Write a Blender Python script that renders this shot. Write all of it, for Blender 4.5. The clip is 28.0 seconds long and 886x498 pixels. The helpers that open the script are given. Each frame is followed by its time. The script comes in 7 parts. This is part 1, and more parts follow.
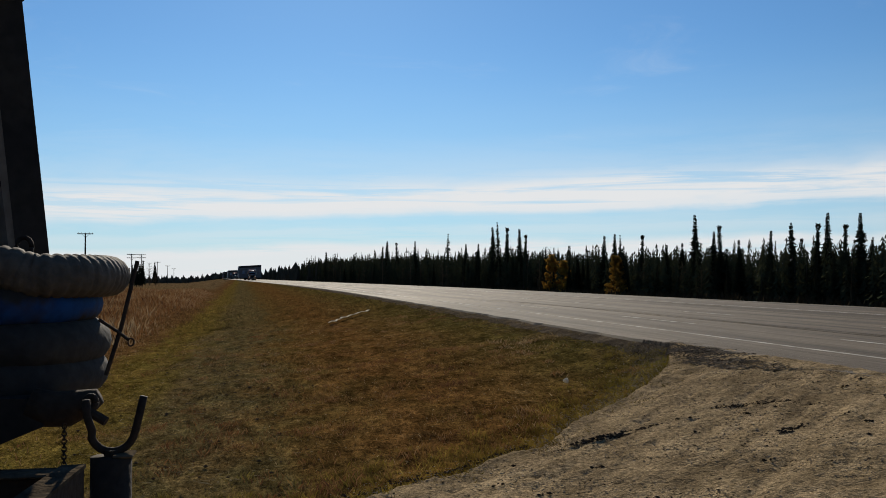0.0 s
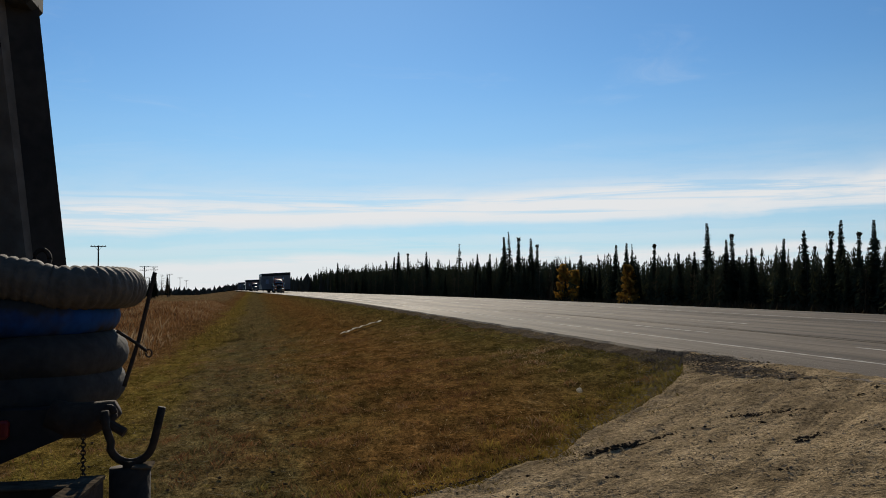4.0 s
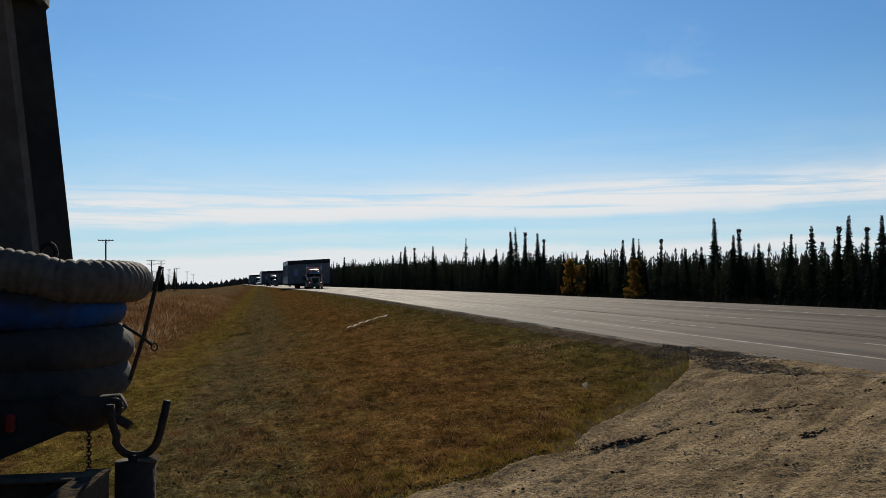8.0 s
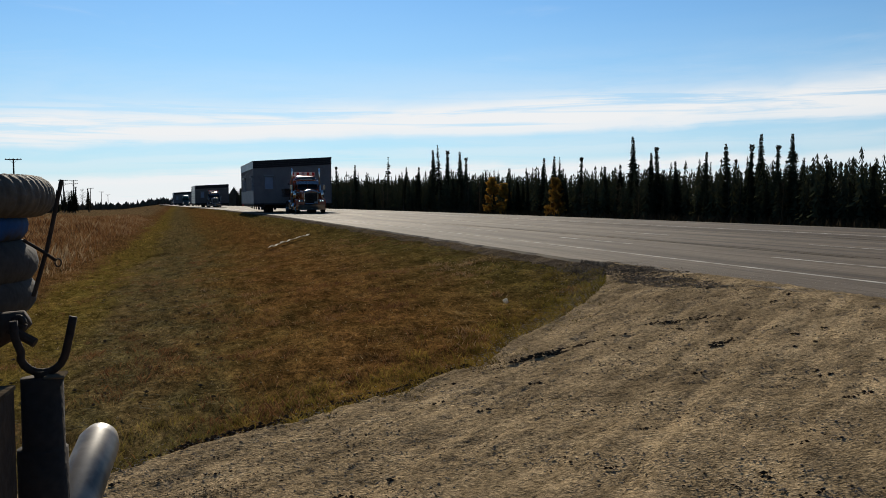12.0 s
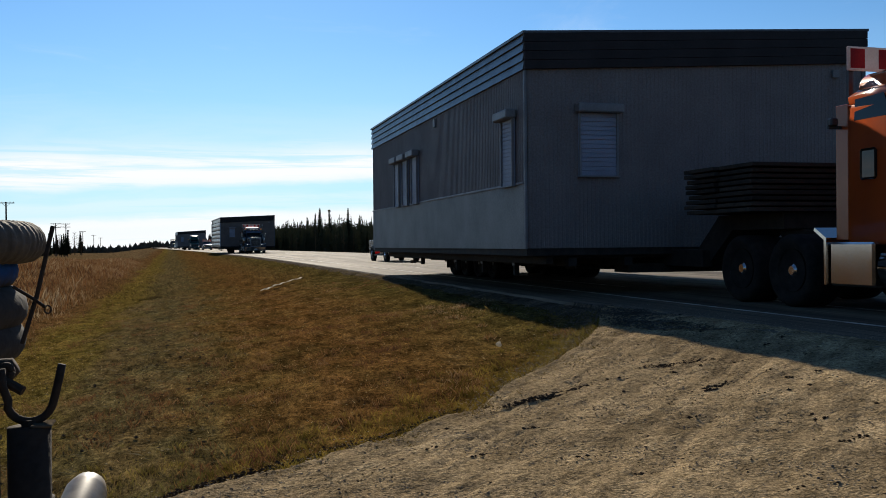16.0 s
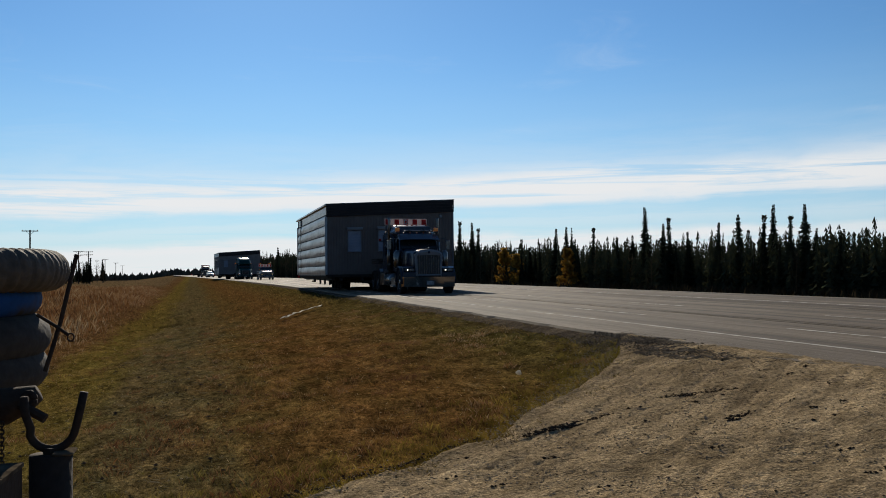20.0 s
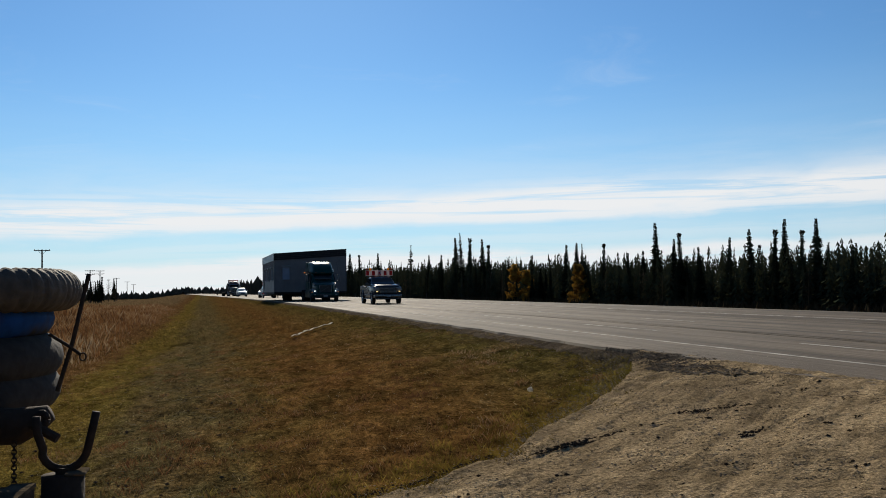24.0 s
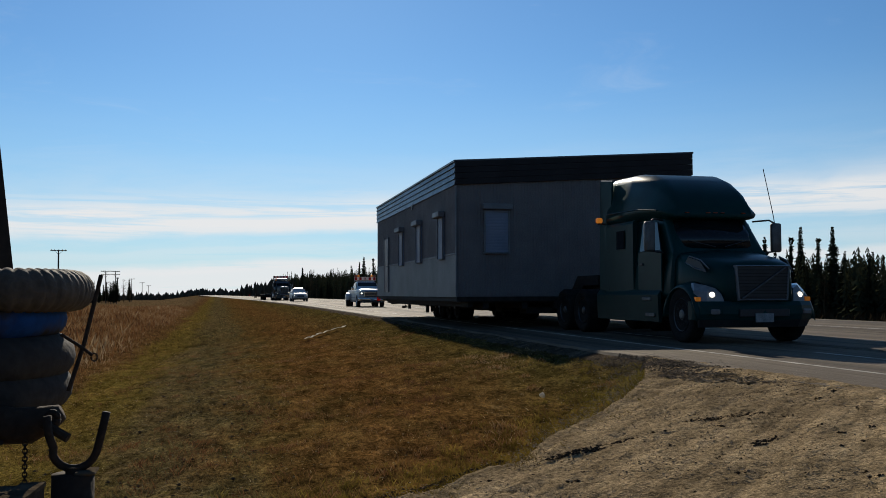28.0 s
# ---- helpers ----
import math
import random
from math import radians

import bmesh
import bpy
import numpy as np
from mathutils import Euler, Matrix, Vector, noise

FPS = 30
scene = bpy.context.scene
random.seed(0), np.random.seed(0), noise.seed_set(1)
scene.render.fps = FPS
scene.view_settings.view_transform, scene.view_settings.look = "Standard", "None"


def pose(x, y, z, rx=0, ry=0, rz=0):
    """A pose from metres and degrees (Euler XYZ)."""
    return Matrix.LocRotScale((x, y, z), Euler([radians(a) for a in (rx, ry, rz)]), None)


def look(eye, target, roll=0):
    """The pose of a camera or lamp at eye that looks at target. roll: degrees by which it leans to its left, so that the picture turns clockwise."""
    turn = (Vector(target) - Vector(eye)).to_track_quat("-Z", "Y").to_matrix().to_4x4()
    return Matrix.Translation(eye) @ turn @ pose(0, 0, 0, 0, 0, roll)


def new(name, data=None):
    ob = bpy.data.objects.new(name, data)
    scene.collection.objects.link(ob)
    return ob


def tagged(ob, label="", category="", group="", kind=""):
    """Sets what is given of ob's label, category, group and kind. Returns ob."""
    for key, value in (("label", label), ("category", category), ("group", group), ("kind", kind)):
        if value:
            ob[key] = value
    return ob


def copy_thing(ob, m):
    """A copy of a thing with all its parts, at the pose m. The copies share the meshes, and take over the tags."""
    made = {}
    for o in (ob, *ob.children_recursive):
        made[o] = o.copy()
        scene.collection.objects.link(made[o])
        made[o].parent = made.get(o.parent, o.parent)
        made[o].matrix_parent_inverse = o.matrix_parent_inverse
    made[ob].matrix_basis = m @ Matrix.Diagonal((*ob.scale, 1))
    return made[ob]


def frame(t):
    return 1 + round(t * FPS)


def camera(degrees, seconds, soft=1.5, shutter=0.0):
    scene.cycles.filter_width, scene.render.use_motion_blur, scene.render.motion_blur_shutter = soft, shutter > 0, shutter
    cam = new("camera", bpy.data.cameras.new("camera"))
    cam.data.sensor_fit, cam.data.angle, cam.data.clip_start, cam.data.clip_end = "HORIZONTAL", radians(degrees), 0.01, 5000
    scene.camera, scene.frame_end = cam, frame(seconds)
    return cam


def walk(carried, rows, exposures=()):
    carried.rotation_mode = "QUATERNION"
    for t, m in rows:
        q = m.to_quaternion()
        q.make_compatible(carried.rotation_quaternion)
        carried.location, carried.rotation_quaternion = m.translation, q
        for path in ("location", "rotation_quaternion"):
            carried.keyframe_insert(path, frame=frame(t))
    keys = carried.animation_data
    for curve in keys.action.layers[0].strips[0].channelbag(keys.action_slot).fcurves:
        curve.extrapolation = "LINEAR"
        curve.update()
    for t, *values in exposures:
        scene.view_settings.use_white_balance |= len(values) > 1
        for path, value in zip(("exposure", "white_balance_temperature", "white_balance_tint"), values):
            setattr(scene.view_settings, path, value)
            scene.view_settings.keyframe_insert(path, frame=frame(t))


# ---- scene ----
cam = camera(51.0, 28.0, soft=0.6, shutter=0.0)
PATH = [
    (0.0, pose(-0.0042, -0.0061, 0.9569, 91.766, -0.075, -11.076)),
    (0.5, pose(-0.0073, -0.0004, 0.9569, 91.855, -0.050, -10.893)),
    (1.0, pose(-0.0134, -0.0058, 0.9556, 91.889, 0.029, -10.871)),
    (1.5, pose(-0.0176, -0.0044, 0.9552, 91.945, -0.105, -10.899)),
    (2.0, pose(-0.0177, -0.0058, 0.9558, 92.006, 0.072, -10.787)),
    (2.5, pose(-0.0157, -0.0057, 0.9552, 92.230, 0.080, -10.758)),
    (3.0, pose(-0.0152, -0.0054, 0.9564, 92.294, 0.122, -10.645)),
    (3.5, pose(-0.0138, -0.0053, 0.9554, 92.342, 0.175, -10.497)),
    (5.5, pose(-0.0104, -0.0057, 0.9555, 92.519, 0.556, -10.069)),
    (6.0, pose(-0.0093, -0.0063, 0.9557, 92.527, 0.519, -10.027)),
    (6.5, pose(-0.0080, -0.0066, 0.9537, 92.404, 0.594, -9.999)),
    (7.0, pose(-0.0062, -0.0044, 0.9541, 92.277, 0.505, -9.942)),
    (7.5, pose(-0.0064, -0.0069, 0.9570, 92.131, 0.341, -9.933)),
    (8.0, pose(-0.0099, -0.0057, 0.9555, 92.068, 0.155, -9.964)),
    (8.5, pose(-0.0114, -0.0038, 0.9541, 91.961, 0.317, -10.123)),
    (9.0, pose(-0.0090, 0.0055, 0.9547, 91.608, 0.228, -10.584)),
    (9.5, pose(-0.0082, 0.0017, 0.9504, 90.179, 0.391, -10.876)),
    (10.0, pose(-0.0009, 0.0056, 0.9478, 89.412, -0.019, -12.468)),
    (10.5, pose(-0.0018, -0.0037, 0.9449, 88.478, -0.228, -12.620)),
    (11.0, pose(-0.0041, 0.0016, 0.9422, 87.523, 0.737, -13.363)),
    (11.5, pose(-0.0005, -0.0057, 0.9409, 87.141, 0.657, -13.737)),
    (12.0, pose(0.0079, -0.0070, 0.9442, 87.036, 0.462, -14.724)),
    (12.5, pose(0.0067, -0.0043, 0.9468, 87.659, 0.622, -15.477)),
    (14.5, pose(0.0005, -0.0032, 0.9475, 89.168, 0.073, -14.755)),
    (15.0, pose(0.0053, -0.0019, 0.9483, 89.336, 0.323, -14.876)),
    (15.5, pose(0.0085, -0.0006, 0.9473, 89.400, 0.479, -14.892)),
    (16.0, pose(0.0092, -0.0013, 0.9492, 89.669, 0.535, -15.167)),
    (16.5, pose(0.0080, -0.0025, 0.9480, 89.977, 0.678, -15.069)),
    (17.0, pose(0.0049, -0.0023, 0.9499, 90.179, 0.543, -14.970)),
    (17.5, pose(0.0062, -0.0025, 0.9484, 90.328, 0.325, -14.832)),
    (18.0, pose(0.0118, -0.0009, 0.9478, 90.370, 0.252, -14.684)),
    (18.5, pose(0.0127, 0.0023, 0.9483, 90.526, 0.335, -14.482)),
    (19.0, pose(0.0106, -0.0029, 0.9491, 90.797, 0.450, -14.227)),
    (19.5, pose(0.0071, -0.0014, 0.9490, 91.135, 0.574, -14.062)),
    (20.0, pose(0.0076, -0.0015, 0.9502, 91.397, 0.510, -13.965)),
    (20.5, pose(0.0075, 0.0016, 0.9496, 91.800, 0.600, -13.452)),
    (21.0, pose(0.0086, 0.0011, 0.9498, 91.938, 0.791, -13.431)),
    (21.5, pose(0.0067, 0.0003, 0.9510, 92.063, 0.796, -13.434)),
    (22.0, pose(0.0063, -0.0009, 0.9493, 92.155, 0.803, -13.603)),
    (22.5, pose(0.0050, 0.0005, 0.9518, 92.425, 1.035, -13.497)),
    (24.5, pose(0.0064, 0.0024, 0.9499, 92.443, 0.723, -13.188)),
    (25.0, pose(0.0044, 0.0012, 0.9492, 92.334, 0.339, -13.228)),
    (25.5, pose(0.0019, 0.0007, 0.9504, 92.317, 0.216, -13.122)),
    (26.0, pose(0.0045, 0.0001, 0.9500, 92.345, 0.300, -12.920)),
    (26.5, pose(0.0061, -0.0008, 0.9492, 92.431, 0.456, -12.730)),
    (27.0, pose(0.0073, -0.0033, 0.9502, 92.486, 0.442, -12.545)),
    (27.5, pose(0.0102, -0.0011, 0.9517, 92.558, 0.455, -12.431)),
    (28.0, pose(0.0125, -0.0036, 0.9519, 92.713, 0.217, -12.490)),
]
walk(cam, PATH, exposures=((0, 0), (9, 0), (11, 0.10), (12.5, 0.17), (14.5, 0.16), (15.6, 0.24), (16.3, 0.42), (17.2, 0.5), (18, 0.16), (19.5, 0.06), (21.0, 0.12), (22.0, 0.32), (24.0, 0.12), (26.0, 0), (28, 0.03)))

# ---- light ----
SUN_EL, SUN_AZ = 25.0, 4.0   # degrees above the horizon; degrees to the right of the road's far end
world = bpy.data.worlds.new("sky")
scene.world = world
world.use_nodes = True


def build_sky():
    nt = world.node_tree
    nt.nodes.clear()
    N, L = nt.nodes.new, nt.links.new
    out, bg = N("ShaderNodeOutputWorld"), N("ShaderNodeBackground")
    sky = N("ShaderNodeTexSky")
    sky.sky_type, sky.sun_disc = "NISHITA", False
    sky.sun_elevation, sky.sun_rotation = radians(SUN_EL), radians(SUN_AZ)
    sky.air_density, sky.dust_density, sky.ozone_density = 1.0, 0.07, 2.0
    # the clear sky's own blue, paler towards the horizon and brighter round the sun
    tint = N("ShaderNodeMix")
    tint.data_type, tint.blend_type = "RGBA", "MULTIPLY"
    tint.inputs["Factor"].default_value = 1.0
    tint.inputs["B"].default_value = (0.64, 1.0, 1.33, 1)
    L(sky.outputs[0], tint.inputs["A"])
    co, sep = N("ShaderNodeTexCoord"), N("ShaderNodeSeparateXYZ")
    L(co.outputs["Generated"], sep.inputs[0])

    def calc(op, x, y):
        n = N("ShaderNodeMath")
        n.operation = op
        for i, q in enumerate((x, y)):
            if isinstance(q, (int, float)):
                n.inputs[i].default_value = q
            else:
                L(q, n.inputs[i])
        return n.outputs[0]

    def span(v, a0, a1, b0, b1):
        n = N("ShaderNodeMapRange")
        n.interpolation_type = "SMOOTHSTEP"
        for k, q in (("From Min", a0), ("From Max", a1), ("To Min", b0), ("To Max", b1)):
            n.inputs[k].default_value = q
        L(v, n.inputs[0])
        return n.outputs[0]

    def streak(scale, detail, stretch, place=(0, 0, 0), rough=0.6, bend=0.3):
        mp, n = N("ShaderNodeMapping"), N("ShaderNodeTexNoise")
        mp.inputs["Scale"].default_value, mp.inputs["Location"].default_value = stretch, place
        mp.inputs["Rotation"].default_value = (0, radians(1.8), 0)
        n.inputs["Scale"].default_value, n.inputs["Detail"].default_value, n.inputs["Roughness"].default_value = scale, detail, rough
        n.inputs["Distortion"].default_value = bend
        L(co.outputs["Generated"], mp.inputs[0]), L(mp.outputs[0], n.inputs["Vector"])
        return n.outputs["Fac"]
    near = N("ShaderNodeVectorMath")
    near.operation = "DOT_PRODUCT"
    near.inputs[1].default_value = (math.sin(radians(SUN_AZ)) * math.cos(radians(SUN_EL)), math.cos(radians(SUN_AZ)) * math.cos(radians(SUN_EL)), math.sin(radians(SUN_EL)))
    L(co.outputs["Generated"], near.inputs[0])
    glow = span(near.outputs["Value"], -0.6, 0.98, 0.25, 1.0)
    fade = N("ShaderNodeMix")
    fade.data_type, fade.blend_type = "RGBA", "MULTIPLY"
    fade.inputs["Factor"].default_value = 1.0
    L(tint.outputs["Result"], fade.inputs["A"]), L(span(near.outputs["Value"], 0.55, 1.0, 0.80, 1.03), fade.inputs["B"])
    low = N("ShaderNodeValToRGB")
    low.color_ramp.interpolation = "EASE"
    low.color_ramp.elements[0].position, low.color_ramp.elements[0].color = 0.0, (0.55, 0.55, 0.55, 1)
    low.color_ramp.elements[1].position, low.color_ramp.elements[1].color = 0.26, (0, 0, 0, 1)
    L(sep.outputs["Z"], low.inputs[0])
    pale = N("ShaderNodeMix")
    pale.data_type = "RGBA"
    pale.inputs["B"].default_value = (6.1, 9.6, 12.6, 1)
    L(calc("MULTIPLY", low.outputs[0], glow), pale.inputs["Factor"]), L(fade.outputs["Result"], pale.inputs["A"])
    # thin bands of high cloud low over the horizon, rising to the right
    tilt = N("ShaderNodeVectorMath")
    tilt.operation = "DOT_PRODUCT"
    tilt.inputs[1].default_value = (-0.030, 0.0, 1.0)
    L(co.outputs["Generated"], tilt.inputs[0])
    wob = calc("MULTIPLY", calc("SUBTRACT", streak(4.0, 6, (1, 1, 4.0)), 0.5), 0.030)
    high = calc("ADD", tilt.outputs["Value"], wob)

    def bands(stops):
        n = N("ShaderNodeValToRGB")
        e = n.color_ramp.elements
        e[0].position, e[0].color = stops[0][0], (*[stops[0][1]] * 3, 1)
        e[1].position, e[1].color = stops[-1][0], (*[stops[-1][1]] * 3, 1)
        for q, v in stops[1:-1]:
            e.new(q).color = (v, v, v, 1)
        L(high, n.inputs[0])
        return n.outputs[0]
    thick = bands(((0.0, 0.95), (0.018, 0.85), (0.026, 1.0), (0.034, 0.25), (0.046, 0.42), (0.052, 0.12), (0.060, 0.15), (0.066, 0.85), (0.074, 1.0), (0.088, 1.0), (0.098, 0.5), (0.112, 0.15), (0.13, 0.0)))
    fine = calc("ADD", calc("MULTIPLY", span(streak(1.6, 9, (2.6, 2.6, 60.0), (0.3, 0.1, 0.2), 0.62, 0.5), 0.32, 0.52, 0.0, 1.0), 0.7), 0.32)
    broad = span(streak(1.3, 5, (2.2, 2.2, 9.0), (1.1, 0.4, 0.0)), 0.30, 0.52, 0.45, 1.0)
    cover = calc("MULTIPLY", calc("MULTIPLY", thick, broad), fine)
    veil = calc("MULTIPLY", bands(((0.0, 0.0), (0.05, 0.30), (0.085, 0.42), (0.115, 0.22), (0.15, 0.03), (0.2, 0.0))), span(streak(1.2, 6, (2.0, 2.0, 16.0), (0.7, 0.0, 0.3)), 0.35, 0.62, 0.1, 1.0))
    wisp = calc("MULTIPLY", span(streak(1.5, 8, (3.2, 3.2, 14.0), (0.1, 0.9, 0.0), 0.65, 0.8), 0.56, 0.86, 0.0, 0.16), span(sep.outputs["Z"], 0.08, 0.16, 0.0, 1.0))
    cover = calc("MINIMUM", calc("ADD", calc("MAXIMUM", cover, veil), wisp), 1.0)
    white = N("ShaderNodeMix")
    white.data_type, white.blend_type = "RGBA", "MULTIPLY"
    white.inputs["Factor"].default_value = 1.0
    white.inputs["A"].default_value = (12.0, 12.2, 12.4, 1)
    L(glow, white.inputs["B"])
    mix = N("ShaderNodeMix")
    mix.data_type = "RGBA"
    L(cover, mix.inputs["Factor"]), L(pale.outputs["Result"], mix.inputs["A"]), L(white.outputs["Result"], mix.inputs["B"])
    L(mix.outputs["Result"], bg.inputs[0])
    bg.inputs[1].default_value = 0.065
    L(bg.outputs[0], out.inputs[0])


build_sky()
sun = new("sun", bpy.data.lights.new("sun", "SUN"))
sun.data.energy, sun.data.angle, sun.data.color = 4.5, radians(0.53), (1.0, 0.90, 0.74)
_az, _el = radians(SUN_AZ), radians(SUN_EL)
sun.matrix_basis = look((100 * math.sin(_az) * math.cos(_el), 100 * math.cos(_az) * math.cos(_el), 100 * math.sin(_el)), (0, 0, 0))

# ---- materials ----
def mat(name, base, rough=0.6, metal=0.0, second=None, scale=8.0, fine=60.0, bump=0.0, bscale=None, spec=0.5, coat=0.0, detail=6.0,
        stretch=(1, 1, 1), amount=0.5, vary=0.0, emit=None, power=0.0, lo=0.35, hi=0.65, rvar=0.12, thin=0.0, turn=0.0):
    """A surface with two scales of colour variation, uneven gloss and fine relief, in metres of the object's own space."""
    m = bpy.data.materials.new(name)
    m.use_nodes = True
    nt = m.node_tree
    b = nt.nodes["Principled BSDF"]
    N, L = nt.nodes.new, nt.links.new
    b.inputs["Metallic"].default_value, b.inputs["Roughness"].default_value = metal, rough
    b.inputs["Specular IOR Level"].default_value, b.inputs["Coat Weight"].default_value = spec, coat
    co, mp = N("ShaderNodeTexCoord"), N("ShaderNodeMapping")
    mp.inputs["Scale"].default_value = stretch
    mp.inputs["Rotation"].default_value = (0, 0, turn)
    L(co.outputs["Object"], mp.inputs[0])
    n1, n2 = N("ShaderNodeTexNoise"), N("ShaderNodeTexNoise")
    n1.inputs["Scale"].default_value, n1.inputs["Detail"].default_value = scale, detail
    n2.inputs["Scale"].default_value, n2.inputs["Detail"].default_value = fine, 3.0
    L(mp.outputs[0], n1.inputs["Vector"]), L(mp.outputs[0], n2.inputs["Vector"])
    second = second or tuple(c * 0.7 for c in base)
    ramp = N("ShaderNodeValToRGB")
    ramp.color_ramp.elements[0].position, ramp.color_ramp.elements[1].position = lo, hi
    ramp.color_ramp.elements[0].color, ramp.color_ramp.elements[1].color = (*base, 1), (*second, 1)
    L(n1.outputs["Fac"], ramp.inputs[0])
    mul = N("ShaderNodeMix")
    mul.data_type, mul.blend_type = "RGBA", "MULTIPLY"
    mul.inputs["Factor"].default_value = amount
    g = N("ShaderNodeMapRange")
    g.inputs["From Min"].default_value, g.inputs["From Max"].default_value = 0.3, 0.7
    g.inputs["To Min"].default_value, g.inputs["To Max"].default_value = 0.55, 1.25
    L(n2.outputs["Fac"], g.inputs[0])
    L(ramp.outputs[0], mul.inputs["A"]), L(g.outputs[0], mul.inputs["B"])
    col = mul.outputs["Result"]
    if vary:
        oi, hs = N("ShaderNodeObjectInfo"), N("ShaderNodeHueSaturation")
        mr = N("ShaderNodeMapRange")
        mr.inputs["To Min"].default_value, mr.inputs["To Max"].default_value = 1 - vary, 1 + vary
        L(oi.outputs["Random"], mr.inputs[0]), L(mr.outputs[0], hs.inputs["Value"]), L(col, hs.inputs["Color"])
        col = hs.outputs[0]
    L(col, b.inputs["Base Color"])
    rr = N("ShaderNodeMapRange")
    rr.inputs["To Min"].default_value, rr.inputs["To Max"].default_value = max(0.02, rough - rvar), min(1, rough + rvar)
    L(n1.outputs["Fac"], rr.inputs[0]), L(rr.outputs[0], b.inputs["Roughness"])
    if bump:
        bp, n3 = N("ShaderNodeBump"), N("ShaderNodeTexNoise")
        n3.inputs["Scale"].default_value, n3.inputs["Detail"].default_value = bscale or fine, 5.0
        L(mp.outputs[0], n3.inputs["Vector"]), L(n3.outputs["Fac"], bp.inputs["Height"])
        bp.inputs["Strength"].default_value, bp.inputs["Distance"].default_value = 1.0, bump
        L(bp.outputs[0], b.inputs["Normal"])
    if thin:
        tr, mixs = N("ShaderNodeBsdfTranslucent"), N("ShaderNodeMixShader")
        L(col, tr.inputs["Color"])
        mixs.inputs[0].default_value = thin
        L(b.outputs[0], mixs.inputs[1]), L(tr.outputs[0], mixs.inputs[2])
        L(mixs.outputs[0], nt.nodes["Material Output"].inputs["Surface"])
    if emit:
        b.inputs["Emission Color"].default_value, b.inputs["Emission Strength"].default_value = (*emit, 1), power
    return m


def glass(name, tint, rough=0.03):
    m = mat(name, tint, rough, 0.0, spec=0.35, amount=0.1, rvar=0.01)
    return m


def gravel_top(name, pale, dark):
    """Packed gravel: diagonal rut streaks, grains at three sizes."""
    m = mat(name, pale, 1.0, second=dark, scale=2.2, fine=110, spec=0.0, amount=1.0, bump=0.022, bscale=60, detail=8, lo=0.34, hi=0.66)
    nt = m.node_tree
    N, L = nt.nodes.new, nt.links.new
    co, rot, st, n = N("ShaderNodeTexCoord"), N("ShaderNodeMapping"), N("ShaderNodeMapping"), N("ShaderNodeTexNoise")
    rot.inputs["Rotation"].default_value = (0, 0, radians(-42))
    st.inputs["Scale"].default_value = (0.18, 1.0, 1.0)
    n.inputs["Scale"].default_value, n.inputs["Detail"].default_value, n.inputs["Distortion"].default_value = 5.0, 5.0, 0.5
    L(co.outputs["Object"], rot.inputs[0]), L(rot.outputs[0], st.inputs[0]), L(st.outputs[0], n.inputs["Vector"])
    n4 = N("ShaderNodeTexNoise")
    n4.inputs["Scale"].default_value, n4.inputs["Detail"].default_value, n4.inputs["Roughness"].default_value = 30.0, 4.0, 0.7
    L(co.outputs["Object"], n4.inputs["Vector"])
    b = nt.nodes["Principled BSDF"]
    col = b.inputs["Base Color"].links[0].from_socket
    for src, lo, hi in ((n.outputs["Fac"], 0.60, 1.35), (n4.outputs["Fac"], 0.30, 1.65)):
        g, mx = N("ShaderNodeMapRange"), N("ShaderNodeMix")
        g.inputs["From Min"].default_value, g.inputs["From Max"].default_value = 0.33, 0.67
        g.inputs["To Min"].default_value, g.inputs["To Max"].default_value = lo, hi
        mx.data_type, mx.blend_type = "RGBA", "MULTIPLY"
        mx.inputs["Factor"].default_value = 0.85
        L(src, g.inputs[0]), L(col, mx.inputs["A"]), L(g.outputs[0], mx.inputs["B"])
        col = mx.outputs["Result"]
    L(col, b.inputs["Base Color"])
    return m


M = {}
M["asphalt"] = mat("worn asphalt", (0.168, 0.130, 0.090), 0.80, second=(0.074, 0.058, 0.042), scale=1.6, fine=20, bump=0.006, bscale=70, stretch=(1, 0.035, 1), amount=1.0, spec=0.07, rvar=0.06, lo=0.36, hi=0.64)
M["asphalt"].node_tree.nodes["Principled BSDF"].inputs["Specular Tint"].default_value = (1.0, 0.86, 0.62, 1)
M["line"] = mat("worn road paint", (0.58, 0.54, 0.46), 0.9, second=(0.20, 0.17, 0.135), scale=2.2, fine=40, lo=0.40, hi=0.66, spec=0.05)
M["gravel"] = gravel_top("packed tan gravel", (0.385, 0.282, 0.158), (0.245, 0.178, 0.100))
M["wall"] = mat("grey corrugated siding", (0.182, 0.163, 0.156), 0.6, second=(0.152, 0.137, 0.131), scale=1.5, fine=30, spec=0.2)
M["wall_low"] = mat("pale grey skirt cladding", (0.22, 0.222, 0.21), 0.6, second=(0.18, 0.182, 0.174), scale=1.2, fine=40, spec=0.3)
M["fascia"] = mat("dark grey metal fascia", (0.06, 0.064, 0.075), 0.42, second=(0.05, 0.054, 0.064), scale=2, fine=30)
M["spruce"] = mat("spruce needles", (0.026, 0.032, 0.018), 0.95, second=(0.040, 0.038, 0.020), scale=1.2, fine=18, spec=0.0, vary=0.45, thin=0.12)
# distance haze is put into this colour: paler and greyer than the near spruces
M["far"] = mat("grey-brown far woods paled for haze", (0.060, 0.054, 0.040), 0.95, second=(0.095, 0.078, 0.056), scale=0.02, fine=0.3, spec=0.0, thin=0.2)
M["bark"] = mat("grey bark", (0.09, 0.075, 0.06), 0.9, second=(0.05, 0.042, 0.035), scale=6, fine=40, stretch=(1, 1, 0.2), bump=0.01, spec=0.15)


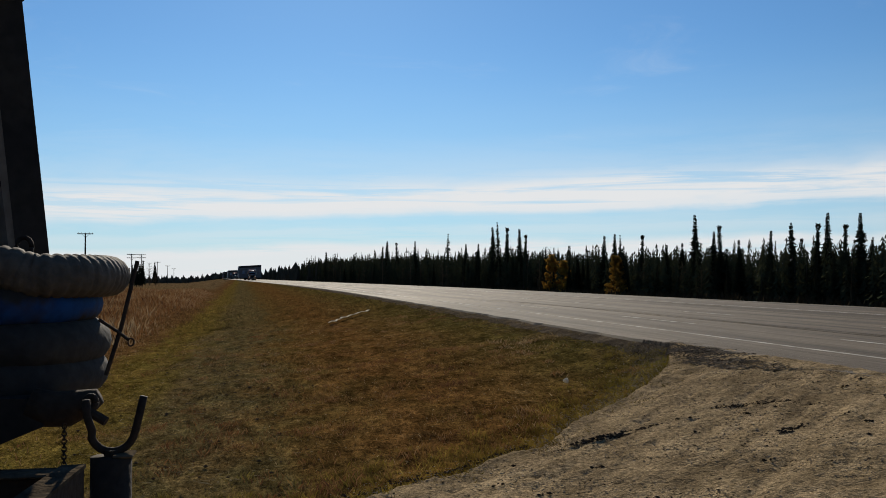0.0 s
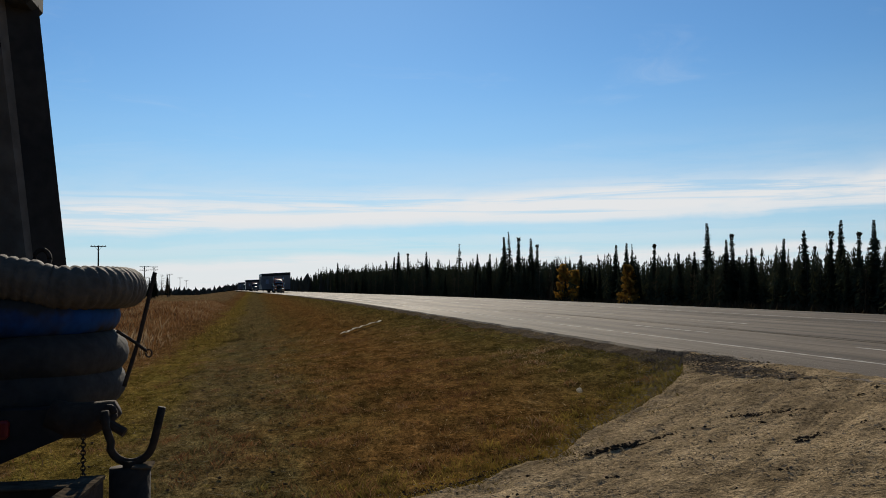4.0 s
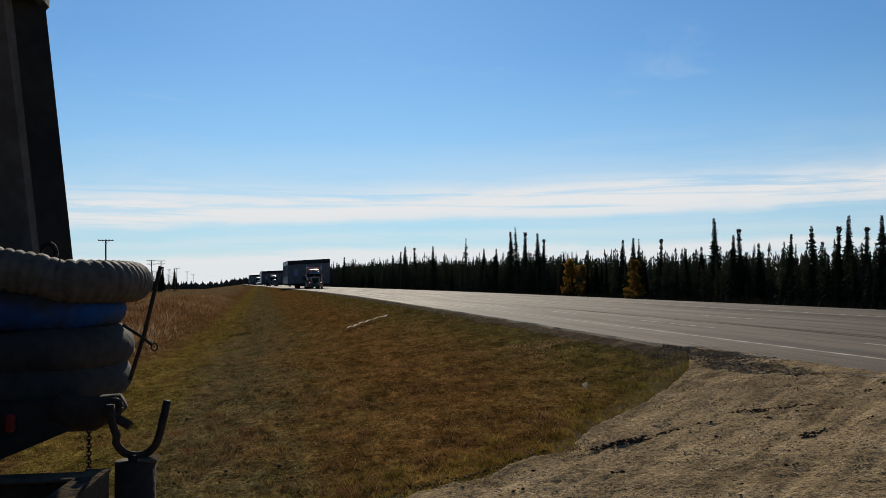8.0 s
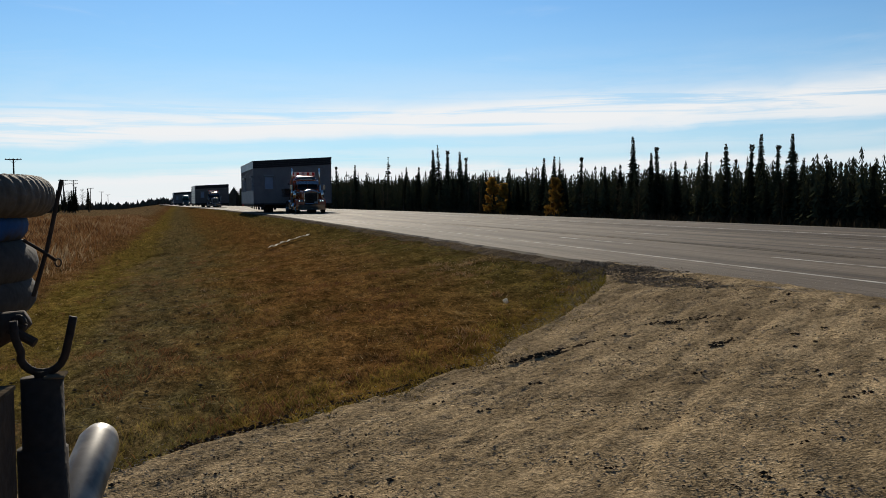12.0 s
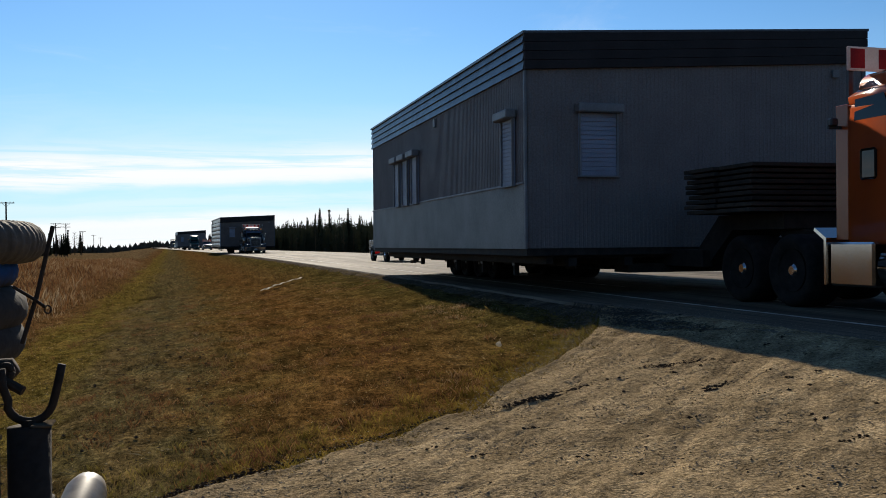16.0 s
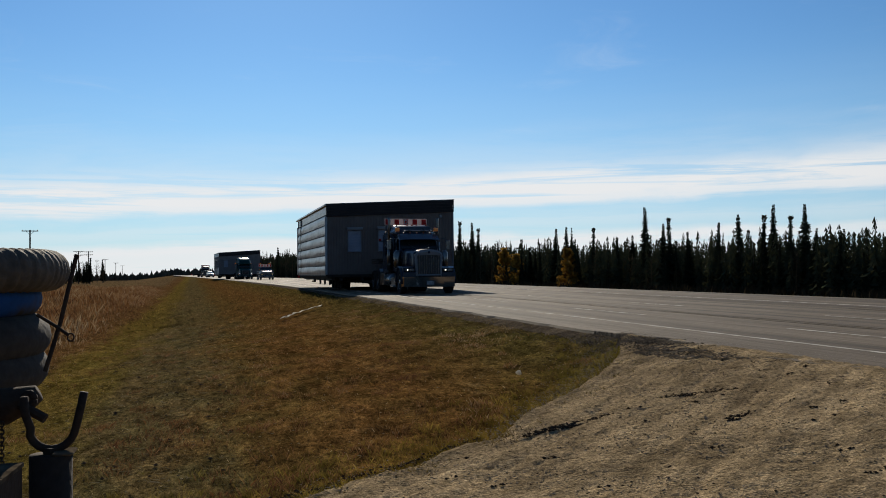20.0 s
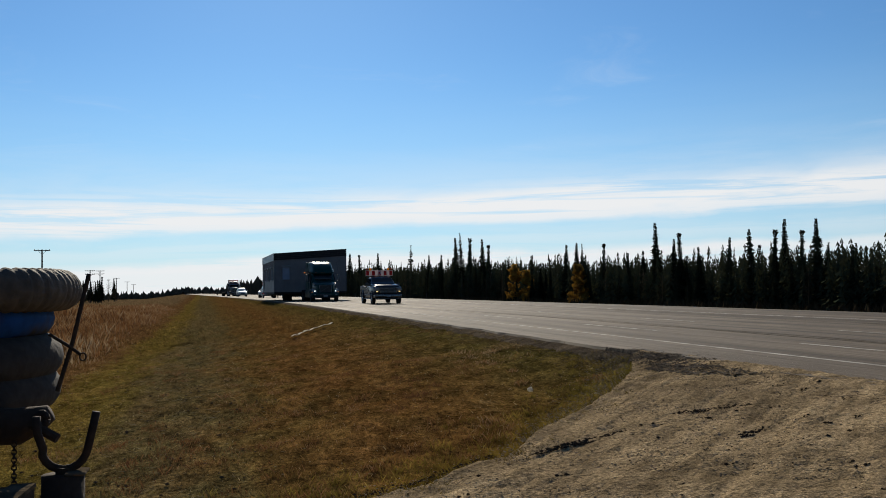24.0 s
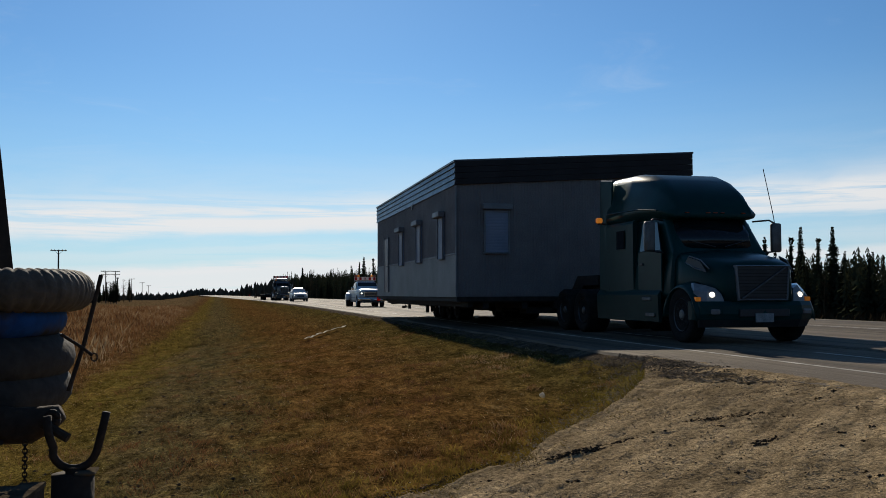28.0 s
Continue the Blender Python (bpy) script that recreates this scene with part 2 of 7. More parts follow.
def turf(name, leaf=False, tone=1.0, green=0.0):
    """Autumn turf in bands along the road: rust field, yellow-green ditch, grey-green bottom, rusty bank, olive shoulder."""
    m = bpy.data.materials.new(name)
    m.use_nodes = True
    nt = m.node_tree
    b = nt.nodes["Principled BSDF"]
    N, L = nt.nodes.new, nt.links.new
    b.inputs["Roughness"].default_value, b.inputs["Specular IOR Level"].default_value = 1.0, 0.0
    geo, sep = N("ShaderNodeNewGeometry"), N("ShaderNodeSeparateXYZ")
    L(geo.outputs["Position"], sep.inputs[0])

    def cloud(sc, st=(1, 1, 1), det=4.0, rough=0.55):
        mp, n = N("ShaderNodeMapping"), N("ShaderNodeTexNoise")
        mp.inputs["Scale"].default_value = st
        mp.inputs["Rotation"].default_value = (0, 0, 0.12)
        n.inputs["Scale"].default_value, n.inputs["Detail"].default_value, n.inputs["Roughness"].default_value = sc, det, rough
        L(geo.outputs["Position"], mp.inputs[0]), L(mp.outputs[0], n.inputs["Vector"])
        return n.outputs["Fac"]

    def calc(op, x, y, z=None):
        n = N("ShaderNodeMath")
        n.operation = op
        for i, q in enumerate((x, y, z)):
            if q is None:
                continue
            if isinstance(q, (int, float)):
                n.inputs[i].default_value = q
            else:
                L(q, n.inputs[i])
        return n.outputs[0]

    def ramp(fac, stops):
        n = N("ShaderNodeValToRGB")
        e = n.color_ramp.elements
        e[0].position, e[0].color = stops[0][0], (*[c * tone for c in stops[0][1]], 1)
        e[1].position, e[1].color = stops[-1][0], (*[c * tone for c in stops[-1][1]], 1)
        for p, c in stops[1:-1]:
            q = e.new(p)
            q.color = (c[0] * tone * 1.04, c[1] * tone, c[2] * tone * 0.92, 1)
        L(fac, n.inputs[0])
        return n.outputs[0]

    def blend(fac, x, y, kind="MIX"):
        n = N("ShaderNodeMix")
        n.data_type, n.blend_type = "RGBA", kind
        if isinstance(fac, float):
            n.inputs["Factor"].default_value = fac
        else:
            L(fac, n.inputs["Factor"])
        L(x, n.inputs["A"]), L(y, n.inputs["B"])
        return n.outputs["Result"]

    def span(v, a0, a1, b0, b1):
        n = N("ShaderNodeMapRange")
        for k, q in (("From Min", a0), ("From Max", a1), ("To Min", b0), ("To Max", b1)):
            n.inputs[k].default_value = q
        L(v, n.inputs[0])
        return n.outputs[0]
    big, mid = cloud(0.35, (1, 0.5, 1)), cloud(1.5, (1, 0.45, 1), 5)
    if leaf:
        mid = calc("MULTIPLY_ADD", calc("SUBTRACT", geo.outputs["Random Per Island"], 0.5), 0.35, mid)
    # across the bank
    u = calc("MULTIPLY_ADD", calc("SUBTRACT", big, 0.5), 2.0, calc("MULTIPLY_ADD", calc("MAXIMUM", calc("SUBTRACT", sep.outputs["Y"], 50.0), 0.0), 0.02, sep.outputs["X"]))
    u = calc("MULTIPLY_ADD", calc("SUBTRACT", mid, 0.5), 1.8, u)
    across = ramp(span(u, -9.0, 6.0, 0.0, 1.0), (
        (0.10, (0.150, 0.100, 0.055)), (0.30, (0.120, 0.060, 0.028)), (0.365, (0.116, 0.062, 0.026)), (0.395, (0.140, 0.106, 0.023)),
        (0.46, (0.130, 0.098, 0.026)), (0.50, (0.098, 0.081, 0.039)), (0.58, (0.100, 0.081, 0.039)), (0.63, (0.112, 0.070, 0.024)), (0.74, (0.128, 0.062, 0.021)),
        (0.85, (0.104, 0.066, 0.023)), (0.93, (0.070, 0.062, 0.019)), (1.0, (0.086, 0.068, 0.032))))
    # patches of other tones within the bands
    spots = ramp(mid, ((0.28, (0.054, 0.045, 0.017)), (0.42, (0.092, 0.068, 0.021)), (0.54, (0.115, 0.068, 0.023)), (0.64, (0.140, 0.080, 0.026)), (0.76, (0.200, 0.144, 0.069))))
    col = blend(0.38, across, spots)
    if green:
        lush = ramp(mid, ((0.3, (0.070, 0.066, 0.012)), (0.55, (0.125, 0.105, 0.014)), (0.75, (0.175, 0.135, 0.03))))
        col = blend(green, col, lush)
    f0, f1, f2, f3 = cloud(2.6, (1, 0.4, 1), 4, 0.6), cloud(8.0, (1, 0.4, 1), 4, 0.65), cloud(26.0, (1, 0.45, 1), 3, 0.7), cloud(80.0, (1, 0.6, 1), 2, 0.7)
    col = blend(0.8, col, span(f0, 0.34, 0.66, 0.5, 1.45), "MULTIPLY")
    col = blend(0.85, col, span(f1, 0.34, 0.66, 0.42, 1.5), "MULTIPLY")
    if not leaf:
        col = blend(0.9, col, span(f2, 0.36, 0.66, 0.35, 1.55), "MULTIPLY")
        col = blend(0.8, col, span(f3, 0.36, 0.66, 0.45, 1.5), "MULTIPLY")
    L(col, b.inputs["Base Color"])
    if not leaf:
        bp = N("ShaderNodeBump")
        bp.inputs["Strength"].default_value, bp.inputs["Distance"].default_value = 0.8, 0.05
        L(calc("MULTIPLY_ADD", f2, 0.6, f1), bp.inputs["Height"]), L(bp.outputs[0], b.inputs["Normal"])
    else:
        # thin blades let the light through
        tr, mixs = N("ShaderNodeBsdfTranslucent"), N("ShaderNodeMixShader")
        L(col, tr.inputs["Color"])
        mixs.inputs[0].default_value = 0.5
        L(b.outputs[0], mixs.inputs[1]), L(tr.outputs[0], mixs.inputs[2])
        L(mixs.outputs[0], nt.nodes["Material Output"].inputs["Surface"])
    return m


def tall_blades(name):
    """Uncut grass: rust nearby in the ditch, straw further out, each blade its own tone."""
    m = bpy.data.materials.new(name)
    m.use_nodes = True
    nt = m.node_tree
    b = nt.nodes["Principled BSDF"]
    N, L = nt.nodes.new, nt.links.new
    b.inputs["Roughness"].default_value, b.inputs["Specular IOR Level"].default_value = 1.0, 0.0
    geo, n, mp, add, r = N("ShaderNodeNewGeometry"), N("ShaderNodeTexNoise"), N("ShaderNodeMapping"), N("ShaderNodeMath"), N("ShaderNodeValToRGB")
    mp.inputs["Scale"].default_value = (0.5, 0.12, 0.5)
    n.inputs["Scale"].default_value, n.inputs["Detail"].default_value = 0.8, 5.0
    L(geo.outputs["Position"], mp.inputs[0]), L(mp.outputs[0], n.inputs["Vector"])
    add.operation = "MULTIPLY_ADD"
    add.inputs[1].default_value = 0.4
    L(geo.outputs["Random Per Island"], add.inputs[0]), L(n.outputs["Fac"], add.inputs[2])
    e = r.color_ramp.elements
    e[0].position, e[0].color = 0.45, (0.075, 0.036, 0.02, 1)
    e[1].position, e[1].color = 1.0, (0.30, 0.22, 0.13, 1)
    for p, c in ((0.6, (0.15, 0.068, 0.026)), (0.75, (0.19, 0.105, 0.045))):
        q = e.new(p)
        q.color = (*c, 1)
    L(add.outputs[0], r.inputs[0]), L(r.outputs[0], b.inputs["Base Color"])
    tr, mixs = N("ShaderNodeBsdfTranslucent"), N("ShaderNodeMixShader")
    L(r.outputs[0], tr.inputs["Color"])
    mixs.inputs[0].default_value = 0.4
    L(b.outputs[0], mixs.inputs[1]), L(tr.outputs[0], mixs.inputs[2])
    L(mixs.outputs[0], nt.nodes["Material Output"].inputs["Surface"])
    return m


M["soil"] = turf("dry autumn turf", tone=1.06)
M["blade"] = turf("autumn grass blades", True, 1.08)
M["lush"] = turf("yellow-green verge grass", True, 1.1, 0.5)
M["tall"] = tall_blades("tall rusty grass")
M["larch"] = mat("yellow larch needles", (0.38, 0.20, 0.03), 0.9, second=(0.22, 0.12, 0.025), scale=1.5, fine=20, spec=0.05, vary=0.2, thin=0.4)
M["twig"] = mat("bare brown twigs", (0.085, 0.060, 0.038), 0.95, second=(0.12, 0.078, 0.035), scale=1.0, fine=20, spec=0.05, vary=0.2)
M["wood"] = mat("weathered pole timber", (0.10, 0.08, 0.06), 0.9, second=(0.06, 0.05, 0.04), scale=3, fine=30, stretch=(1, 1, 0.1), spec=0.15)
M["stone"] = mat("pale stones", (0.33, 0.27, 0.20), 0.9, second=(0.17, 0.135, 0.10), scale=10, fine=50, spec=0.05, vary=0.3)
M["tar"] = gravel_top("broken grey-brown asphalt", (0.135, 0.112, 0.085), (0.075, 0.061, 0.046))
M["earth"] = mat("dark brown earth", (0.105, 0.074, 0.044), 1.0, second=(0.060, 0.043, 0.027), scale=14, fine=60, bump=0.01, spec=0.0)
M["mud"] = mat("dark soil clods and gravel edge shade", (0.055, 0.040, 0.026), 1.0, second=(0.035, 0.026, 0.018), scale=14, fine=60, bump=0.01, spec=0.0)
M["paper"] = mat("weathered pale litter", (0.88, 0.84, 0.72), 0.8, second=(0.68, 0.62, 0.5), scale=8, fine=40, spec=0.1, thin=0.5)
M["orange"] = mat("burnt orange truck paint", (0.36, 0.060, 0.010), 0.20, second=(0.30, 0.05, 0.009), scale=2, fine=80, spec=0.4, amount=0.2, rvar=0.05)
M["navy"] = mat("dark navy truck paint", (0.014, 0.019, 0.034), 0.26, second=(0.018, 0.023, 0.036), scale=2, fine=80, spec=0.22, amount=0.2, rvar=0.05)
M["green"] = mat("dark teal green truck paint", (0.003, 0.040, 0.036), 0.34, second=(0.004, 0.032, 0.030), scale=2, fine=80, spec=0.12, amount=0.2, rvar=0.05)
M["black"] = mat("satin black paint", (0.018, 0.018, 0.02), 0.45, second=(0.03, 0.03, 0.03), scale=4, fine=60)
M["charcoal"] = mat("near-black pickup paint", (0.010, 0.0105, 0.0115), 0.2, second=(0.013, 0.0135, 0.0145), scale=2, fine=70, spec=0.16, amount=0.2, rvar=0.05)
M["slate"] = mat("slate grey pickup paint", (0.018, 0.024, 0.032), 0.22, second=(0.015, 0.020, 0.027), scale=2, fine=70, spec=0.16, amount=0.2, rvar=0.05)
M["white"] = mat("white car paint", (0.5, 0.5, 0.49), 0.4, second=(0.4, 0.4, 0.39), scale=2, fine=60, coat=0.2, amount=0.2)
M["chrome"] = mat("chrome", (0.50, 0.475, 0.45), 0.10, 1.0, second=(0.44, 0.425, 0.41), scale=3, fine=60, amount=0.2, rvar=0.05)
M["steel"] = mat("dull steel", (0.15, 0.15, 0.15), 0.5, 0.7, second=(0.10, 0.096, 0.09), scale=6, fine=50)
M["frame"] = mat("grimy black chassis steel", (0.020, 0.018, 0.017), 0.8, second=(0.04, 0.034, 0.028), scale=5, fine=40, spec=0.2)
M["tyre"] = mat("dusty tyre rubber", (0.013, 0.0125, 0.012), 0.9, second=(0.026, 0.023, 0.02), scale=8, fine=50, bump=0.004, spec=0.1)
M["glass"] = glass("tinted vehicle glass", (0.012, 0.016, 0.018))
M["glass_dull"] = mat("dusty dark roof glass", (0.012, 0.013, 0.015), 0.5, spec=0.12, amount=0.2)
M["lens"] = mat("headlamp glow", (0.9, 0.88, 0.8), 0.15, emit=(1.0, 0.93, 0.78), power=1.6, amount=0.05)
M["lens_off"] = mat("clear lamp lens", (0.22, 0.22, 0.215), 0.15, spec=0.6, amount=0.1)
M["amber"] = mat("amber lamp lens", (0.85, 0.24, 0.02), 0.25, emit=(1.0, 0.3, 0.02), power=0.12, amount=0.1)
M["amber_lit"] = mat("lit amber marker", (0.7, 0.2, 0.02), 0.3, emit=(1.0, 0.32, 0.04), power=0.28, amount=0.1)
M["marker"] = mat("amber-red lamp lens", (0.42, 0.075, 0.02), 0.3, second=(0.36, 0.06, 0.018), spec=0.3, amount=0.2)
M["redlens"] = mat("dull red lamp lens", (0.20, 0.012, 0.01), 0.4, spec=0.3, amount=0.2)
M["sign_red"] = mat("red sign sheeting", (0.60, 0.035, 0.03), 0.5, second=(0.5, 0.03, 0.03), scale=3, fine=40, amount=0.2, thin=0.45, spec=0.2)
M["sign_white"] = mat("white sign sheeting", (0.62, 0.55, 0.54), 0.5, second=(0.52, 0.46, 0.45), scale=3, fine=40, amount=0.2, thin=0.45, spec=0.2)
M["sign_cream"] = mat("cream sign board", (0.78, 0.66, 0.38), 0.6, second=(0.62, 0.52, 0.3), scale=3, fine=40, amount=0.2, spec=0.2)
M["ink"] = mat("black sign lettering", (0.02, 0.02, 0.02), 0.5)
M["shutter"] = mat("pale blue-grey roller shutter", (0.24, 0.27, 0.34), 0.5, second=(0.20, 0.23, 0.29), scale=2, fine=40, amount=0.3, spec=0.25)
M["trim"] = mat("light grey metal trim", (0.20, 0.205, 0.21), 0.5, second=(0.155, 0.16, 0.165), scale=3, fine=40, amount=0.3, spec=0.25)
M["wrap"] = mat("silver shrink wrap", (0.32, 0.285, 0.26), 0.34, 0.4, second=(0.24, 0.213, 0.195), scale=0.9, fine=7, bump=0.012, bscale=5, amount=0.35, stretch=(1, 0.6, 1), spec=0.5, rvar=0.08)
M["door_red"] = mat("brown door panel", (0.16, 0.10, 0.085), 0.5, second=(0.13, 0.08, 0.07), scale=3, fine=40)
M["plank"] = mat("dark weathered planks", (0.055, 0.045, 0.036), 0.9, second=(0.035, 0.03, 0.025), scale=3, fine=30, stretch=(0.3, 1, 1), vary=0.3, spec=0.15)
M["shoulder"] = gravel_top("brown-grey crushed shoulder stone", (0.135, 0.106, 0.074), (0.066, 0.052, 0.037))
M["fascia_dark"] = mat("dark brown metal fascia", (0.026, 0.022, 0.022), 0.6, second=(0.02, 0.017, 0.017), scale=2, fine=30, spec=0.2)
M["wall_brown"] = mat("dark brown-grey siding", (0.142, 0.117, 0.103), 0.65, second=(0.118, 0.098, 0.087), scale=1.5, fine=30, spec=0.15)
M["silver"] = mat("grey-green stripe paint", (0.058, 0.068, 0.064), 0.45, second=(0.048, 0.056, 0.053), scale=2, fine=50, spec=0.25, amount=0.2)
M["thatch"] = mat("grey dead thatch", (0.22, 0.185, 0.115), 1.0, second=(0.09, 0.078, 0.045), scale=2.0, fine=20, spec=0.0, thin=0.3)
# darker copy of the chrome: dimmer sky reflections are put into its colour
M["chrome_dim"] = mat("chrome darkened to mute reflections", (0.17, 0.165, 0.16), 0.28, 1.0, second=(0.12, 0.118, 0.115), scale=3, fine=60, amount=0.3, rvar=0.08)
M["scrub"] = mat("dark leafless scrub", (0.042, 0.032, 0.02), 1.0, second=(0.06, 0.042, 0.02), scale=1.0, fine=20, spec=0.0)
M["plate"] = mat("grey number plate", (0.32, 0.32, 0.31), 0.6, spec=0.2)
M["park"] = mat("lit parking lamp", (0.9, 0.7, 0.35), 0.3, emit=(1.0, 0.72, 0.3), power=0.9, amount=0.05)
M["film_edge"] = mat("folded pale blue film", (0.26, 0.31, 0.35), 0.3, 0.2, second=(0.17, 0.205, 0.24), scale=3, fine=20, amount=0.4, stretch=(1, 1, 0.3))
M["dust"] = mat("fine tan dust", (0.62, 0.52, 0.36), 1.0, second=(0.55, 0.45, 0.30), scale=3, fine=30, spec=0.0, thin=0.5)
M["dry_leaf"] = mat("pale dry leaf", (0.45, 0.36, 0.2), 0.9, second=(0.28, 0.18, 0.08), scale=6, fine=30, spec=0.05, thin=0.3)
M["amber_pale"] = mat("sunlit amber beacon", (0.85, 0.5, 0.18), 0.3, second=(0.7, 0.35, 0.1), scale=8, fine=40, thin=0.4)
M["rusty"] = mat("rusty brown iron", (0.14, 0.075, 0.04), 0.8, second=(0.09, 0.05, 0.03), scale=9, fine=40, spec=0.2)

# ---- builders ----
def shift(y):
    """How far the road bends to the left, y metres along it."""
    return -0.055 * 19.0 * float(np.logaddexp(0, (y - 79.0) / 19.0))


def bend(y):
    """The road's turn at y, in degrees about z."""
    return math.degrees(math.atan(0.055 / (1 + math.exp(-(y - 79.0) / 19.0))))


def link(name, bm, material, parent=None, label="", smooth=False):
    me = bpy.data.meshes.new(name)
    bm.to_mesh(me)
    bm.free()
    for m in (material if isinstance(material, (list, tuple)) else [material]):
        me.materials.append(m)
    if smooth:
        me.shade_smooth()
    ob = new(name, me)
    if parent:
        ob.parent = parent
    if label:
        tagged(ob, label)
    return ob


def part(name, bm, material, parent, label="", smooth=False):
    return link(name, bm, material, parent, label, smooth)


def root(name, m=None, label="", category="", group="", kind=""):
    ob = new(name)
    ob.empty_display_size = 0.3
    if m is not None:
        ob.matrix_basis = m
    return tagged(ob, label, category, group, kind)


def box(bm, x0, x1, y0, y1, z0, z1, bev=0.0, m=None, seg=1):
    r = bmesh.ops.create_cube(bm, size=1)
    t = Matrix.LocRotScale(((x0 + x1) / 2, (y0 + y1) / 2, (z0 + z1) / 2), None, (abs(x1 - x0), abs(y1 - y0), abs(z1 - z0)))
    bmesh.ops.transform(bm, matrix=t, verts=r["verts"])
    if bev:
        es = {e for v in r["verts"] for e in v.link_edges}
        q = bmesh.ops.bevel(bm, geom=list(es), offset=bev, segments=seg, affect="EDGES", profile=0.5)
        vs = list({v for f in q["faces"] for v in f.verts} | {v for v in r["verts"] if v.is_valid})
    else:
        vs = r["verts"]
    if m is not None:
        bmesh.ops.transform(bm, matrix=m, verts=vs)
    return vs


def boxed(x0, x1, y0, y1, z0, z1, bev=0.0, m=None, seg=1):
    bm = bmesh.new()
    box(bm, x0, x1, y0, y1, z0, z1, bev, m, seg)
    return bm


def tube(bm, pts, r, seg=10, cap=True, radii=None):
    """A round bar along pts."""
    pts = [Vector(p) for p in pts]
    rings = []
    up = Vector((0, 0, 1))
    for i, p in enumerate(pts):
        d = (pts[min(i + 1, len(pts) - 1)] - pts[max(i - 1, 0)]).normalized()
        a = d.cross(up)
        if a.length < 1e-3:
            a = d.cross(Vector((1, 0, 0)))
        a.normalize()
        b = d.cross(a)
        k = radii[i] if radii else r
        rings.append([bm.verts.new(p + (a * math.cos(w) + b * math.sin(w)) * k) for w in (2 * math.pi * j / seg for j in range(seg))])
    for u, v in zip(rings, rings[1:]):
        for j in range(seg):
            bm.faces.new((u[j], u[(j + 1) % seg], v[(j + 1) % seg], v[j]))
    if cap:
        bm.faces.new(rings[0][::-1]), bm.faces.new(rings[-1])
    return bm


def tubed(pts, r, seg=10, radii=None):
    return tube(bmesh.new(), pts, r, seg, True, radii)


def loft(sections, cap=True):
    """A skin over rings of equal length, each a list of points."""
    bm = bmesh.new()
    rings = [[bm.verts.new(p) for p in s] for s in sections]
    n = len(rings[0])
    for u, v in zip(rings, rings[1:]):
        for j in range(n):
            bm.faces.new((u[j], u[(j + 1) % n], v[(j + 1) % n], v[j]))
    if cap:
        bm.faces.new(rings[0][::-1]), bm.faces.new(rings[-1])
    bmesh.ops.recalc_face_normals(bm, faces=bm.faces)
    return bm


def prism(outline, x0, x1, bev=0.0):
    """A side outline of (y, z) points, drawn out from x0 to x1."""
    bm = loft([[(x0, y, z) for y, z in outline], [(x1, y, z) for y, z in outline]])
    if bev:
        bmesh.ops.bevel(bm, geom=[e for e in bm.edges], offset=bev, segments=2, affect="EDGES", profile=0.5)
    return bm


def raw(name, verts, faces, material, parent=None, smooth=False):
    me = bpy.data.meshes.new(name)
    me.from_pydata(verts, [], faces)
    for m in (material if isinstance(material, (list, tuple)) else [material]):
        me.materials.append(m)
    if smooth:
        me.shade_smooth()
    ob = new(name, me)
    if parent:
        ob.parent = parent
    return ob

# ---- ground, road, gravel approach ----
EDGE_X = np.array([-40.0, -6.0, -1.0, 0.75, 1.4, 2.15, 2.9, 3.6, 4.4, 5.1, 5.8, 8.0])
EDGE_Y = np.array([4.6, 5.0, 5.6, 6.25, 6.58, 7.2, 8.12, 8.85, 9.95, 11.2, 12.6, 16.0])


def gravel_edge(x):
    return float(np.interp(x, EDGE_X, EDGE_Y)) + 0.04 * math.sin(2.3 * x) + 0.025 * math.sin(7.1 * x + 1)


def approach_z(x, y):
    z = -0.004 - 0.095 * (5.8 - min(x, 5.8))
    k = min(1.0, max(0.12, (5.8 - x) / 1.2))
    q = 0.67 * y - 0.74 * x
    ruts = 0.024 * noise.noise((q * 2.6, (x + y) * 0.12, 8.0)) + 0.014 * noise.noise((q * 6.0, (x + y) * 0.2, 2.0)) + 0.007 * noise.noise((q * 15.0, (x + y) * 0.5, 5.0))
    return max(z, -1.0) + k * (0.02 * noise.noise((x * 0.7, y * 0.7, 3.1)) + 0.008 * noise.noise((x * 2.3, y * 2.3, 1.0)) + ruts)


PROFILE_X = [-400, -60, -14, -6.5, -3.6, -2.4, 1.0, 4.6, 5.85, 20.0, 22.0, 26.0, 33.0, 60.0, 400]
PROFILE_Z = [-1.6, -1.1, -0.85, -0.92, -1.12, -1.10, -0.72, -0.28, -0.05, -0.06, -0.5, -1.3, -1.2, -1.2, -1.6]


def ground_z(x, y):
    u = x - shift(y)
    z = float(np.interp(u, PROFILE_X, PROFILE_Z))
    k = min(1.0, max(0.0, (5.7 - u) / 1.0)) + min(1.0, max(0.0, (u - 20.5) / 2))
    z += k * (0.06 * noise.noise((x * 0.35, y * 0.35, 0)) + 0.03 * noise.noise((x * 1.3, y * 1.3, 5)))
    if -6 < u < 5 and y < 40:
        z += k * (0.022 * noise.noise((x * 3.1, y * 2.2, 2)) + 0.014 * noise.noise((x * 7.0, y * 5.0, 6)))
        z -= 0.03 * max(0.0, noise.noise((x * 1.9, y * 1.1, 12)) - 0.15) * max(0.0, 1 - abs(u + 0.7) / 1.8) * 3
    if u < -2:
        z -= 0.004 * max(0.0, y - 120)
    d = gravel_edge(x) - y
    if u < 5.9 and d > -0.5:
        w = min(1.0, (d + 0.5) / 0.5)
        w = w * w * (3 - 2 * w)
        z = z * (1 - w) + (approach_z(x, y) - 0.06) * w
    return z


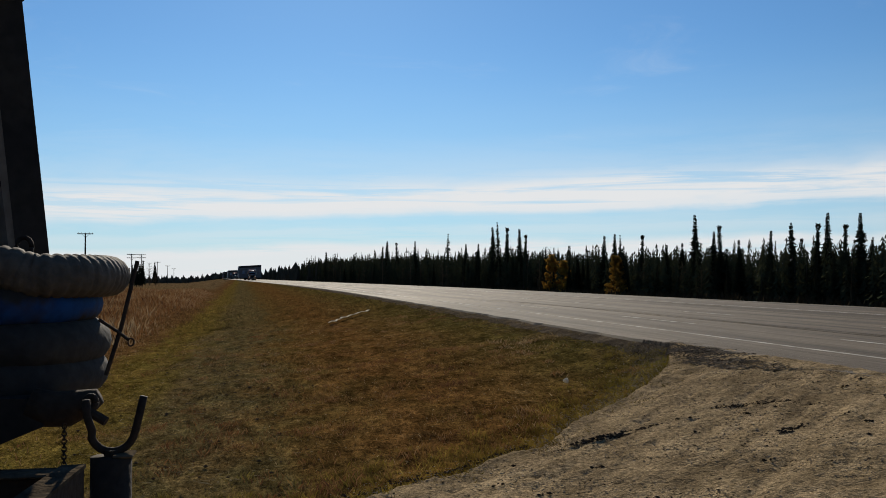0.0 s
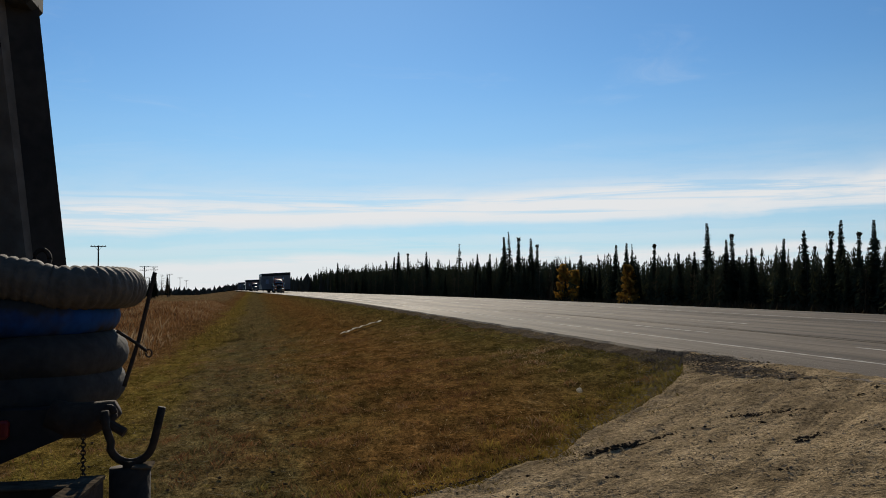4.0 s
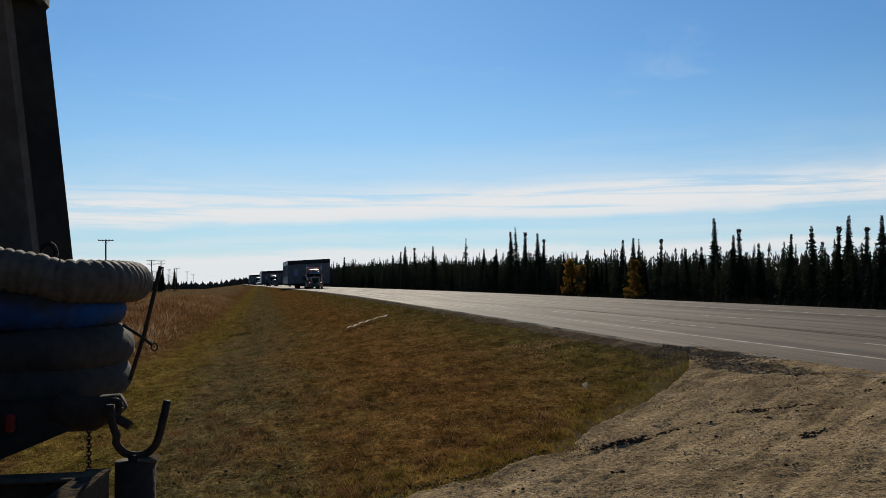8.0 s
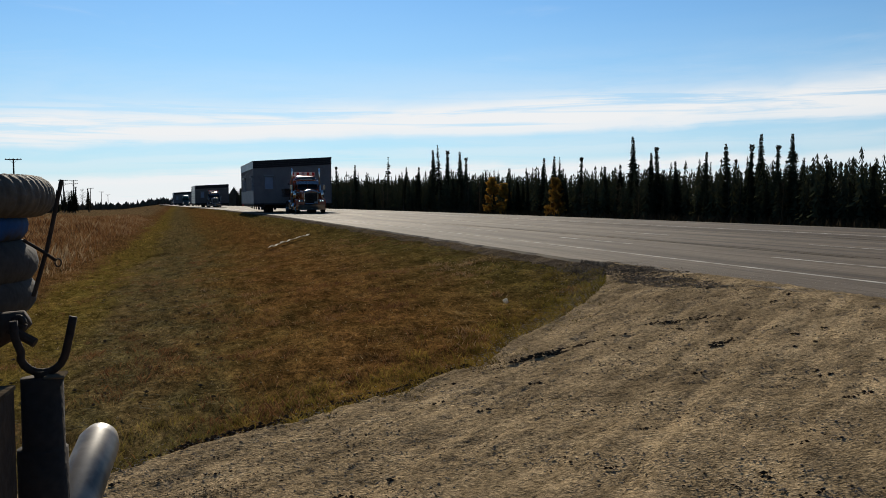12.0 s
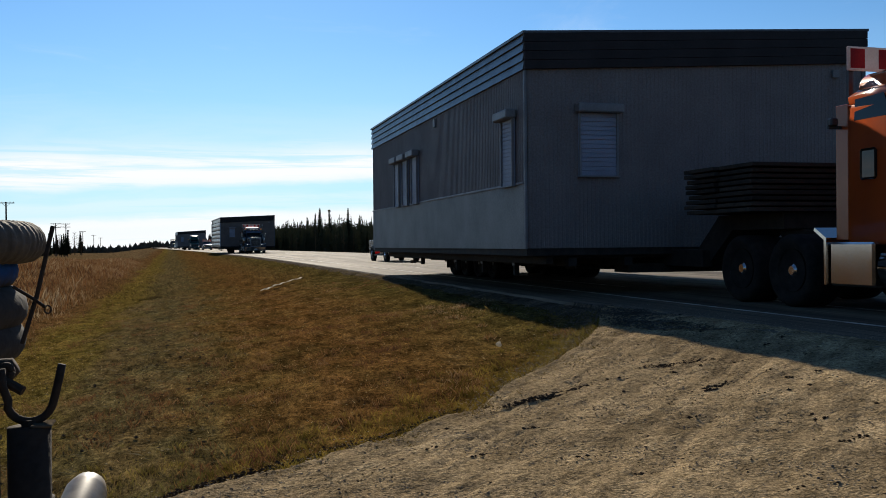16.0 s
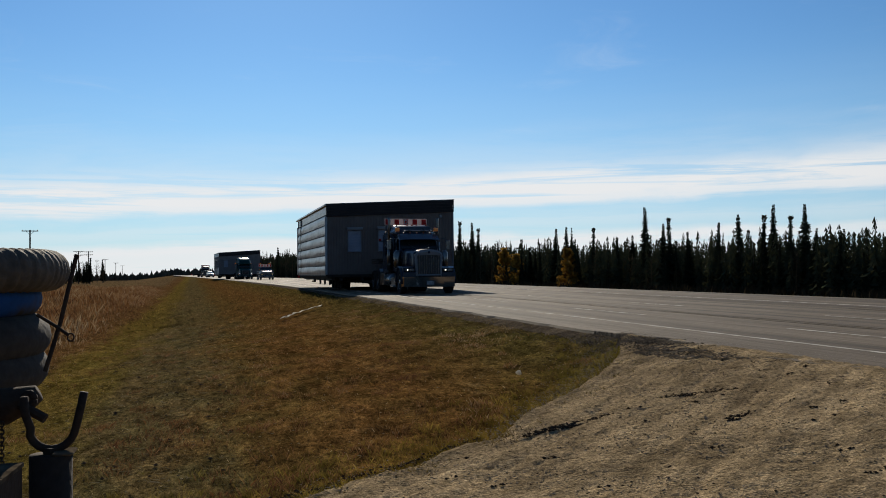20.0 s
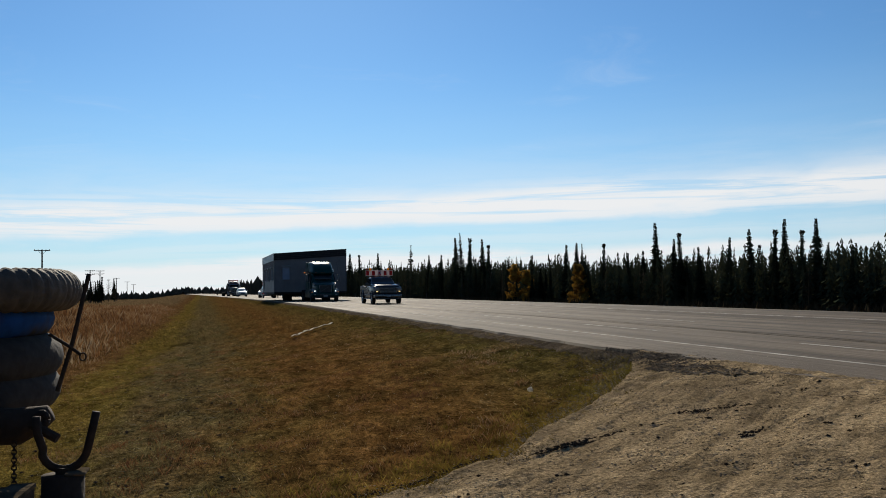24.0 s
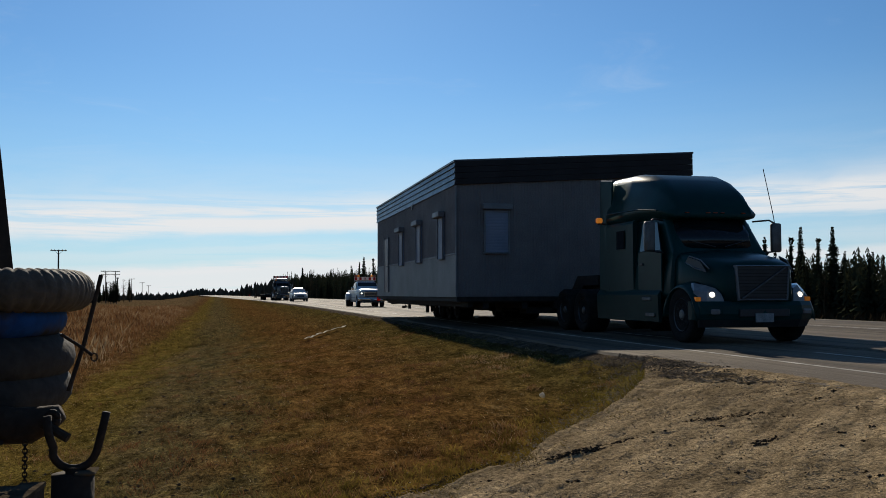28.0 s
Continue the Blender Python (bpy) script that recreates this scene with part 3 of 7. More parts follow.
def sheet(name, xs, ys, zf, material):
    v = [(x, y, zf(x, y)) for y in ys for x in xs]
    n = len(xs)
    f = [(j * n + i, j * n + i + 1, (j + 1) * n + i + 1, (j + 1) * n + i) for j in range(len(ys) - 1) for i in range(n - 1)]
    return raw(name, v, f, material, smooth=True)


def spread(*spans):
    out = []
    for a, b, n in spans:
        out += list(np.linspace(a, b, n, endpoint=False))
    return out + [spans[-1][1]]


ground = sheet("ground", spread((-3000, -400, 8), (-400, -60, 18), (-60, -12, 24), (-12, -6, 24), (-6, 6, 150), (6, 24, 20), (24, 60, 18), (60, 400, 18), (400, 3000, 8)),
               spread((-400, -20, 12), (-20, 4, 12), (4, 20, 200), (20, 60, 110), (60, 140, 40), (140, 420, 40), (420, 4000, 14)), ground_z, M["soil"])
tagged(ground, "mown autumn turf in rust, olive and brown", "ground", kind="structure")

ROAD_L, ROAD_R = 5.85, 20.0


def strip(name, u0, u1, ys, z, material, drop=0.05, wob=0.0):
    """A strip along the road from y to y."""
    v, f = [], []
    for y in ys:
        s = shift(y)
        w = wob * noise.noise((y * 0.6, 2.0, 0)) + wob * 0.5 * noise.noise((y * 2.1, 7.0, 0))
        v += [(u0 + s + w - drop * 0.6, y, z - drop), (u0 + s + w, y, z), (u1 + s, y, z), (u1 + s + drop * 0.6, y, z - drop)]
    for i in range(len(ys) - 1):
        a, b = 4 * i, 4 * i + 4
        f += [(a, a + 1, b + 1, b), (a + 1, a + 2, b + 2, b + 1), (a + 2, a + 3, b + 3, b + 2)]
    return raw(name, v, f, material)


road = tagged(strip("road", ROAD_L, ROAD_R, spread((-120, 4, 10), (4, 40, 90), (40, 900, 172)), 0.0, M["asphalt"], 0.05, 0.10),
              "worn grey asphalt highway with faded lane lines", "road", kind="structure")

# ---- trees ----
def spruce(seed, h, kind="full"):
    """Trunk and crown of a black spruce h metres high."""
    rnd = random.Random(seed)
    lean = (rnd.uniform(-0.02, 0.02) * h, rnd.uniform(-0.02, 0.02) * h)
    tb = tubed([(lean[0] * k * k, lean[1] * k * k, h * k - 0.3 * (k == 0)) for k in (0, 0.35, 0.7, 1.0)], 0.1, 7,
               [0.014 * h + 0.02, 0.011 * h, 0.006 * h, 0.008])
    bm = bmesh.new()
    top = 0.12 * h if kind == "full" else 0.3 * h
    z = top
    R = h * rnd.uniform(0.085, 0.12)
    club = rnd.random() < 0.2
    while z < h * 1.0:
        k = z / h
        r = R * 1.12 * (1.0 - k) ** 0.95 * rnd.uniform(0.45, 1.3) + 0.07
        if kind == "full" and k < 0.3:
            r *= 0.75 + 0.8 * k
        if club and k > 0.86:
            r = max(r, R * 0.30 * rnd.uniform(0.35, 1.15))
        elif club and 0.68 < k < 0.86:
            r *= 0.8
        if kind == "sparse":
            r *= rnd.choice((0.35, 0.7, 1.0))
        c = Vector((lean[0] * k * k, lean[1] * k * k, z))
        n = 8 if kind == "full" else 5
        a0 = rnd.uniform(0, 6.3)
        for j in range(n):
            if rnd.random() < 0.12:
                continue
            a = a0 + 6.283 * j / n + rnd.uniform(-0.4, 0.4)
            d, s = Vector((math.cos(a), math.sin(a), 0)), Vector((-math.sin(a), math.cos(a), 0))
            q = r * rnd.uniform(0.55, 1.25)
            up = rnd.uniform(0.1, 1.1) if k > 0.92 else rnd.uniform(-0.75, 0.1 + 0.3 * k)
            w = 0.05 + 0.2 * q
            tip = c + d * q + Vector((0, 0, up * q + rnd.uniform(-0.03, 0.03)))
            midp = c + d * q * 0.55 + Vector((0, 0, up * q * 0.35))
            p0 = c + Vector((0, 0, 0.04))
            v = [bm.verts.new(x) for x in (p0, midp + s * w * 0.7, tip, midp - s * w * 0.7, midp - Vector((0, 0, w * 0.9)) + d * 0.04,
                                           tip + s * w * 0.6 - Vector((0, 0, 0.06)), tip - s * w * 0.6 - Vector((0, 0, 0.04)),
                                           midp + s * w * 1.3 + d * q * 0.2, midp - s * w * 1.3 + d * q * 0.15)]
            for f in ((0, 1, 2), (0, 2, 3), (0, 4, 2), (1, 5, 2), (3, 2, 6), (0, 1, 7), (0, 8, 3)):
                bm.faces.new([v[i] for i in f])
        z += (0.04 + 0.0055 * h) * rnd.uniform(0.7, 1.3) * (1.0 if kind == "full" else 1.4)
    return tb, bm


def leafy(seed, h, leaf=0.09, count=900, wide=0.2, low=0.18, twigs=40):
    """Trunk with limbs, and a crown of small leaf clumps."""
    rnd = random.Random(seed)
    tb = tubed([(0, 0, -0.3), (0.02 * h, 0, 0.4 * h), (0, 0.02 * h, h)], 0.05, 6, [0.012 * h + 0.02, 0.009 * h, 0.006])
    ends = []
    for i in range(twigs):
        z = h * rnd.uniform(low, 0.95)
        a = rnd.uniform(0, 6.283)
        ln = h * wide * (1.05 - z / h) ** 0.6 * rnd.uniform(0.5, 1.1)
        e = Vector((math.cos(a) * ln, math.sin(a) * ln, z + ln * rnd.uniform(0.3, 0.9)))
        tube(tb, [(0, 0, z), tuple(Vector((0, 0, z)).lerp(e, 0.5) + Vector((0, 0, -0.03))), tuple(e)], 0.01, 4, True, [0.012, 0.008, 0.004])
        ends.append((Vector((0, 0, z)), e))
    bm = bmesh.new()
    for i in range(count):
        a, e = rnd.choice(ends)
        p = a.lerp(e, rnd.uniform(0.25, 1.1)) + Vector([rnd.gauss(0, 0.05 * h * 0.4) for _ in range(3)])
        d = Vector([rnd.gauss(0, 1) for _ in range(3)]).normalized()
        s = d.orthogonal().normalized()
        k = leaf * rnd.uniform(0.6, 1.3)
        v = [bm.verts.new(p + x) for x in (s * k * 0.5, d * k, -s * k * 0.5, -d * k * 0.5)]
        bm.faces.new(v)
    return tb, bm


def make_tree(name, pair, crown_mat, label, category="tree", group="roadside trees", trunk_mat=None):
    r = root(name, None, label, category, group)
    part("trunk", pair[0], trunk_mat or M["bark"], r)
    part("crown", pair[1], crown_mat, r)
    return r


SPRUCES = [make_tree("spruce_tree", spruce(i, 7.0), M["spruce"], "slim dark green black spruce with a ragged crown") for i in range(7)]
SPRUCES += [make_tree("spruce_tree", spruce(20 + i, 7.0, "sparse"), M["spruce"], "thin half-bare black spruce with short broken branches") for i in range(3)]
LARCHES = [make_tree("larch_tree", leafy(40 + i, 4.5, 0.19, 1900, 0.22, 0.08), M["larch"], "golden yellow larch in autumn colour among dark spruces") for i in range(2)]
BARES = [make_tree("bare_tree", leafy(50 + i, 7.0, 0.07, 420, 0.2, 0.2, 70), M["twig"], "nearly leafless brown tree with thin twigs", trunk_mat=M["twig"]) for i in range(3)]
FRESH = set()


def plant(stock, i, x, y, h, base, wide=1.0, turn=None):
    """Put one tree of a stock at x, y, scaled to h metres."""
    src = stock[i % len(stock)]
    s = h / base
    m = Matrix.LocRotScale((x, y, ground_z(x, y) - 0.05), Euler((0, 0, random.uniform(0, 6.28) if turn is None else turn)), None)
    if src.name not in FRESH:
        FRESH.add(src.name)
        src.matrix_basis, ob = m, src
    else:
        ob = copy_thing(src, m)
    ob.scale = (s * wide, s * wide, s)
    return ob


# the tall ones that stand out against the sky: distance from the road's axis, distance along it, height
TALL = [(36.0, 219.9, 9.6), (37.2, 220.5, 10.9), (38.4, 213.5, 10.1), (36.6, 186.5, 9.6), (37.8, 165.0, 10.2), (36.0, 145.6, 7.6), (37.2, 143.3, 7.5), (38.4, 138.7, 10.0), (36.6, 130.3, 10.3), (37.8, 130.1, 9.3), (36.0, 118.9, 8.7), (37.2, 120.2, 7.9), (38.4, 115.7, 5.9), (36.6, 92.9, 6.6), (37.8, 92.8, 6.8), (36.0, 87.0, 6.4), (37.2, 85.0, 6.3), (38.4, 76.3, 7.8), (36.6, 68.7, 6.4), (37.8, 72.1, 6.1), (36.0, 64.7, 5.1), (37.2, 62.6, 5.7), (38.4, 61.6, 6.2), (36.6, 56.0, 5.8), (37.8, 56.6, 6.6), (36.0, 52.1, 5.5), (37.2, 52.2, 6.3), (38.4, 79.0, 5.4), (36.6, 78.5, 5.2), (37.8, 341.0, 11.6)]
rng = random.Random(5)
for i, (u, y, h) in enumerate(TALL):
    thin = i in (4, 8, 15)
    plant(SPRUCES[7:] if thin else SPRUCES[:7], i, u + shift(y), y, h, 7.0, 1.15)
y = 30.0
while y < 330:
    for row in range(2):
        u = rng.uniform(33.5, 36.5) if row == 0 else rng.uniform(37.0, 43.0)
        yy = y + rng.uniform(-0.6, 0.6)
        far = max(0.0, (yy - 60) / 270)
        h = rng.uniform(3.3, 5.2) * (1 + 1.0 * far) * (0.8 if row == 0 else 1.0)
        if rng.random() < (0.12 + 0.7 * max(0, far - 0.3)):
            plant(BARES, rng.randrange(3), u + shift(yy), yy, h * 1.05, 7.0, 1.2)
        else:
            plant(SPRUCES, rng.randrange(10), u + shift(yy), yy, h, 7.0, rng.uniform(0.9, 1.3))
    y += 1.55 + 0.018 * (y - 30)
LARCH_SPOTS = ((34.0, 101.5, 4.9), (34.6, 99.0, 4.2), (34.2, 84.0, 4.4), (35.5, 86.5, 4.0))
for u, yy, h in LARCH_SPOTS:
    plant(LARCHES, int(yy), u + shift(yy), yy, h, 4.5, 1.15)


def scatter(name, n, spot, size, material, label, category, lean=0.5, seed=1, wide=0.1, tris=1):
    """One mesh of many upright blades: spot(rnd) gives x, y; size(rnd, x, y) the height."""
    rnd = random.Random(seed)
    v, f = [], []
    for i in range(n):
        x, y = spot(rnd)
        h = size(rnd, x, y)
        if h <= 0:
            continue
        z = ground_z(x, y) - 0.02
        a = rnd.uniform(0, 6.283)
        w = h * wide * rnd.uniform(0.6, 1.3)
        dx, dy = math.cos(a) * w, math.sin(a) * w
        lx, ly = rnd.gauss(0, lean) * h, rnd.gauss(0, lean) * h
        k = len(v)
        v += [(x - dx, y - dy, z), (x + dx, y + dy, z), (x + lx * 0.4 + dx * 0.6, y + ly * 0.4 + dy * 0.6, z + h * 0.6), (x + lx, y + ly, z + h)]
        f += [(k, k + 1, k + 2), (k, k + 2, k + 3)]
    ob = raw(name, v, f, material)
    return tagged(ob, label, category, kind="stuff")


def forest_fill():
    """The dark depth of the wood behind its edge, and the undergrowth along it."""
    rnd = random.Random(9)
    v, f = [], []
    for i in range(4600):
        y = 22 + 420 * rnd.random() ** 1.5
        u = rnd.uniform(35, 60)
        far = max(0.0, min(1.0, (y - 60) / 270))
        h = rnd.uniform(2.9, 4.7) * (1 + 1.0 * far) * (1.2 if rnd.random() < 0.1 else 1)
        x = u + shift(y)
        z = ground_z(x, y)
        a0 = rnd.uniform(0, 6)
        for lev in range(15):
            t = 0.04 + 0.066 * lev
            r = (h * 0.11 * (1 - t) + 0.12) * rnd.uniform(0.6, 1.2)
            for j in range(5):
                a = a0 + lev * 0.7 + 1.2566 * j + rnd.uniform(-0.3, 0.3)
                q, w = r * rnd.uniform(0.6, 1.3), r * rnd.uniform(0.25, 0.5)
                dx, dy = math.cos(a), math.sin(a)
                zz = z + h * t
                k = len(v)
                v += [(x, y, zz + 0.05 * h), (x + dx * q - dy * w, y + dy * q + dx * w, zz - rnd.uniform(0.0, 0.05) * h), (x + dx * q * 1.1 + dy * w, y + dy * q * 1.1 - dx * w, zz - rnd.uniform(0.0, 0.05) * h)]
                f.append((k, k + 1, k + 2))
    return tagged(raw("forest", v, f, M["spruce"]), "dense dark spruce wood beyond the road", "forest", kind="stuff")


forest_fill()
UNDER = scatter("undergrowth", 9000, lambda r: (lambda y: (r.uniform(30, 35.5) + shift(y), y))(22 + 330 * r.random() ** 1.4),
                lambda r, x, y: r.uniform(0.4, 1.2), M["scrub"], "dark leafless shrubs along the wood's edge", "undergrowth", 0.35, 11, 0.16)


# ---- far and left trees ----
def far_wood():
    rnd = random.Random(12)
    v, f = [], []

    def cone(x, y, z, h, r, broad):
        k = len(v)
        n = 6
        v.append((x, y, z + h))
        for j in range(n):
            a = 1.0472 * j + rnd.random()
            q = r * rnd.uniform(0.6, 1.2)
            v.append((x + math.cos(a) * q, y + math.sin(a) * q, z + h * (rnd.uniform(0.3, 0.6) if broad else rnd.uniform(0.05, 0.25))))
        for j in range(n):
            a = 1.0472 * j + rnd.random()
            v.append((x + math.cos(a) * r * 0.7, y + math.sin(a) * r * 0.7, z - 0.5))
        f.extend((k, k + 1 + j, k + 1 + (j + 1) % n) for j in range(n))
        f.extend((k + 1 + j, k + 7 + j, k + 7 + (j + 1) % n, k + 1 + (j + 1) % n) for j in range(n))
    for i in range(1500):
        a = radians(rnd.uniform(-32, 2.5))
        d = rnd.uniform(620, 900)
        x, y = d * math.sin(a), d * math.cos(a)
        cone(x, y, ground_z(x, y), rnd.uniform(2.8, 5.5) * rnd.choice((0.7, 1, 1, 1.3)), rnd.uniform(1.2, 2.6), rnd.random() < 0.3)
    for i in range(500):
        y = rnd.uniform(130, 330)
        u = rnd.uniform(-75, -31)
        x = u + shift(y)
        cone(x, y, ground_z(x, y), rnd.uniform(2.0, 4.6) * rnd.choice((0.7, 1, 1.3)), rnd.uniform(0.8, 1.8), rnd.random() < 0.6)
    for i in range(500):
        y = rnd.uniform(330, 700)
        u = rnd.uniform(34, 90)
        x = u + shift(y)
        cone(x, y, ground_z(x, y), rnd.uniform(6, 10), rnd.uniform(1.0, 2.2), rnd.random() < 0.3)
    # unseen trees behind the camera, added to darken what the chrome reflects
    for i in range(1100):
        a, d = radians(rnd.uniform(95, 285)), rnd.uniform(52, 130)
        x, y = d * math.sin(a), d * math.cos(a)
        if not -1 < x < 30:
            cone(x, y, ground_z(x, y), rnd.uniform(6, 12), rnd.uniform(1.2, 2.6), rnd.random() < 0.3)
    return tagged(raw("far_woods", v, f, M["far"]), "far tree line paled for haze, with added trees behind the camera", "woods", kind="stuff")


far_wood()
for i in range(46):
    yy = rng.uniform(235, 345)
    plant(BARES if i % 3 == 0 else SPRUCES, i, rng.uniform(-52, -17 - 0.02 * (yy - 235)) + shift(yy), yy, rng.uniform(4.2, 8.4), 7.0, 1.5)
for i in range(26):
    yy = rng.uniform(110, 200)
    plant(BARES if i % 3 else SPRUCES, i, rng.uniform(-60, -33) + shift(yy), yy, rng.uniform(2.6, 4.8), 7.0, 1.6)

# ---- grass ----
def in_view(x, y):
    return -0.42 * y - 2.2 < x


def turf_spot(r):
    while True:
        y = 5.0 + 33 * r.random() ** 1.7
        x = r.uniform(-6.5, 5.75)
        if y > gravel_edge(x) + 0.05 and in_view(x, y):
            return x, y


GRASS = scatter("grass", 240000, turf_spot, lambda r, x, y: r.uniform(0.014, 0.05) * (1 + 0.014 * y) * (1.7 if r.random() < 0.05 else 1) * (0.75 + 1.3 * max(0.0, noise.noise((x * 3.0, y * 2.0, 31)))), M["blade"],
                "short autumn grass in rust, straw and olive", "grass", 0.42, 21, 0.055)


scatter("seed_stalks", 4000, turf_spot, lambda r, x, y: r.uniform(0.02, 0.055) * (1 + 0.01 * y), M["dry_leaf"], "thin pale seed stalks in the grass", "grass", 0.35, 26, 0.022)


def far_spot(r):
    y = 36 + 160 * r.random() ** 1.6
    return r.uniform(-7, 5.4) + shift(y), y


scatter("far_grass", 45000, far_spot, lambda r, x, y: r.uniform(0.05, 0.13), M["blade"], "short autumn grass on the far road bank", "grass", 0.8, 22, 0.25)


def verge_spot(r):
    x = r.uniform(-2.5, 5.6)
    return x, gravel_edge(x) + abs(r.gauss(0.05, 0.8))


scatter("verge_grass", 34000, verge_spot, lambda r, x, y: r.uniform(0.015, 0.055) * (1 if r.random() < 0.9 else 1.7), M["lush"],
        "yellow-green grass tufts along the gravel edge", "grass", 0.35, 23, 0.035)


def outlier_spot(r):
    x = r.uniform(0.5, 5.6)
    return x, gravel_edge(x) - abs(r.gauss(0, 0.10 + 0.07 * x))


scatter("fringe_grass", 5000, outlier_spot, lambda r, x, y: r.uniform(0.07, 0.10), M["lush"], "single grass blades in the gravel's fringe", "grass", 0.35, 25, 0.03)


def tuft_grass():
    """Bright tufts along the gravel edge and in the ditch mouth."""
    rnd = random.Random(61)
    spots = []
    while len(spots) < 330:
        x = rnd.uniform(-2.0, 5.3)
        y = gravel_edge(x) + 0.08 + abs(rnd.gauss(0, 0.9)) * (1.0 if x > 0.5 else 1.4)
        spots.append((x, y, rnd.uniform(0.05, 0.13), rnd.uniform(0.03, 0.10)))
    
    def spot(r):
        x, y, h, w = spots[r.randrange(330)]
        spot.h = h
        return x + r.gauss(0, w), y + r.gauss(0, w * 1.3)
    return scatter("tuft_grass", 22000, spot, lambda r, x, y: spot.h * r.uniform(0.25, 0.8), M["lush"], "bright yellow-green grass tufts at the gravel edge", "grass", 0.3, 62, 0.02)


tuft_grass()


def thatch_spot(r):
    while True:
        x, y = r.gauss(-0.8, 0.75), 8 + 26 * r.random() ** 1.2
        if y > gravel_edge(x) + 0.3:
            return x, y


scatter("thatch", 16000, thatch_spot, lambda r, x, y: r.uniform(0.012, 0.03), M["thatch"], "flattened grey dead grass in the ditch bottom", "grass", 3.0, 63, 0.12)


def rust_spots():
    """Rust-red tufts strewn over the bank, thickest low down by the gravel."""
    rnd = random.Random(91)
    mids = []
    while len(mids) < 420:
        x, y = rnd.uniform(-2.5, 5.2), 6.0 + 24 * rnd.random() ** 1.8
        if y > gravel_edge(x) + 0.15 and in_view(x, y) and noise.noise((x * 0.8, y * 0.5, 40)) > -0.05:
            mids.append((x, y, rnd.uniform(0.05, 0.11), rnd.uniform(0.05, 0.16)))

    def spot(r):
        x, y, spot.h, w = mids[r.randrange(420)]
        return x + r.gauss(0, w), y + r.gauss(0, w * 1.4)
    return scatter("rust_grass", 30000, spot, lambda r, x, y: spot.h * r.uniform(0.3, 0.95), M["tall"], "rust-red grass tufts on the bank", "grass", 0.35, 92, 0.022)


rust_spots()


def tall_spot(r):
    y = 9 + 130 * r.random() ** 1.5
    u = -3.3 - 34 * r.random() ** 1.2 + abs(r.gauss(0, 0.5)) - 0.9 * noise.noise((y * 0.15, 0, 0))
    return u + shift(y), y


scatter("tall_grass", 90000, tall_spot, lambda r, x, y: r.uniform(0.18, 0.6) * min(1.0, max(0.25, (-3.0 - x + shift(y)) * 0.5)) * (0.6 + 0.8 * max(0, noise.noise((x * 0.2, y * 0.1, 4)) + 0.3)), M["tall"],
        "tall rusty red and straw grass in the ditch", "grass", 0.3, 24, 0.06)


# ---- road detail ----
def line_strip(u, y0, y1, w=0.085, z=0.004):
    n = max(2, int((y1 - y0) / 3))
    return strip("lane_line", u - w / 2, u + w / 2, list(np.linspace(y0, y1, n)), z, M["line"], 0.001)


lines = tagged(strip("edge_line", 7.26, 7.35, spread((-60, 900, 320)), 0.004, M["line"], 0.001), "worn white edge line", "road line", kind="structure")
tagged(strip("far_edge_line", 15.95, 16.06, spread((-60, 900, 320)), 0.004, M["line"], 0.001), "worn white edge line", "road line", kind="structure")
for k in range(30):
    for u, off in ((11.95, 0.0), (8.9, 5.0)):
        if u > 9 or k < 6:
            o = line_strip(u, -14 + 9.0 * k + off, -14 + 9.0 * k + off + (3.2 if u > 9 else 4.0))
            tagged(o, "faded white lane dash", "road line", kind="structure")


def streaks():
    """Long worn wheel tracks and sealed cracks in the asphalt."""
    rnd = random.Random(3)
    v, f = [], []
    for i in range(20):
        u, y0 = rnd.uniform(6.2, 19.5), rnd.uniform(5, 120)
        ln, w = rnd.uniform(6, 30), rnd.uniform(0.01, 0.03)
        k0 = len(v)
        n = int(ln / 1.5) + 2
        for j in range(n):
            y = y0 + ln * j / (n - 1)
            q = u + 0.12 * noise.noise((y * 0.3, u * 9, 0)) + shift(y)
            v += [(q - w, y, 0.003), (q + w, y, 0.003)]
        f += [(k0 + 2 * j, k0 + 2 * j + 1, k0 + 2 * j + 3, k0 + 2 * j + 2) for j in range(n - 1)]
    return tagged(raw("crack_seal", v, f, M["tar"]), "dark sealed cracks along the asphalt", "cracks", kind="stuff")


streaks()


def gravel_sheet():
    xs, ys = spread((-30, -6, 30), (-6, -2, 60), (-2, 6.2, 330)), spread((-30, 2, 30), (2, 4.5, 40), (4.5, 13.2, 350))
    vid, v, f = {}, [], []

    def vert(i, j):
        if (i, j) not in vid:
            vid[i, j] = len(v)
            x, y = xs[i], ys[j]
            d = gravel_edge(x) - y
            z = (0.006 if x > 5.75 else 0.0) + approach_z(x, y) + 0.012 * noise.noise((x * 9, y * 9, 0)) + 0.02 * noise.noise((x * 1.6 + y * 0.8, y * 0.5, 9)) + 0.009 * noise.noise((x * 13 - y * 4, y * 21 - x * 6, 4)) + 0.006 * abs(noise.noise((x * 31, y * 31, 7)))
            if d < 0.12:
                z -= (0.12 - d) * 0.8
            v.append((x, y, z))
        return vid[i, j]
    for i in range(len(xs) - 1):
        for j in range(len(ys) - 1):
            x, y = xs[i], ys[j]
            if y < gravel_edge(x) + 0.02 and x < 5.95 + (0.2 if y < 11.5 else 0):
                f.append((vert(i, j), vert(i + 1, j), vert(i + 1, j + 1), vert(i, j + 1)))
    return tagged(raw("gravel_approach", v, f, M["gravel"], smooth=True), "packed tan gravel approach with tyre ruts", "gravel", kind="structure")


gravel_sheet()


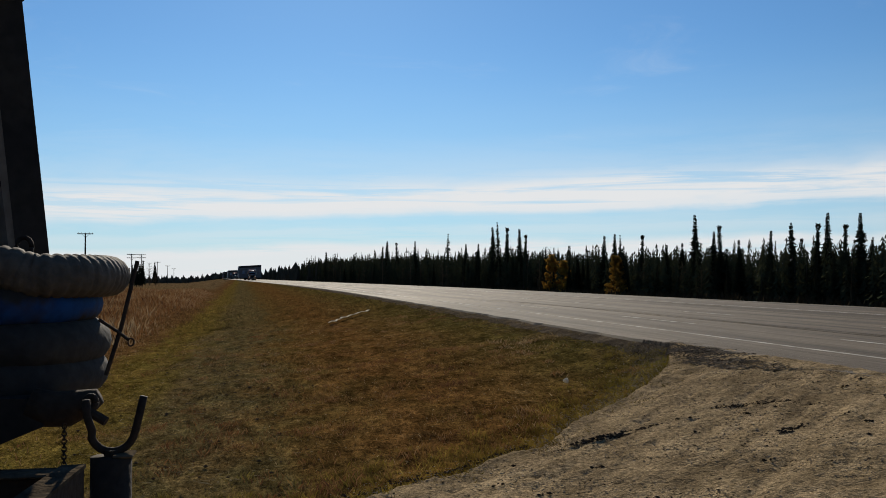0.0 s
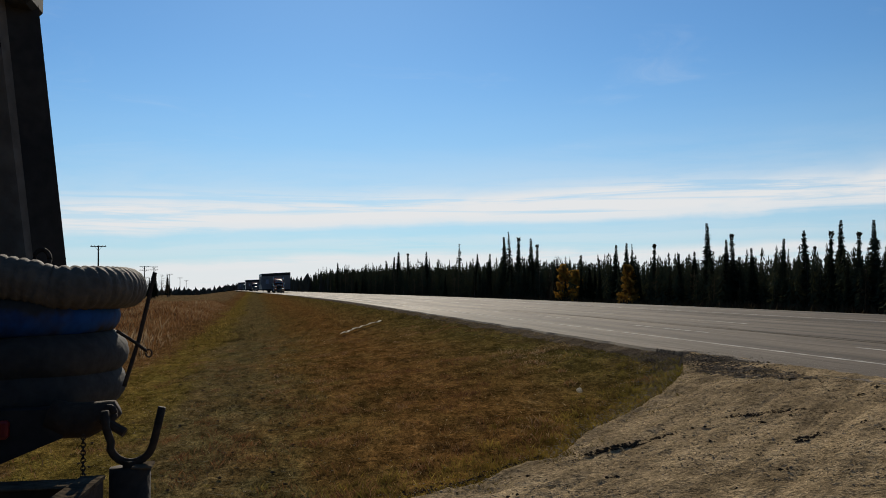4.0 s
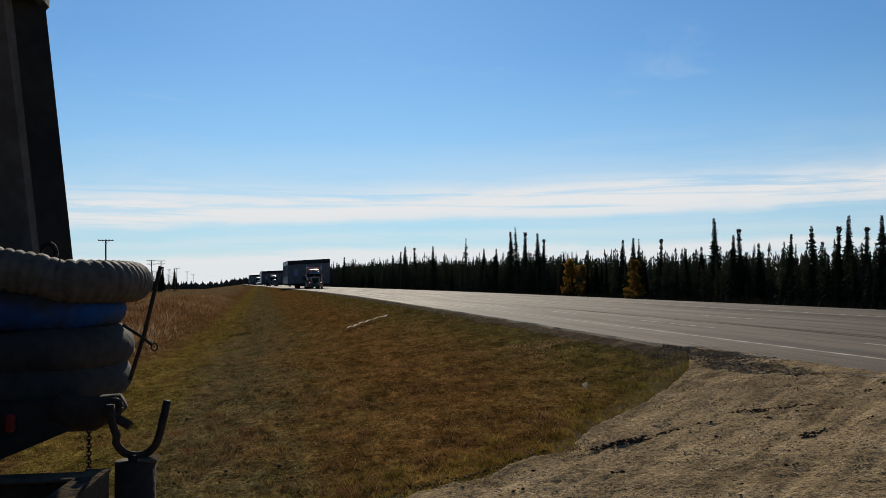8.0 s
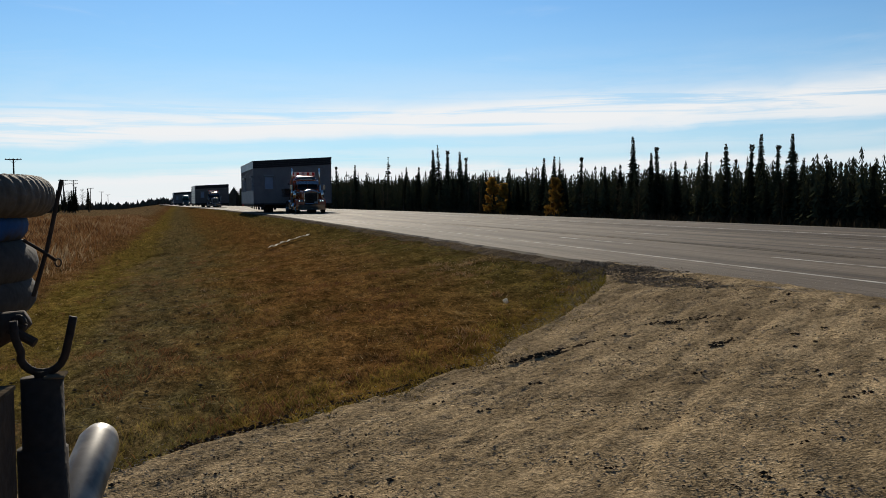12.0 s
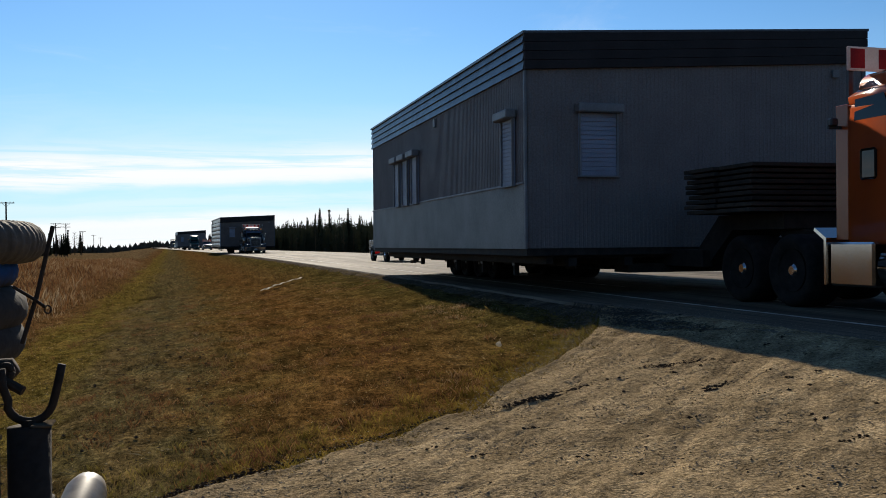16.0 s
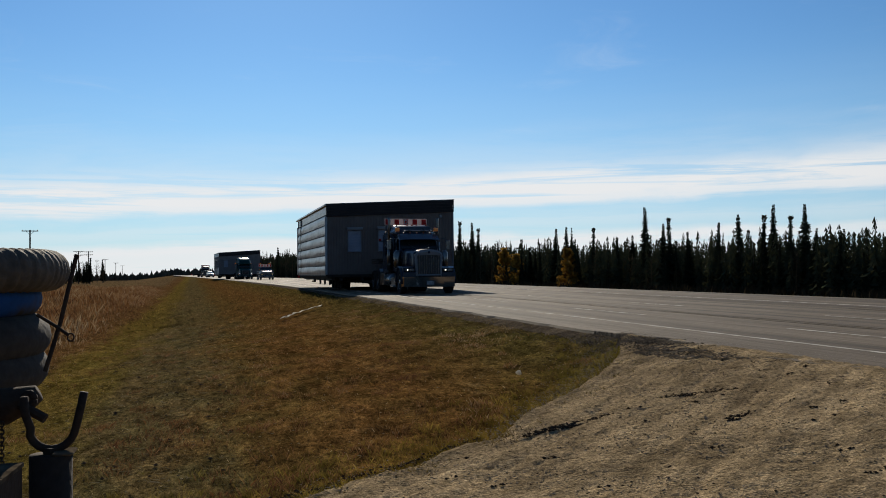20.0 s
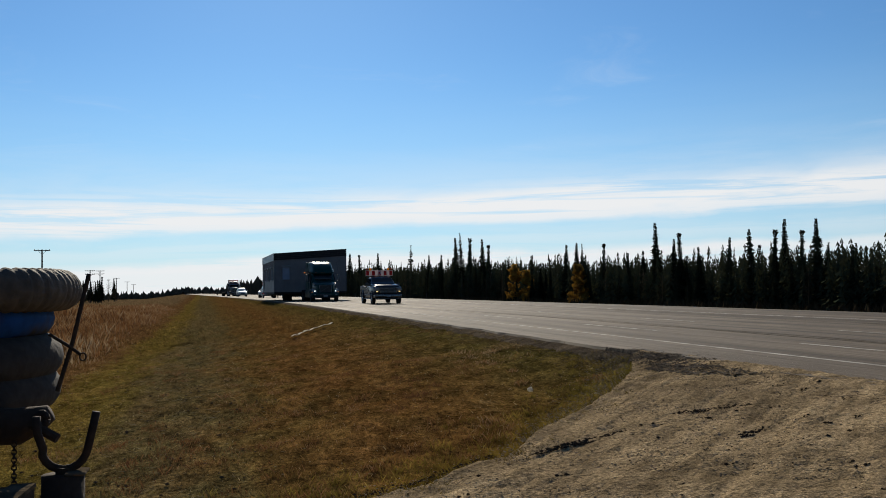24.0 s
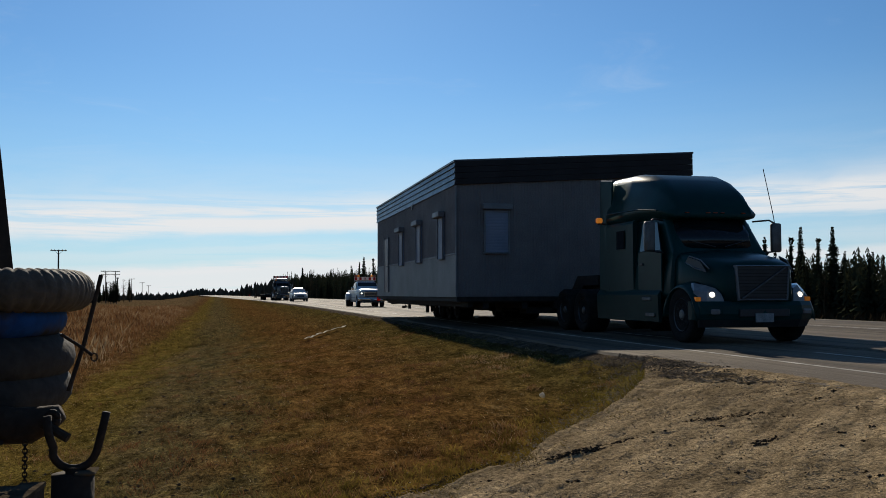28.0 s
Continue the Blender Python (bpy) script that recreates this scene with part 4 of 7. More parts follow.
def pebbles(name, n, spot, r0, r1, material, label, category, seed):
    rnd = random.Random(seed)
    v, f = [], []
    base = [(1, 0, 0), (-1, 0, 0), (0, 1, 0), (0, -1, 0), (0, 0, 0.45), (0, 0, -0.4)]
    tri = [(0, 2, 4), (2, 1, 4), (1, 3, 4), (3, 0, 4), (2, 0, 5), (1, 2, 5), (3, 1, 5), (0, 3, 5)]
    for i in range(n):
        x, y, z = spot(rnd)
        r = r0 + (r1 - r0) * rnd.random() ** 3
        a = rnd.uniform(0, 6.283)
        c, s = math.cos(a), math.sin(a)
        k = len(v)
        for p in base:
            q = [p[0] * rnd.uniform(0.6, 1.2), p[1] * rnd.uniform(0.6, 1.2), p[2]]
            v.append((x + r * (q[0] * c - q[1] * s), y + r * (q[0] * s + q[1] * c), z + r * q[2] + r * 0.2))
        f += [tuple(k + j for j in t) for t in tri]
    return tagged(raw(name, v, f, material), label, category, kind="stuff")


def gravel_spot(r):
    while True:
        x, y = r.uniform(-3, 6.2), 3.2 + 10 * r.random() ** 1.2
        if y < gravel_edge(x) - 0.02:
            return x, y, approach_z(x, y)


pebbles("pebbles", 24000, gravel_spot, 0.003, 0.012, M["stone"], "loose pebbles on the gravel approach", "pebbles", 31)


pebbles("dark_crumbs", 5200, gravel_spot, 0.003, 0.013, M["earth"], "small dark crumbs scattered on the gravel", "crumbs", 38)


def clump_spot(count, seed, wide):
    """Small heaps strewn over the gravel."""
    rnd = random.Random(seed)
    mids = [gravel_spot(rnd)[:2] for _ in range(count)]

    def spot(r):
        x, y = mids[r.randrange(count)]
        x, y = x + r.gauss(0, wide), y + r.gauss(0, wide * 0.5)
        return x, y, approach_z(x, y) + 0.004
    return spot


pebbles("earth_lumps", 900, clump_spot(120, 81, 0.035), 0.005, 0.024, M["mud"], "dark lumps of earth strewn on the gravel", "clods", 82)
pebbles("dark_patches", 4200, clump_spot(26, 83, 0.16), 0.003, 0.008, M["earth"], "dark grit gathered in worn hollows of the gravel", "grit", 84)


def fringe_spot(r):
    x = r.uniform(2.2, 5.7)
    y = gravel_edge(x) + abs(r.gauss(0, 0.25 + 0.12 * (x - 2.2)))
    return x, y, ground_z(x, y) + 0.012


pebbles("fringe_stones", 16000, fringe_spot, 0.004, 0.013, M["stone"], "tan stones thrown over the edge of the grass", "stones", 85)


def leaf_spot(r):
    x, y = turf_spot(r)
    return x, y, ground_z(x, y) + 0.02


pebbles("dead_leaves", 3000, leaf_spot, 0.004, 0.018, M["dry_leaf"], "pale dead leaves and seed heads in the grass", "leaves", 39)


def ditch_spot(r):
    while True:
        x, y = r.gauss(-0.6, 0.8), 8 + 20 * r.random() ** 1.2
        if y > gravel_edge(x) + 0.3:
            return x, y, ground_z(x, y) + 0.01


pebbles("turf_clods", 520, ditch_spot, 0.006, 0.04, M["earth"], "dark clods of torn turf in the ditch bottom", "clods", 40)


def edge_spot(r):
    x = r.uniform(-2.5, 5.7)
    y = gravel_edge(x) + r.gauss(0.02, 0.17)
    return x, y, max(ground_z(x, y), approach_z(x, y) - (0.0 if y < gravel_edge(x) - 0.1 else 0.06))


pebbles("edge_stones", 8000, edge_spot, 0.003, 0.010, M["stone"], "tan stones spilled along the gravel edge", "stones", 41)


def spill_spot(r):
    y = 3.5 + 9.5 * r.random()
    return 5.8 + abs(r.gauss(0, 0.55)), y, 0.0


pebbles("spilled_gravel", 9000, spill_spot, 0.002, 0.007, M["stone"], "tan gravel spilled onto the asphalt edge", "stones", 42)


def bank_spot(r):
    y = 11.5 + 30 * r.random() ** 1.5
    u = 5.85 - abs(r.gauss(0, 0.45))
    return u + shift(y), y, ground_z(u + shift(y), y)


pebbles("shoulder_stones", 8000, bank_spot, 0.006, 0.020, M["shoulder"], "grey crushed stone along the pavement edge", "stones", 32)


def shoulder_strip():
    """Grey crushed stone between the grass and the asphalt."""
    v, f = [], []
    ys, n = spread((9.5, 40, 160), (40, 120, 60)), 9
    for y in ys:
        wide = 0.55 + 0.25 * noise.noise((y * 0.5, 0, 3)) + 0.18 * noise.noise((y * 2.7, 0, 5))
        for j in range(n):
            u = 5.98 - wide * j / (n - 1)
            x = u + shift(y)
            v.append((x, y, (min(-0.012, ground_z(x, y) + 0.014) if u > 5.84 else ground_z(x, y) + 0.014) - (0.05 if j == n - 1 else 0)))
    for i in range(len(ys) - 1):
        f += [(i * n + j, i * n + j + 1, (i + 1) * n + j + 1, (i + 1) * n + j) for j in range(n - 1)]
    return tagged(raw("gravel_shoulder", v, f, M["shoulder"], smooth=True), "grey crushed stone shoulder beside the asphalt", "shoulder", kind="structure")


shoulder_strip()


def broken_patch():
    """Dark broken asphalt at the corner between pavement and approach."""
    v, f = [], []
    xs, ys = np.linspace(4.4, 6.2, 73), np.linspace(8.6, 15.0, 161)
    rnd = random.Random(77)
    ok = lambda x, y: ((x - 5.5 - 0.05 * (y - 11)) / 0.55) ** 2 + ((y - 11.4) / 2.7) ** 2 + 0.9 * noise.noise((x * 4, y * 2, 0)) < 0.75 - 0.9 * rnd.random() ** 2
    vid = {}

    def vert(i, j):
        if (i, j) not in vid:
            vid[i, j] = len(v)
            x, y = xs[i], ys[j]
            z = max(approach_z(x, y) if y < gravel_edge(x) else -9, ground_z(x, y), 0.0 if x > 5.8 else -9)
            v.append((x, y, z + 0.004 + 0.014 * abs(noise.noise((x * 12, y * 12, 0)))))
        return vid[i, j]
    for i in range(72):
        for j in range(160):
            if ok(xs[i], ys[j]):
                f.append((vert(i, j), vert(i + 1, j), vert(i + 1, j + 1), vert(i, j + 1)))
    return tagged(raw("broken_asphalt", v, f, M["tar"]), "dark broken asphalt rubble at the pavement corner", "rubble", kind="structure")


broken_patch()


def clod_spot(cx, cy, rx, ry, ang):
    def spot(r):
        a, q = r.uniform(0, 6.283), r.random() ** 0.6
        dx, dy = rx * q * math.cos(a), ry * q * math.sin(a)
        x, y = cx + dx * math.cos(ang) - dy * math.sin(ang), cy + dx * math.sin(ang) + dy * math.cos(ang)
        return x, y, approach_z(x, y)
    return spot


# crumbled bank; the clods' dark colour also stands for the shadow under the lip
def edge_shade_clods(r):
    x = r.uniform(-0.2, 2.1)
    y = gravel_edge(x) + r.gauss(0.03, 0.04)
    return x, y, approach_z(x, y) - 0.03 + r.uniform(-0.02, 0.015)


pebbles("soil_clods", 420, clod_spot(2.76, 7.0, 0.46, 0.06, 0.35), 0.005, 0.026, M["mud"], "ridge of dark soil clods on the gravel", "clods", 33)
pebbles("soil_clods", 170, clod_spot(3.95, 6.4, 0.22, 0.06, 0.45), 0.005, 0.024, M["mud"], "small heap of dark soil clods on the gravel", "clods", 34)
pebbles("asphalt_rubble", 2600, lambda r: (lambda x, y: (x, y, max(approach_z(x, y) if y < gravel_edge(x) else -9, ground_z(x, y)) + 0.02))(5.5 + r.gauss(0, 0.24), 12.0 + r.gauss(0, 1.1)), 0.005, 0.017, M["tar"],
        "dark asphalt rubble at the pavement corner", "rubble", 37)
pebbles("soil_clods", 260, clod_spot(4.25, 7.5, 0.40, 0.09, -0.1), 0.005, 0.02, M["mud"], "scattered dark soil crumbs on the gravel", "clods", 35)
pebbles("soil_clods", 1300, edge_shade_clods, 0.005, 0.024, M["mud"], "dark clods for the crumbled, shaded gravel edge", "clods", 36)


def litter():
    """A strip of pale plastic and a small pale scrap lying in the grass."""
    v, f = [], []
    for i in range(17):
        k = i / 16
        x, y = 2.12 + 1.75 * k, 29.6 + 4.6 * k
        z = ground_z(x, y) + 0.10 + 0.05 * noise.noise((i * 0.7, 0, 0))
        w = 0.16 * (0.5 + abs(noise.noise((i * 0.9, 3, 0)))) * (0.2 if i == 4 else 1)
        v += [(x - w * 0.4, y + w, z), (x + w * 0.4, y - w, z + 0.03)]
    f = [(2 * i, 2 * i + 1, 2 * i + 3, 2 * i + 2) for i in range(16)]
    ob = raw("plastic_strip", v, f, M["paper"])
    mod = ob.modifiers.new("thick", "SOLIDIFY")
    mod.thickness = 0.012
    tagged(ob, "crumpled strip of pale plastic lying in the grass", "litter")
    bm = bmesh.new()
    bmesh.ops.create_icosphere(bm, subdivisions=2, radius=0.045)
    for q in bm.verts:
        q.co *= 0.8 + 0.4 * noise.noise(q.co * 30)
        q.co.z *= 0.9
    o = link("litter_scrap", bm, M["paper"], None, "", True)
    o.location = (3.72, 11.05, ground_z(3.72, 11.05) + 0.07)
    tagged(o, "small crumpled pale paper cup in the verge grass", "litter")


litter()


# ---- power poles ----
def power_pole(x, y, h, arms=1):
    g = ground_z(x, y)
    r = root("utility_pole", Matrix.Translation((x, y, g - 0.2)), "weathered wooden power pole with a cross-arm", "utility pole", "power line poles")
    part("pole", tubed([(0, 0, 0), (0.02, 0, h * 0.5), (0, 0, h)], 0.15, 10, [0.17, 0.14, 0.11]), M["wood"], r)
    for k in range(arms):
        z = h - 0.25 - 0.9 * k
        part("cross_arm", boxed(-1.25, 1.25, -0.07, 0.07, z, z + 0.14, 0.01), M["wood"], r)
        for sx in (-1.12, -0.6, 0.6, 1.12):
            part("insulator", tubed([(sx, 0, z + 0.14), (sx, 0, z + 0.2), (sx, 0, z + 0.3)], 0.05, 8, [0.03, 0.06, 0.035]), M["paper"], r)
        for sx in (-0.6, 0.6):
            part("brace", tubed([(sx, 0.08, z), (0, 0.12, z - 0.55)], 0.025, 6), M["wood"], r)
    return r


POLES = [(162, 8.3, 1), (259, 7.2, 2), (296, 8.0, 2), (389, 7.2, 1), (489, 6.9, 1), (580, 6.3, 1)]
for yy, top, arms in POLES:
    x = -24 + shift(yy)
    power_pole(x, yy, top - ground_z(x, yy) + 0.2, arms)

# ---- vehicle builders: local front towards -y, ground at z = 0 ----
def lathe(profile, seg=20):
    """Turn a profile of (x, r) round the x axis."""
    bm = bmesh.new()
    rings = []
    for x, r in profile:
        rings.append([bm.verts.new((x, r * math.cos(a), r * math.sin(a))) for a in (2 * math.pi * j / seg for j in range(seg))])
    for u, v in zip(rings, rings[1:]):
        for j in range(seg):
            bm.faces.new((u[j], u[(j + 1) % seg], v[(j + 1) % seg], v[j]))
    bm.faces.new(rings[0][::-1]), bm.faces.new(rings[-1])
    bmesh.ops.recalc_face_normals(bm, faces=bm.faces)
    return bm


def shell(sections, n=3):
    """A body through sections (y, half width, z low, z high, corner radius, optional half width at the top)."""
    rings = []
    for s in sections:
        y, w, a, b, r = s[:5]
        wt = s[5] if len(s) > 5 else w
        pts = []
        for sx, zz, ang in ((1, b, 0), (-1, b, 90), (-1, a, 180), (1, a, 270)):
            ww = (wt if zz == b else w)
            cx, cz = sx * (ww - r), zz - r if zz == b else zz + r
            for k in range(n + 1):
                t = radians(ang + 90 * k / n)
                pts.append((cx + r * math.cos(t), y, cz + r * math.sin(t)))
        rings.append(pts)
    return loft(rings)


def panel(q, t=0.02):
    """A flat plate with corners q and thickness t along its normal."""
    q = [Vector(p) for p in q]
    n = (q[1] - q[0]).cross(q[2] - q[0]).normalized() * t
    return loft([[tuple(p - n * 0.5) for p in q], [tuple(p + n * 0.5) for p in q]])


WHEELS = {}


def wheel(thing, x, y, r, w, rim_mat, dual=False, alloy=False):
    """A wheel: tyre mesh with its rim; x is the middle of the tread."""
    s = 1 if x > 0 else -1
    key = (round(r, 3), round(w, 3), rim_mat.name, s, dual, alloy)
    if key not in WHEELS:
        h = w / 2
        k = 0.60 if not alloy else 0.55
        ty = lathe([(-h * 0.75, r * k), (-h, r * 0.78), (-h * 0.96, r * 0.93), (-h * 0.8, r), (h * 0.8, r), (h * 0.96, r * 0.93), (h, r * 0.78), (h * 0.75, r * k)], 28)
        if alloy:
            # an outer ring, six spokes with dark gaps between them, and a hub
            rb = bmesh.new()
            ring_pts = [(s * h * 0.76, r * k * math.cos(a), r * k * math.sin(a)) for a in (2 * math.pi * j / 24 for j in range(25))]
            tube(rb, ring_pts, r * 0.035, 6)
            for j in range(6):
                a = 2 * math.pi * j / 6
                tube(rb, [(s * h * 0.86, 0, 0), (s * h * 0.86, r * 0.28 * math.cos(a), r * 0.28 * math.sin(a)), (s * h * 0.80, r * k * math.cos(a), r * k * math.sin(a))], r * 0.07, 6, True, [r * 0.09, r * 0.075, r * 0.065])
            tube(rb, [(s * h * 0.7, 0, 0), (s * h * 0.92, 0, 0), (s * h * 0.98, 0, 0)], r * 0.13, 12, True, [r * 0.15, r * 0.14, r * 0.08])
        else:
            rb = lathe([(s * h * 0.7, r * (k + 0.01)), (s * h * 0.85, r * k), (s * h * (0.25 if dual else 0.55), r * k * 0.88), (s * h * (0.3 if dual else 0.6), r * k * 0.4),
                        (s * h * (0.75 if dual else 0.8), r * k * 0.3), (s * h * (0.85 if dual else 0.85), r * 0.12)], 24)
            for j in range(10):
                a = 2 * math.pi * j / 10
                c = Vector((s * h * (0.66 if not dual else 0.4), r * k * 0.62 * math.cos(a), r * k * 0.62 * math.sin(a)))
                bmesh.ops.create_cone(rb, segments=6, radius1=0.03, radius2=0.025, depth=h * 0.25, matrix=Matrix.Translation(c) @ Euler((0, math.pi / 2, 0)).to_matrix().to_4x4())
        ob = link("wheel", ty, M["tyre"], thing, "", True)
        rim = link("rim", rb, rim_mat, ob)
        WHEELS[key] = (ob.data, rim.data)
    else:
        a, b = WHEELS[key]
        ob, rim = new("wheel", a), new("rim", b)
        ob.parent, rim.parent = thing, ob
    ob.location = (x, y, r)
    return ob


def words(body, size, thing, m, material, name="lettering", depth=0.006):
    """Built-in lettering as a mesh, centred on the pose m."""
    cu = bpy.data.curves.new(name, "FONT")
    cu.body, cu.size, cu.align_x, cu.align_y, cu.extrude, cu.offset = body, size, "CENTER", "CENTER", depth, size * 0.035
    tmp = bpy.data.objects.new(name, cu)
    scene.collection.objects.link(tmp)
    me = bpy.data.meshes.new_from_object(tmp.evaluated_get(bpy.context.evaluated_depsgraph_get()))
    bpy.data.objects.remove(tmp)
    me.materials.clear()
    me.materials.append(material)
    ob = new(name, me)
    ob.parent, ob.matrix_basis = thing, m
    return ob


def stripe_sign(thing, y, z0, z1, w, beacons=True):
    """A red and white striped board with a letter, facing forwards."""
    b = part("sign_board", boxed(-w / 2, w / 2, y, y + 0.05, z0, z1, 0.01), M["sign_white"], thing, "red and white striped warning board")
    n = 9
    for i in range(n):
        if i % 2 == 0:
            x0 = -w / 2 + 0.03 + (w - 0.06) * i / n
            part("stripe", boxed(x0, x0 + (w - 0.06) / n, y - 0.006, y, z0 + 0.03, z1 - 0.03), M["sign_red"], b)
    words("D", (z1 - z0) * 0.85, b, pose(0, y - 0.012, (z0 + z1) / 2, 90, 0, 0), M["sign_white"], "letter")
    if beacons:
        for x in (-w / 2 + 0.12, -w / 2 + 0.34, w / 2 - 0.34, w / 2 - 0.12):
            part("beacon", lathe_z(x, y + 0.03, z1, 0.09, 0.17), M["amber"] if abs(x) < w / 2 - 0.2 else M["marker"], thing, "amber beacon lamp", True)


def lathe_z(x, y, z, r, h):
    bm = bmesh.new()
    tube(bm, [(x, y, z), (x, y, z + h * 0.7), (x, y, z + h * 0.93), (x, y, z + h)], r, 12, True, [r, r * 0.95, r * 0.7, r * 0.25])
    return bm


def bonnet(sections):
    """A long hood with a low crown: sections (y, z low, half width, shoulder z, top half width, top z, crown z)."""
    rings = []
    for y, z0, w, zs, wt, zt, zc in sections:
        half = [(w, z0), (w, z0 + 0.5 * (zs - z0)), (w - 0.01, zs), (0.5 * (w + wt) + 0.02, zs + 0.72 * (zt - zs)), (wt, zt), (wt * 0.5, zc - 0.25 * (zc - zt)), (0, zc)]
        rings.append([(x, y, z) for x, z in half] + [(-x, y, z) for x, z in half[-2::-1]])
    return loft(rings)


def plate(outline, y0, y1):
    """A front outline of (x, z) points, drawn out from y0 to y1."""
    return loft([[(x, y0, z) for x, z in outline], [(x, y1, z) for x, z in outline]])


def frame_plate(outer, inner, y0, y1):
    """A flat surround between two front outlines of equal length."""
    bm = bmesh.new()
    lip = [(x + 0.45 * (u - x), z + 0.45 * (v - z)) for (x, z), (u, v) in zip(outer, inner)]
    rings = [[bm.verts.new((x, y, z)) for x, z in o] for o, y in ((inner, y1), (outer, y1), (outer, y0 + 0.4 * (y1 - y0)), (lip, y0), (inner, y0 + 0.03))]
    n = len(outer)
    for a in range(5):
        u, v = rings[a], rings[(a + 1) % 5]
        for j in range(n):
            bm.faces.new((u[j], u[(j + 1) % n], v[(j + 1) % n], v[j]))
    bmesh.ops.recalc_face_normals(bm, faces=bm.faces)
    return bm


def disc_y(x, y, z, r, t=0.03):
    bm = bmesh.new()
    tube(bm, [(x, y - t, z), (x, y - t * 0.6, z), (x, y, z), (x, y + 0.012, z)], r, 18, True, [r * 0.4, r * 0.85, r, r * 0.97])
    return bm


def conventional_tractor(name, paint, label, dark=False):
    """A long-nosed highway tractor with a raised-roof sleeper; its front axle stands at y = 0."""
    r = root(name, None, label, "truck", "convoy trucks")
    chrome = M["chrome_dim"] if dark else M["chrome"]
    # chassis and axles
    bm = bmesh.new()
    for s in (-1, 1):
        box(bm, s * 0.43 - 0.05, s * 0.43 + 0.05, -0.6, 7.3, 0.72, 1.0)
    for y in (-0.5, 2.0, 4.6, 7.2):
        box(bm, -0.43, 0.43, y - 0.06, y + 0.06, 0.75, 0.95)
    for y in (0.0, 5.1, 6.35):
        tube(bm, [(-1.0, y, 0.52), (1.0, y, 0.52)], 0.09, 8)
    part("chassis", bm, M["frame"], r)
    part("engine_block", boxed(-0.42, 0.42, -0.3, 1.2, 0.45, 1.2, 0.03), M["frame"], r)
    for s in (-1, 1):
        wheel(r, s * 1.04, 0.0, 0.52, 0.30, chrome)
        for y in (5.1, 6.35):
            wheel(r, s * 0.93, y, 0.52, 0.58, chrome, True)
        # front fender round the wheel, with a nose that carries the headlamps
        pts = []
        for k in range(13):
            a = radians(-8 + 188 * k / 12)
            pts.append((-math.cos(a) * 0.67, 0.53 + math.sin(a) * 0.67))
        inner = [(y * 0.92, 0.53 + (z - 0.53) * 0.92) for y, z in reversed(pts)]
        part("fender", prism(pts + inner, s * 0.60, s * 1.22), paint, r, "", True)
        part("fender_nose", prism([(-0.70, 0.74), (-0.69, 0.93), (-0.64, 0.97), (-0.62, 1.13), (-0.42, 1.19), (-0.25, 1.18), (-0.44, 1.0), (-0.56, 0.74)], s * 0.58, s * 1.15, 0.012), paint, r)
        lampb = part("headlamp_bezel", frame_plate([(s * 0.62, 0.955), (s * 1.07, 0.955), (s * 1.07, 1.125), (s * 0.62, 1.125)],
                                                  [(s * 0.645, 0.98), (s * 1.045, 0.98), (s * 1.045, 1.10), (s * 0.645, 1.10)], -0.70, -0.60), chrome, r, "chrome headlamp bezel")
        part("lamp_backing", boxed(s * 0.845 - 0.2, s * 0.845 + 0.2, -0.64, -0.60, 0.98, 1.10), M["black"], lampb)
        for dx, lit in ((0.1, False), (-0.1, True)):
            x = s * (0.845 - dx)
            lit = lit if s < 0 else not lit or not dark
            part("headlamp", boxed(x - 0.085, x + 0.085, -0.675, -0.64, 0.99, 1.09, 0.015), M["lens_off"], lampb, "rectangular clear headlamp")
            if lit:
                part("lamp_bulb", disc_y(x, -0.678, 1.035, 0.034), M["lens"], lampb, "lit headlamp")
        part("fuel_tank", tubed([(s * 0.98, 1.80, 0.60), (s * 0.98, 1.84, 0.60), (s * 0.98, 3.26, 0.60), (s * 0.98, 3.30, 0.60)], 0.29, 20, [0.26, 0.29, 0.29, 0.26]), chrome, r, "polished round fuel tank", True)
        for y in (2.15, 2.95):
            part("tank_strap", tubed([(s * 0.98, y - 0.03, 0.60), (s * 0.98, y + 0.03, 0.60)], 0.298, 20), M["steel"], r)
        st = part("step_box", boxed(s * 1.0 - 0.2, s * 1.0 + 0.2, 0.72, 1.76, 0.30, 0.72, 0.03), chrome, r, "polished step box")
        for z in (0.33, 0.56):
            part("step_tread", boxed(s * 1.21 - 0.05, s * 1.21 + 0.05, 0.76, 1.72, z, z + 0.035, 0.006), M["trim"], st)
        part("tool_box", boxed(s * 0.99 - 0.2, s * 0.99 + 0.2, 3.42, 4.25, 0.34, 0.92, 0.03), chrome, r, "polished tool box")
        part("quarter_fender", prism([(4.28, 0.35), (4.28, 0.98), (4.52, 1.12), (4.54, 1.08), (4.33, 0.95), (4.33, 0.35)], s * 0.64, s * 1.22), chrome, r, "pale mud guard before the drive wheels")
        # exhaust stack with its heat shield
        if dark:
            path = [(s * 1.15, 2.36, 0.9), (s * 1.15, 2.36, 3.40), (s * 1.15, 2.37, 3.46)]
        else:
            path = [(s * 1.15, 2.36, 0.9), (s * 1.15, 2.36, 3.46), (s * 1.15, 2.38, 3.54), (s * 1.15, 2.43, 3.64), (s * 1.15, 2.52, 3.73)]
        stack = part("exhaust_pipe", tubed(path, 0.072, 14), chrome, r, "tall straight exhaust stack" if dark else "tall chrome exhaust stack with a curved tip", True)
        part("heat_shield", tubed([(s * 1.15, 2.355, 1.05), (s * 1.15, 2.355, 2.35)], 0.108, 16), chrome, stack, "", True)
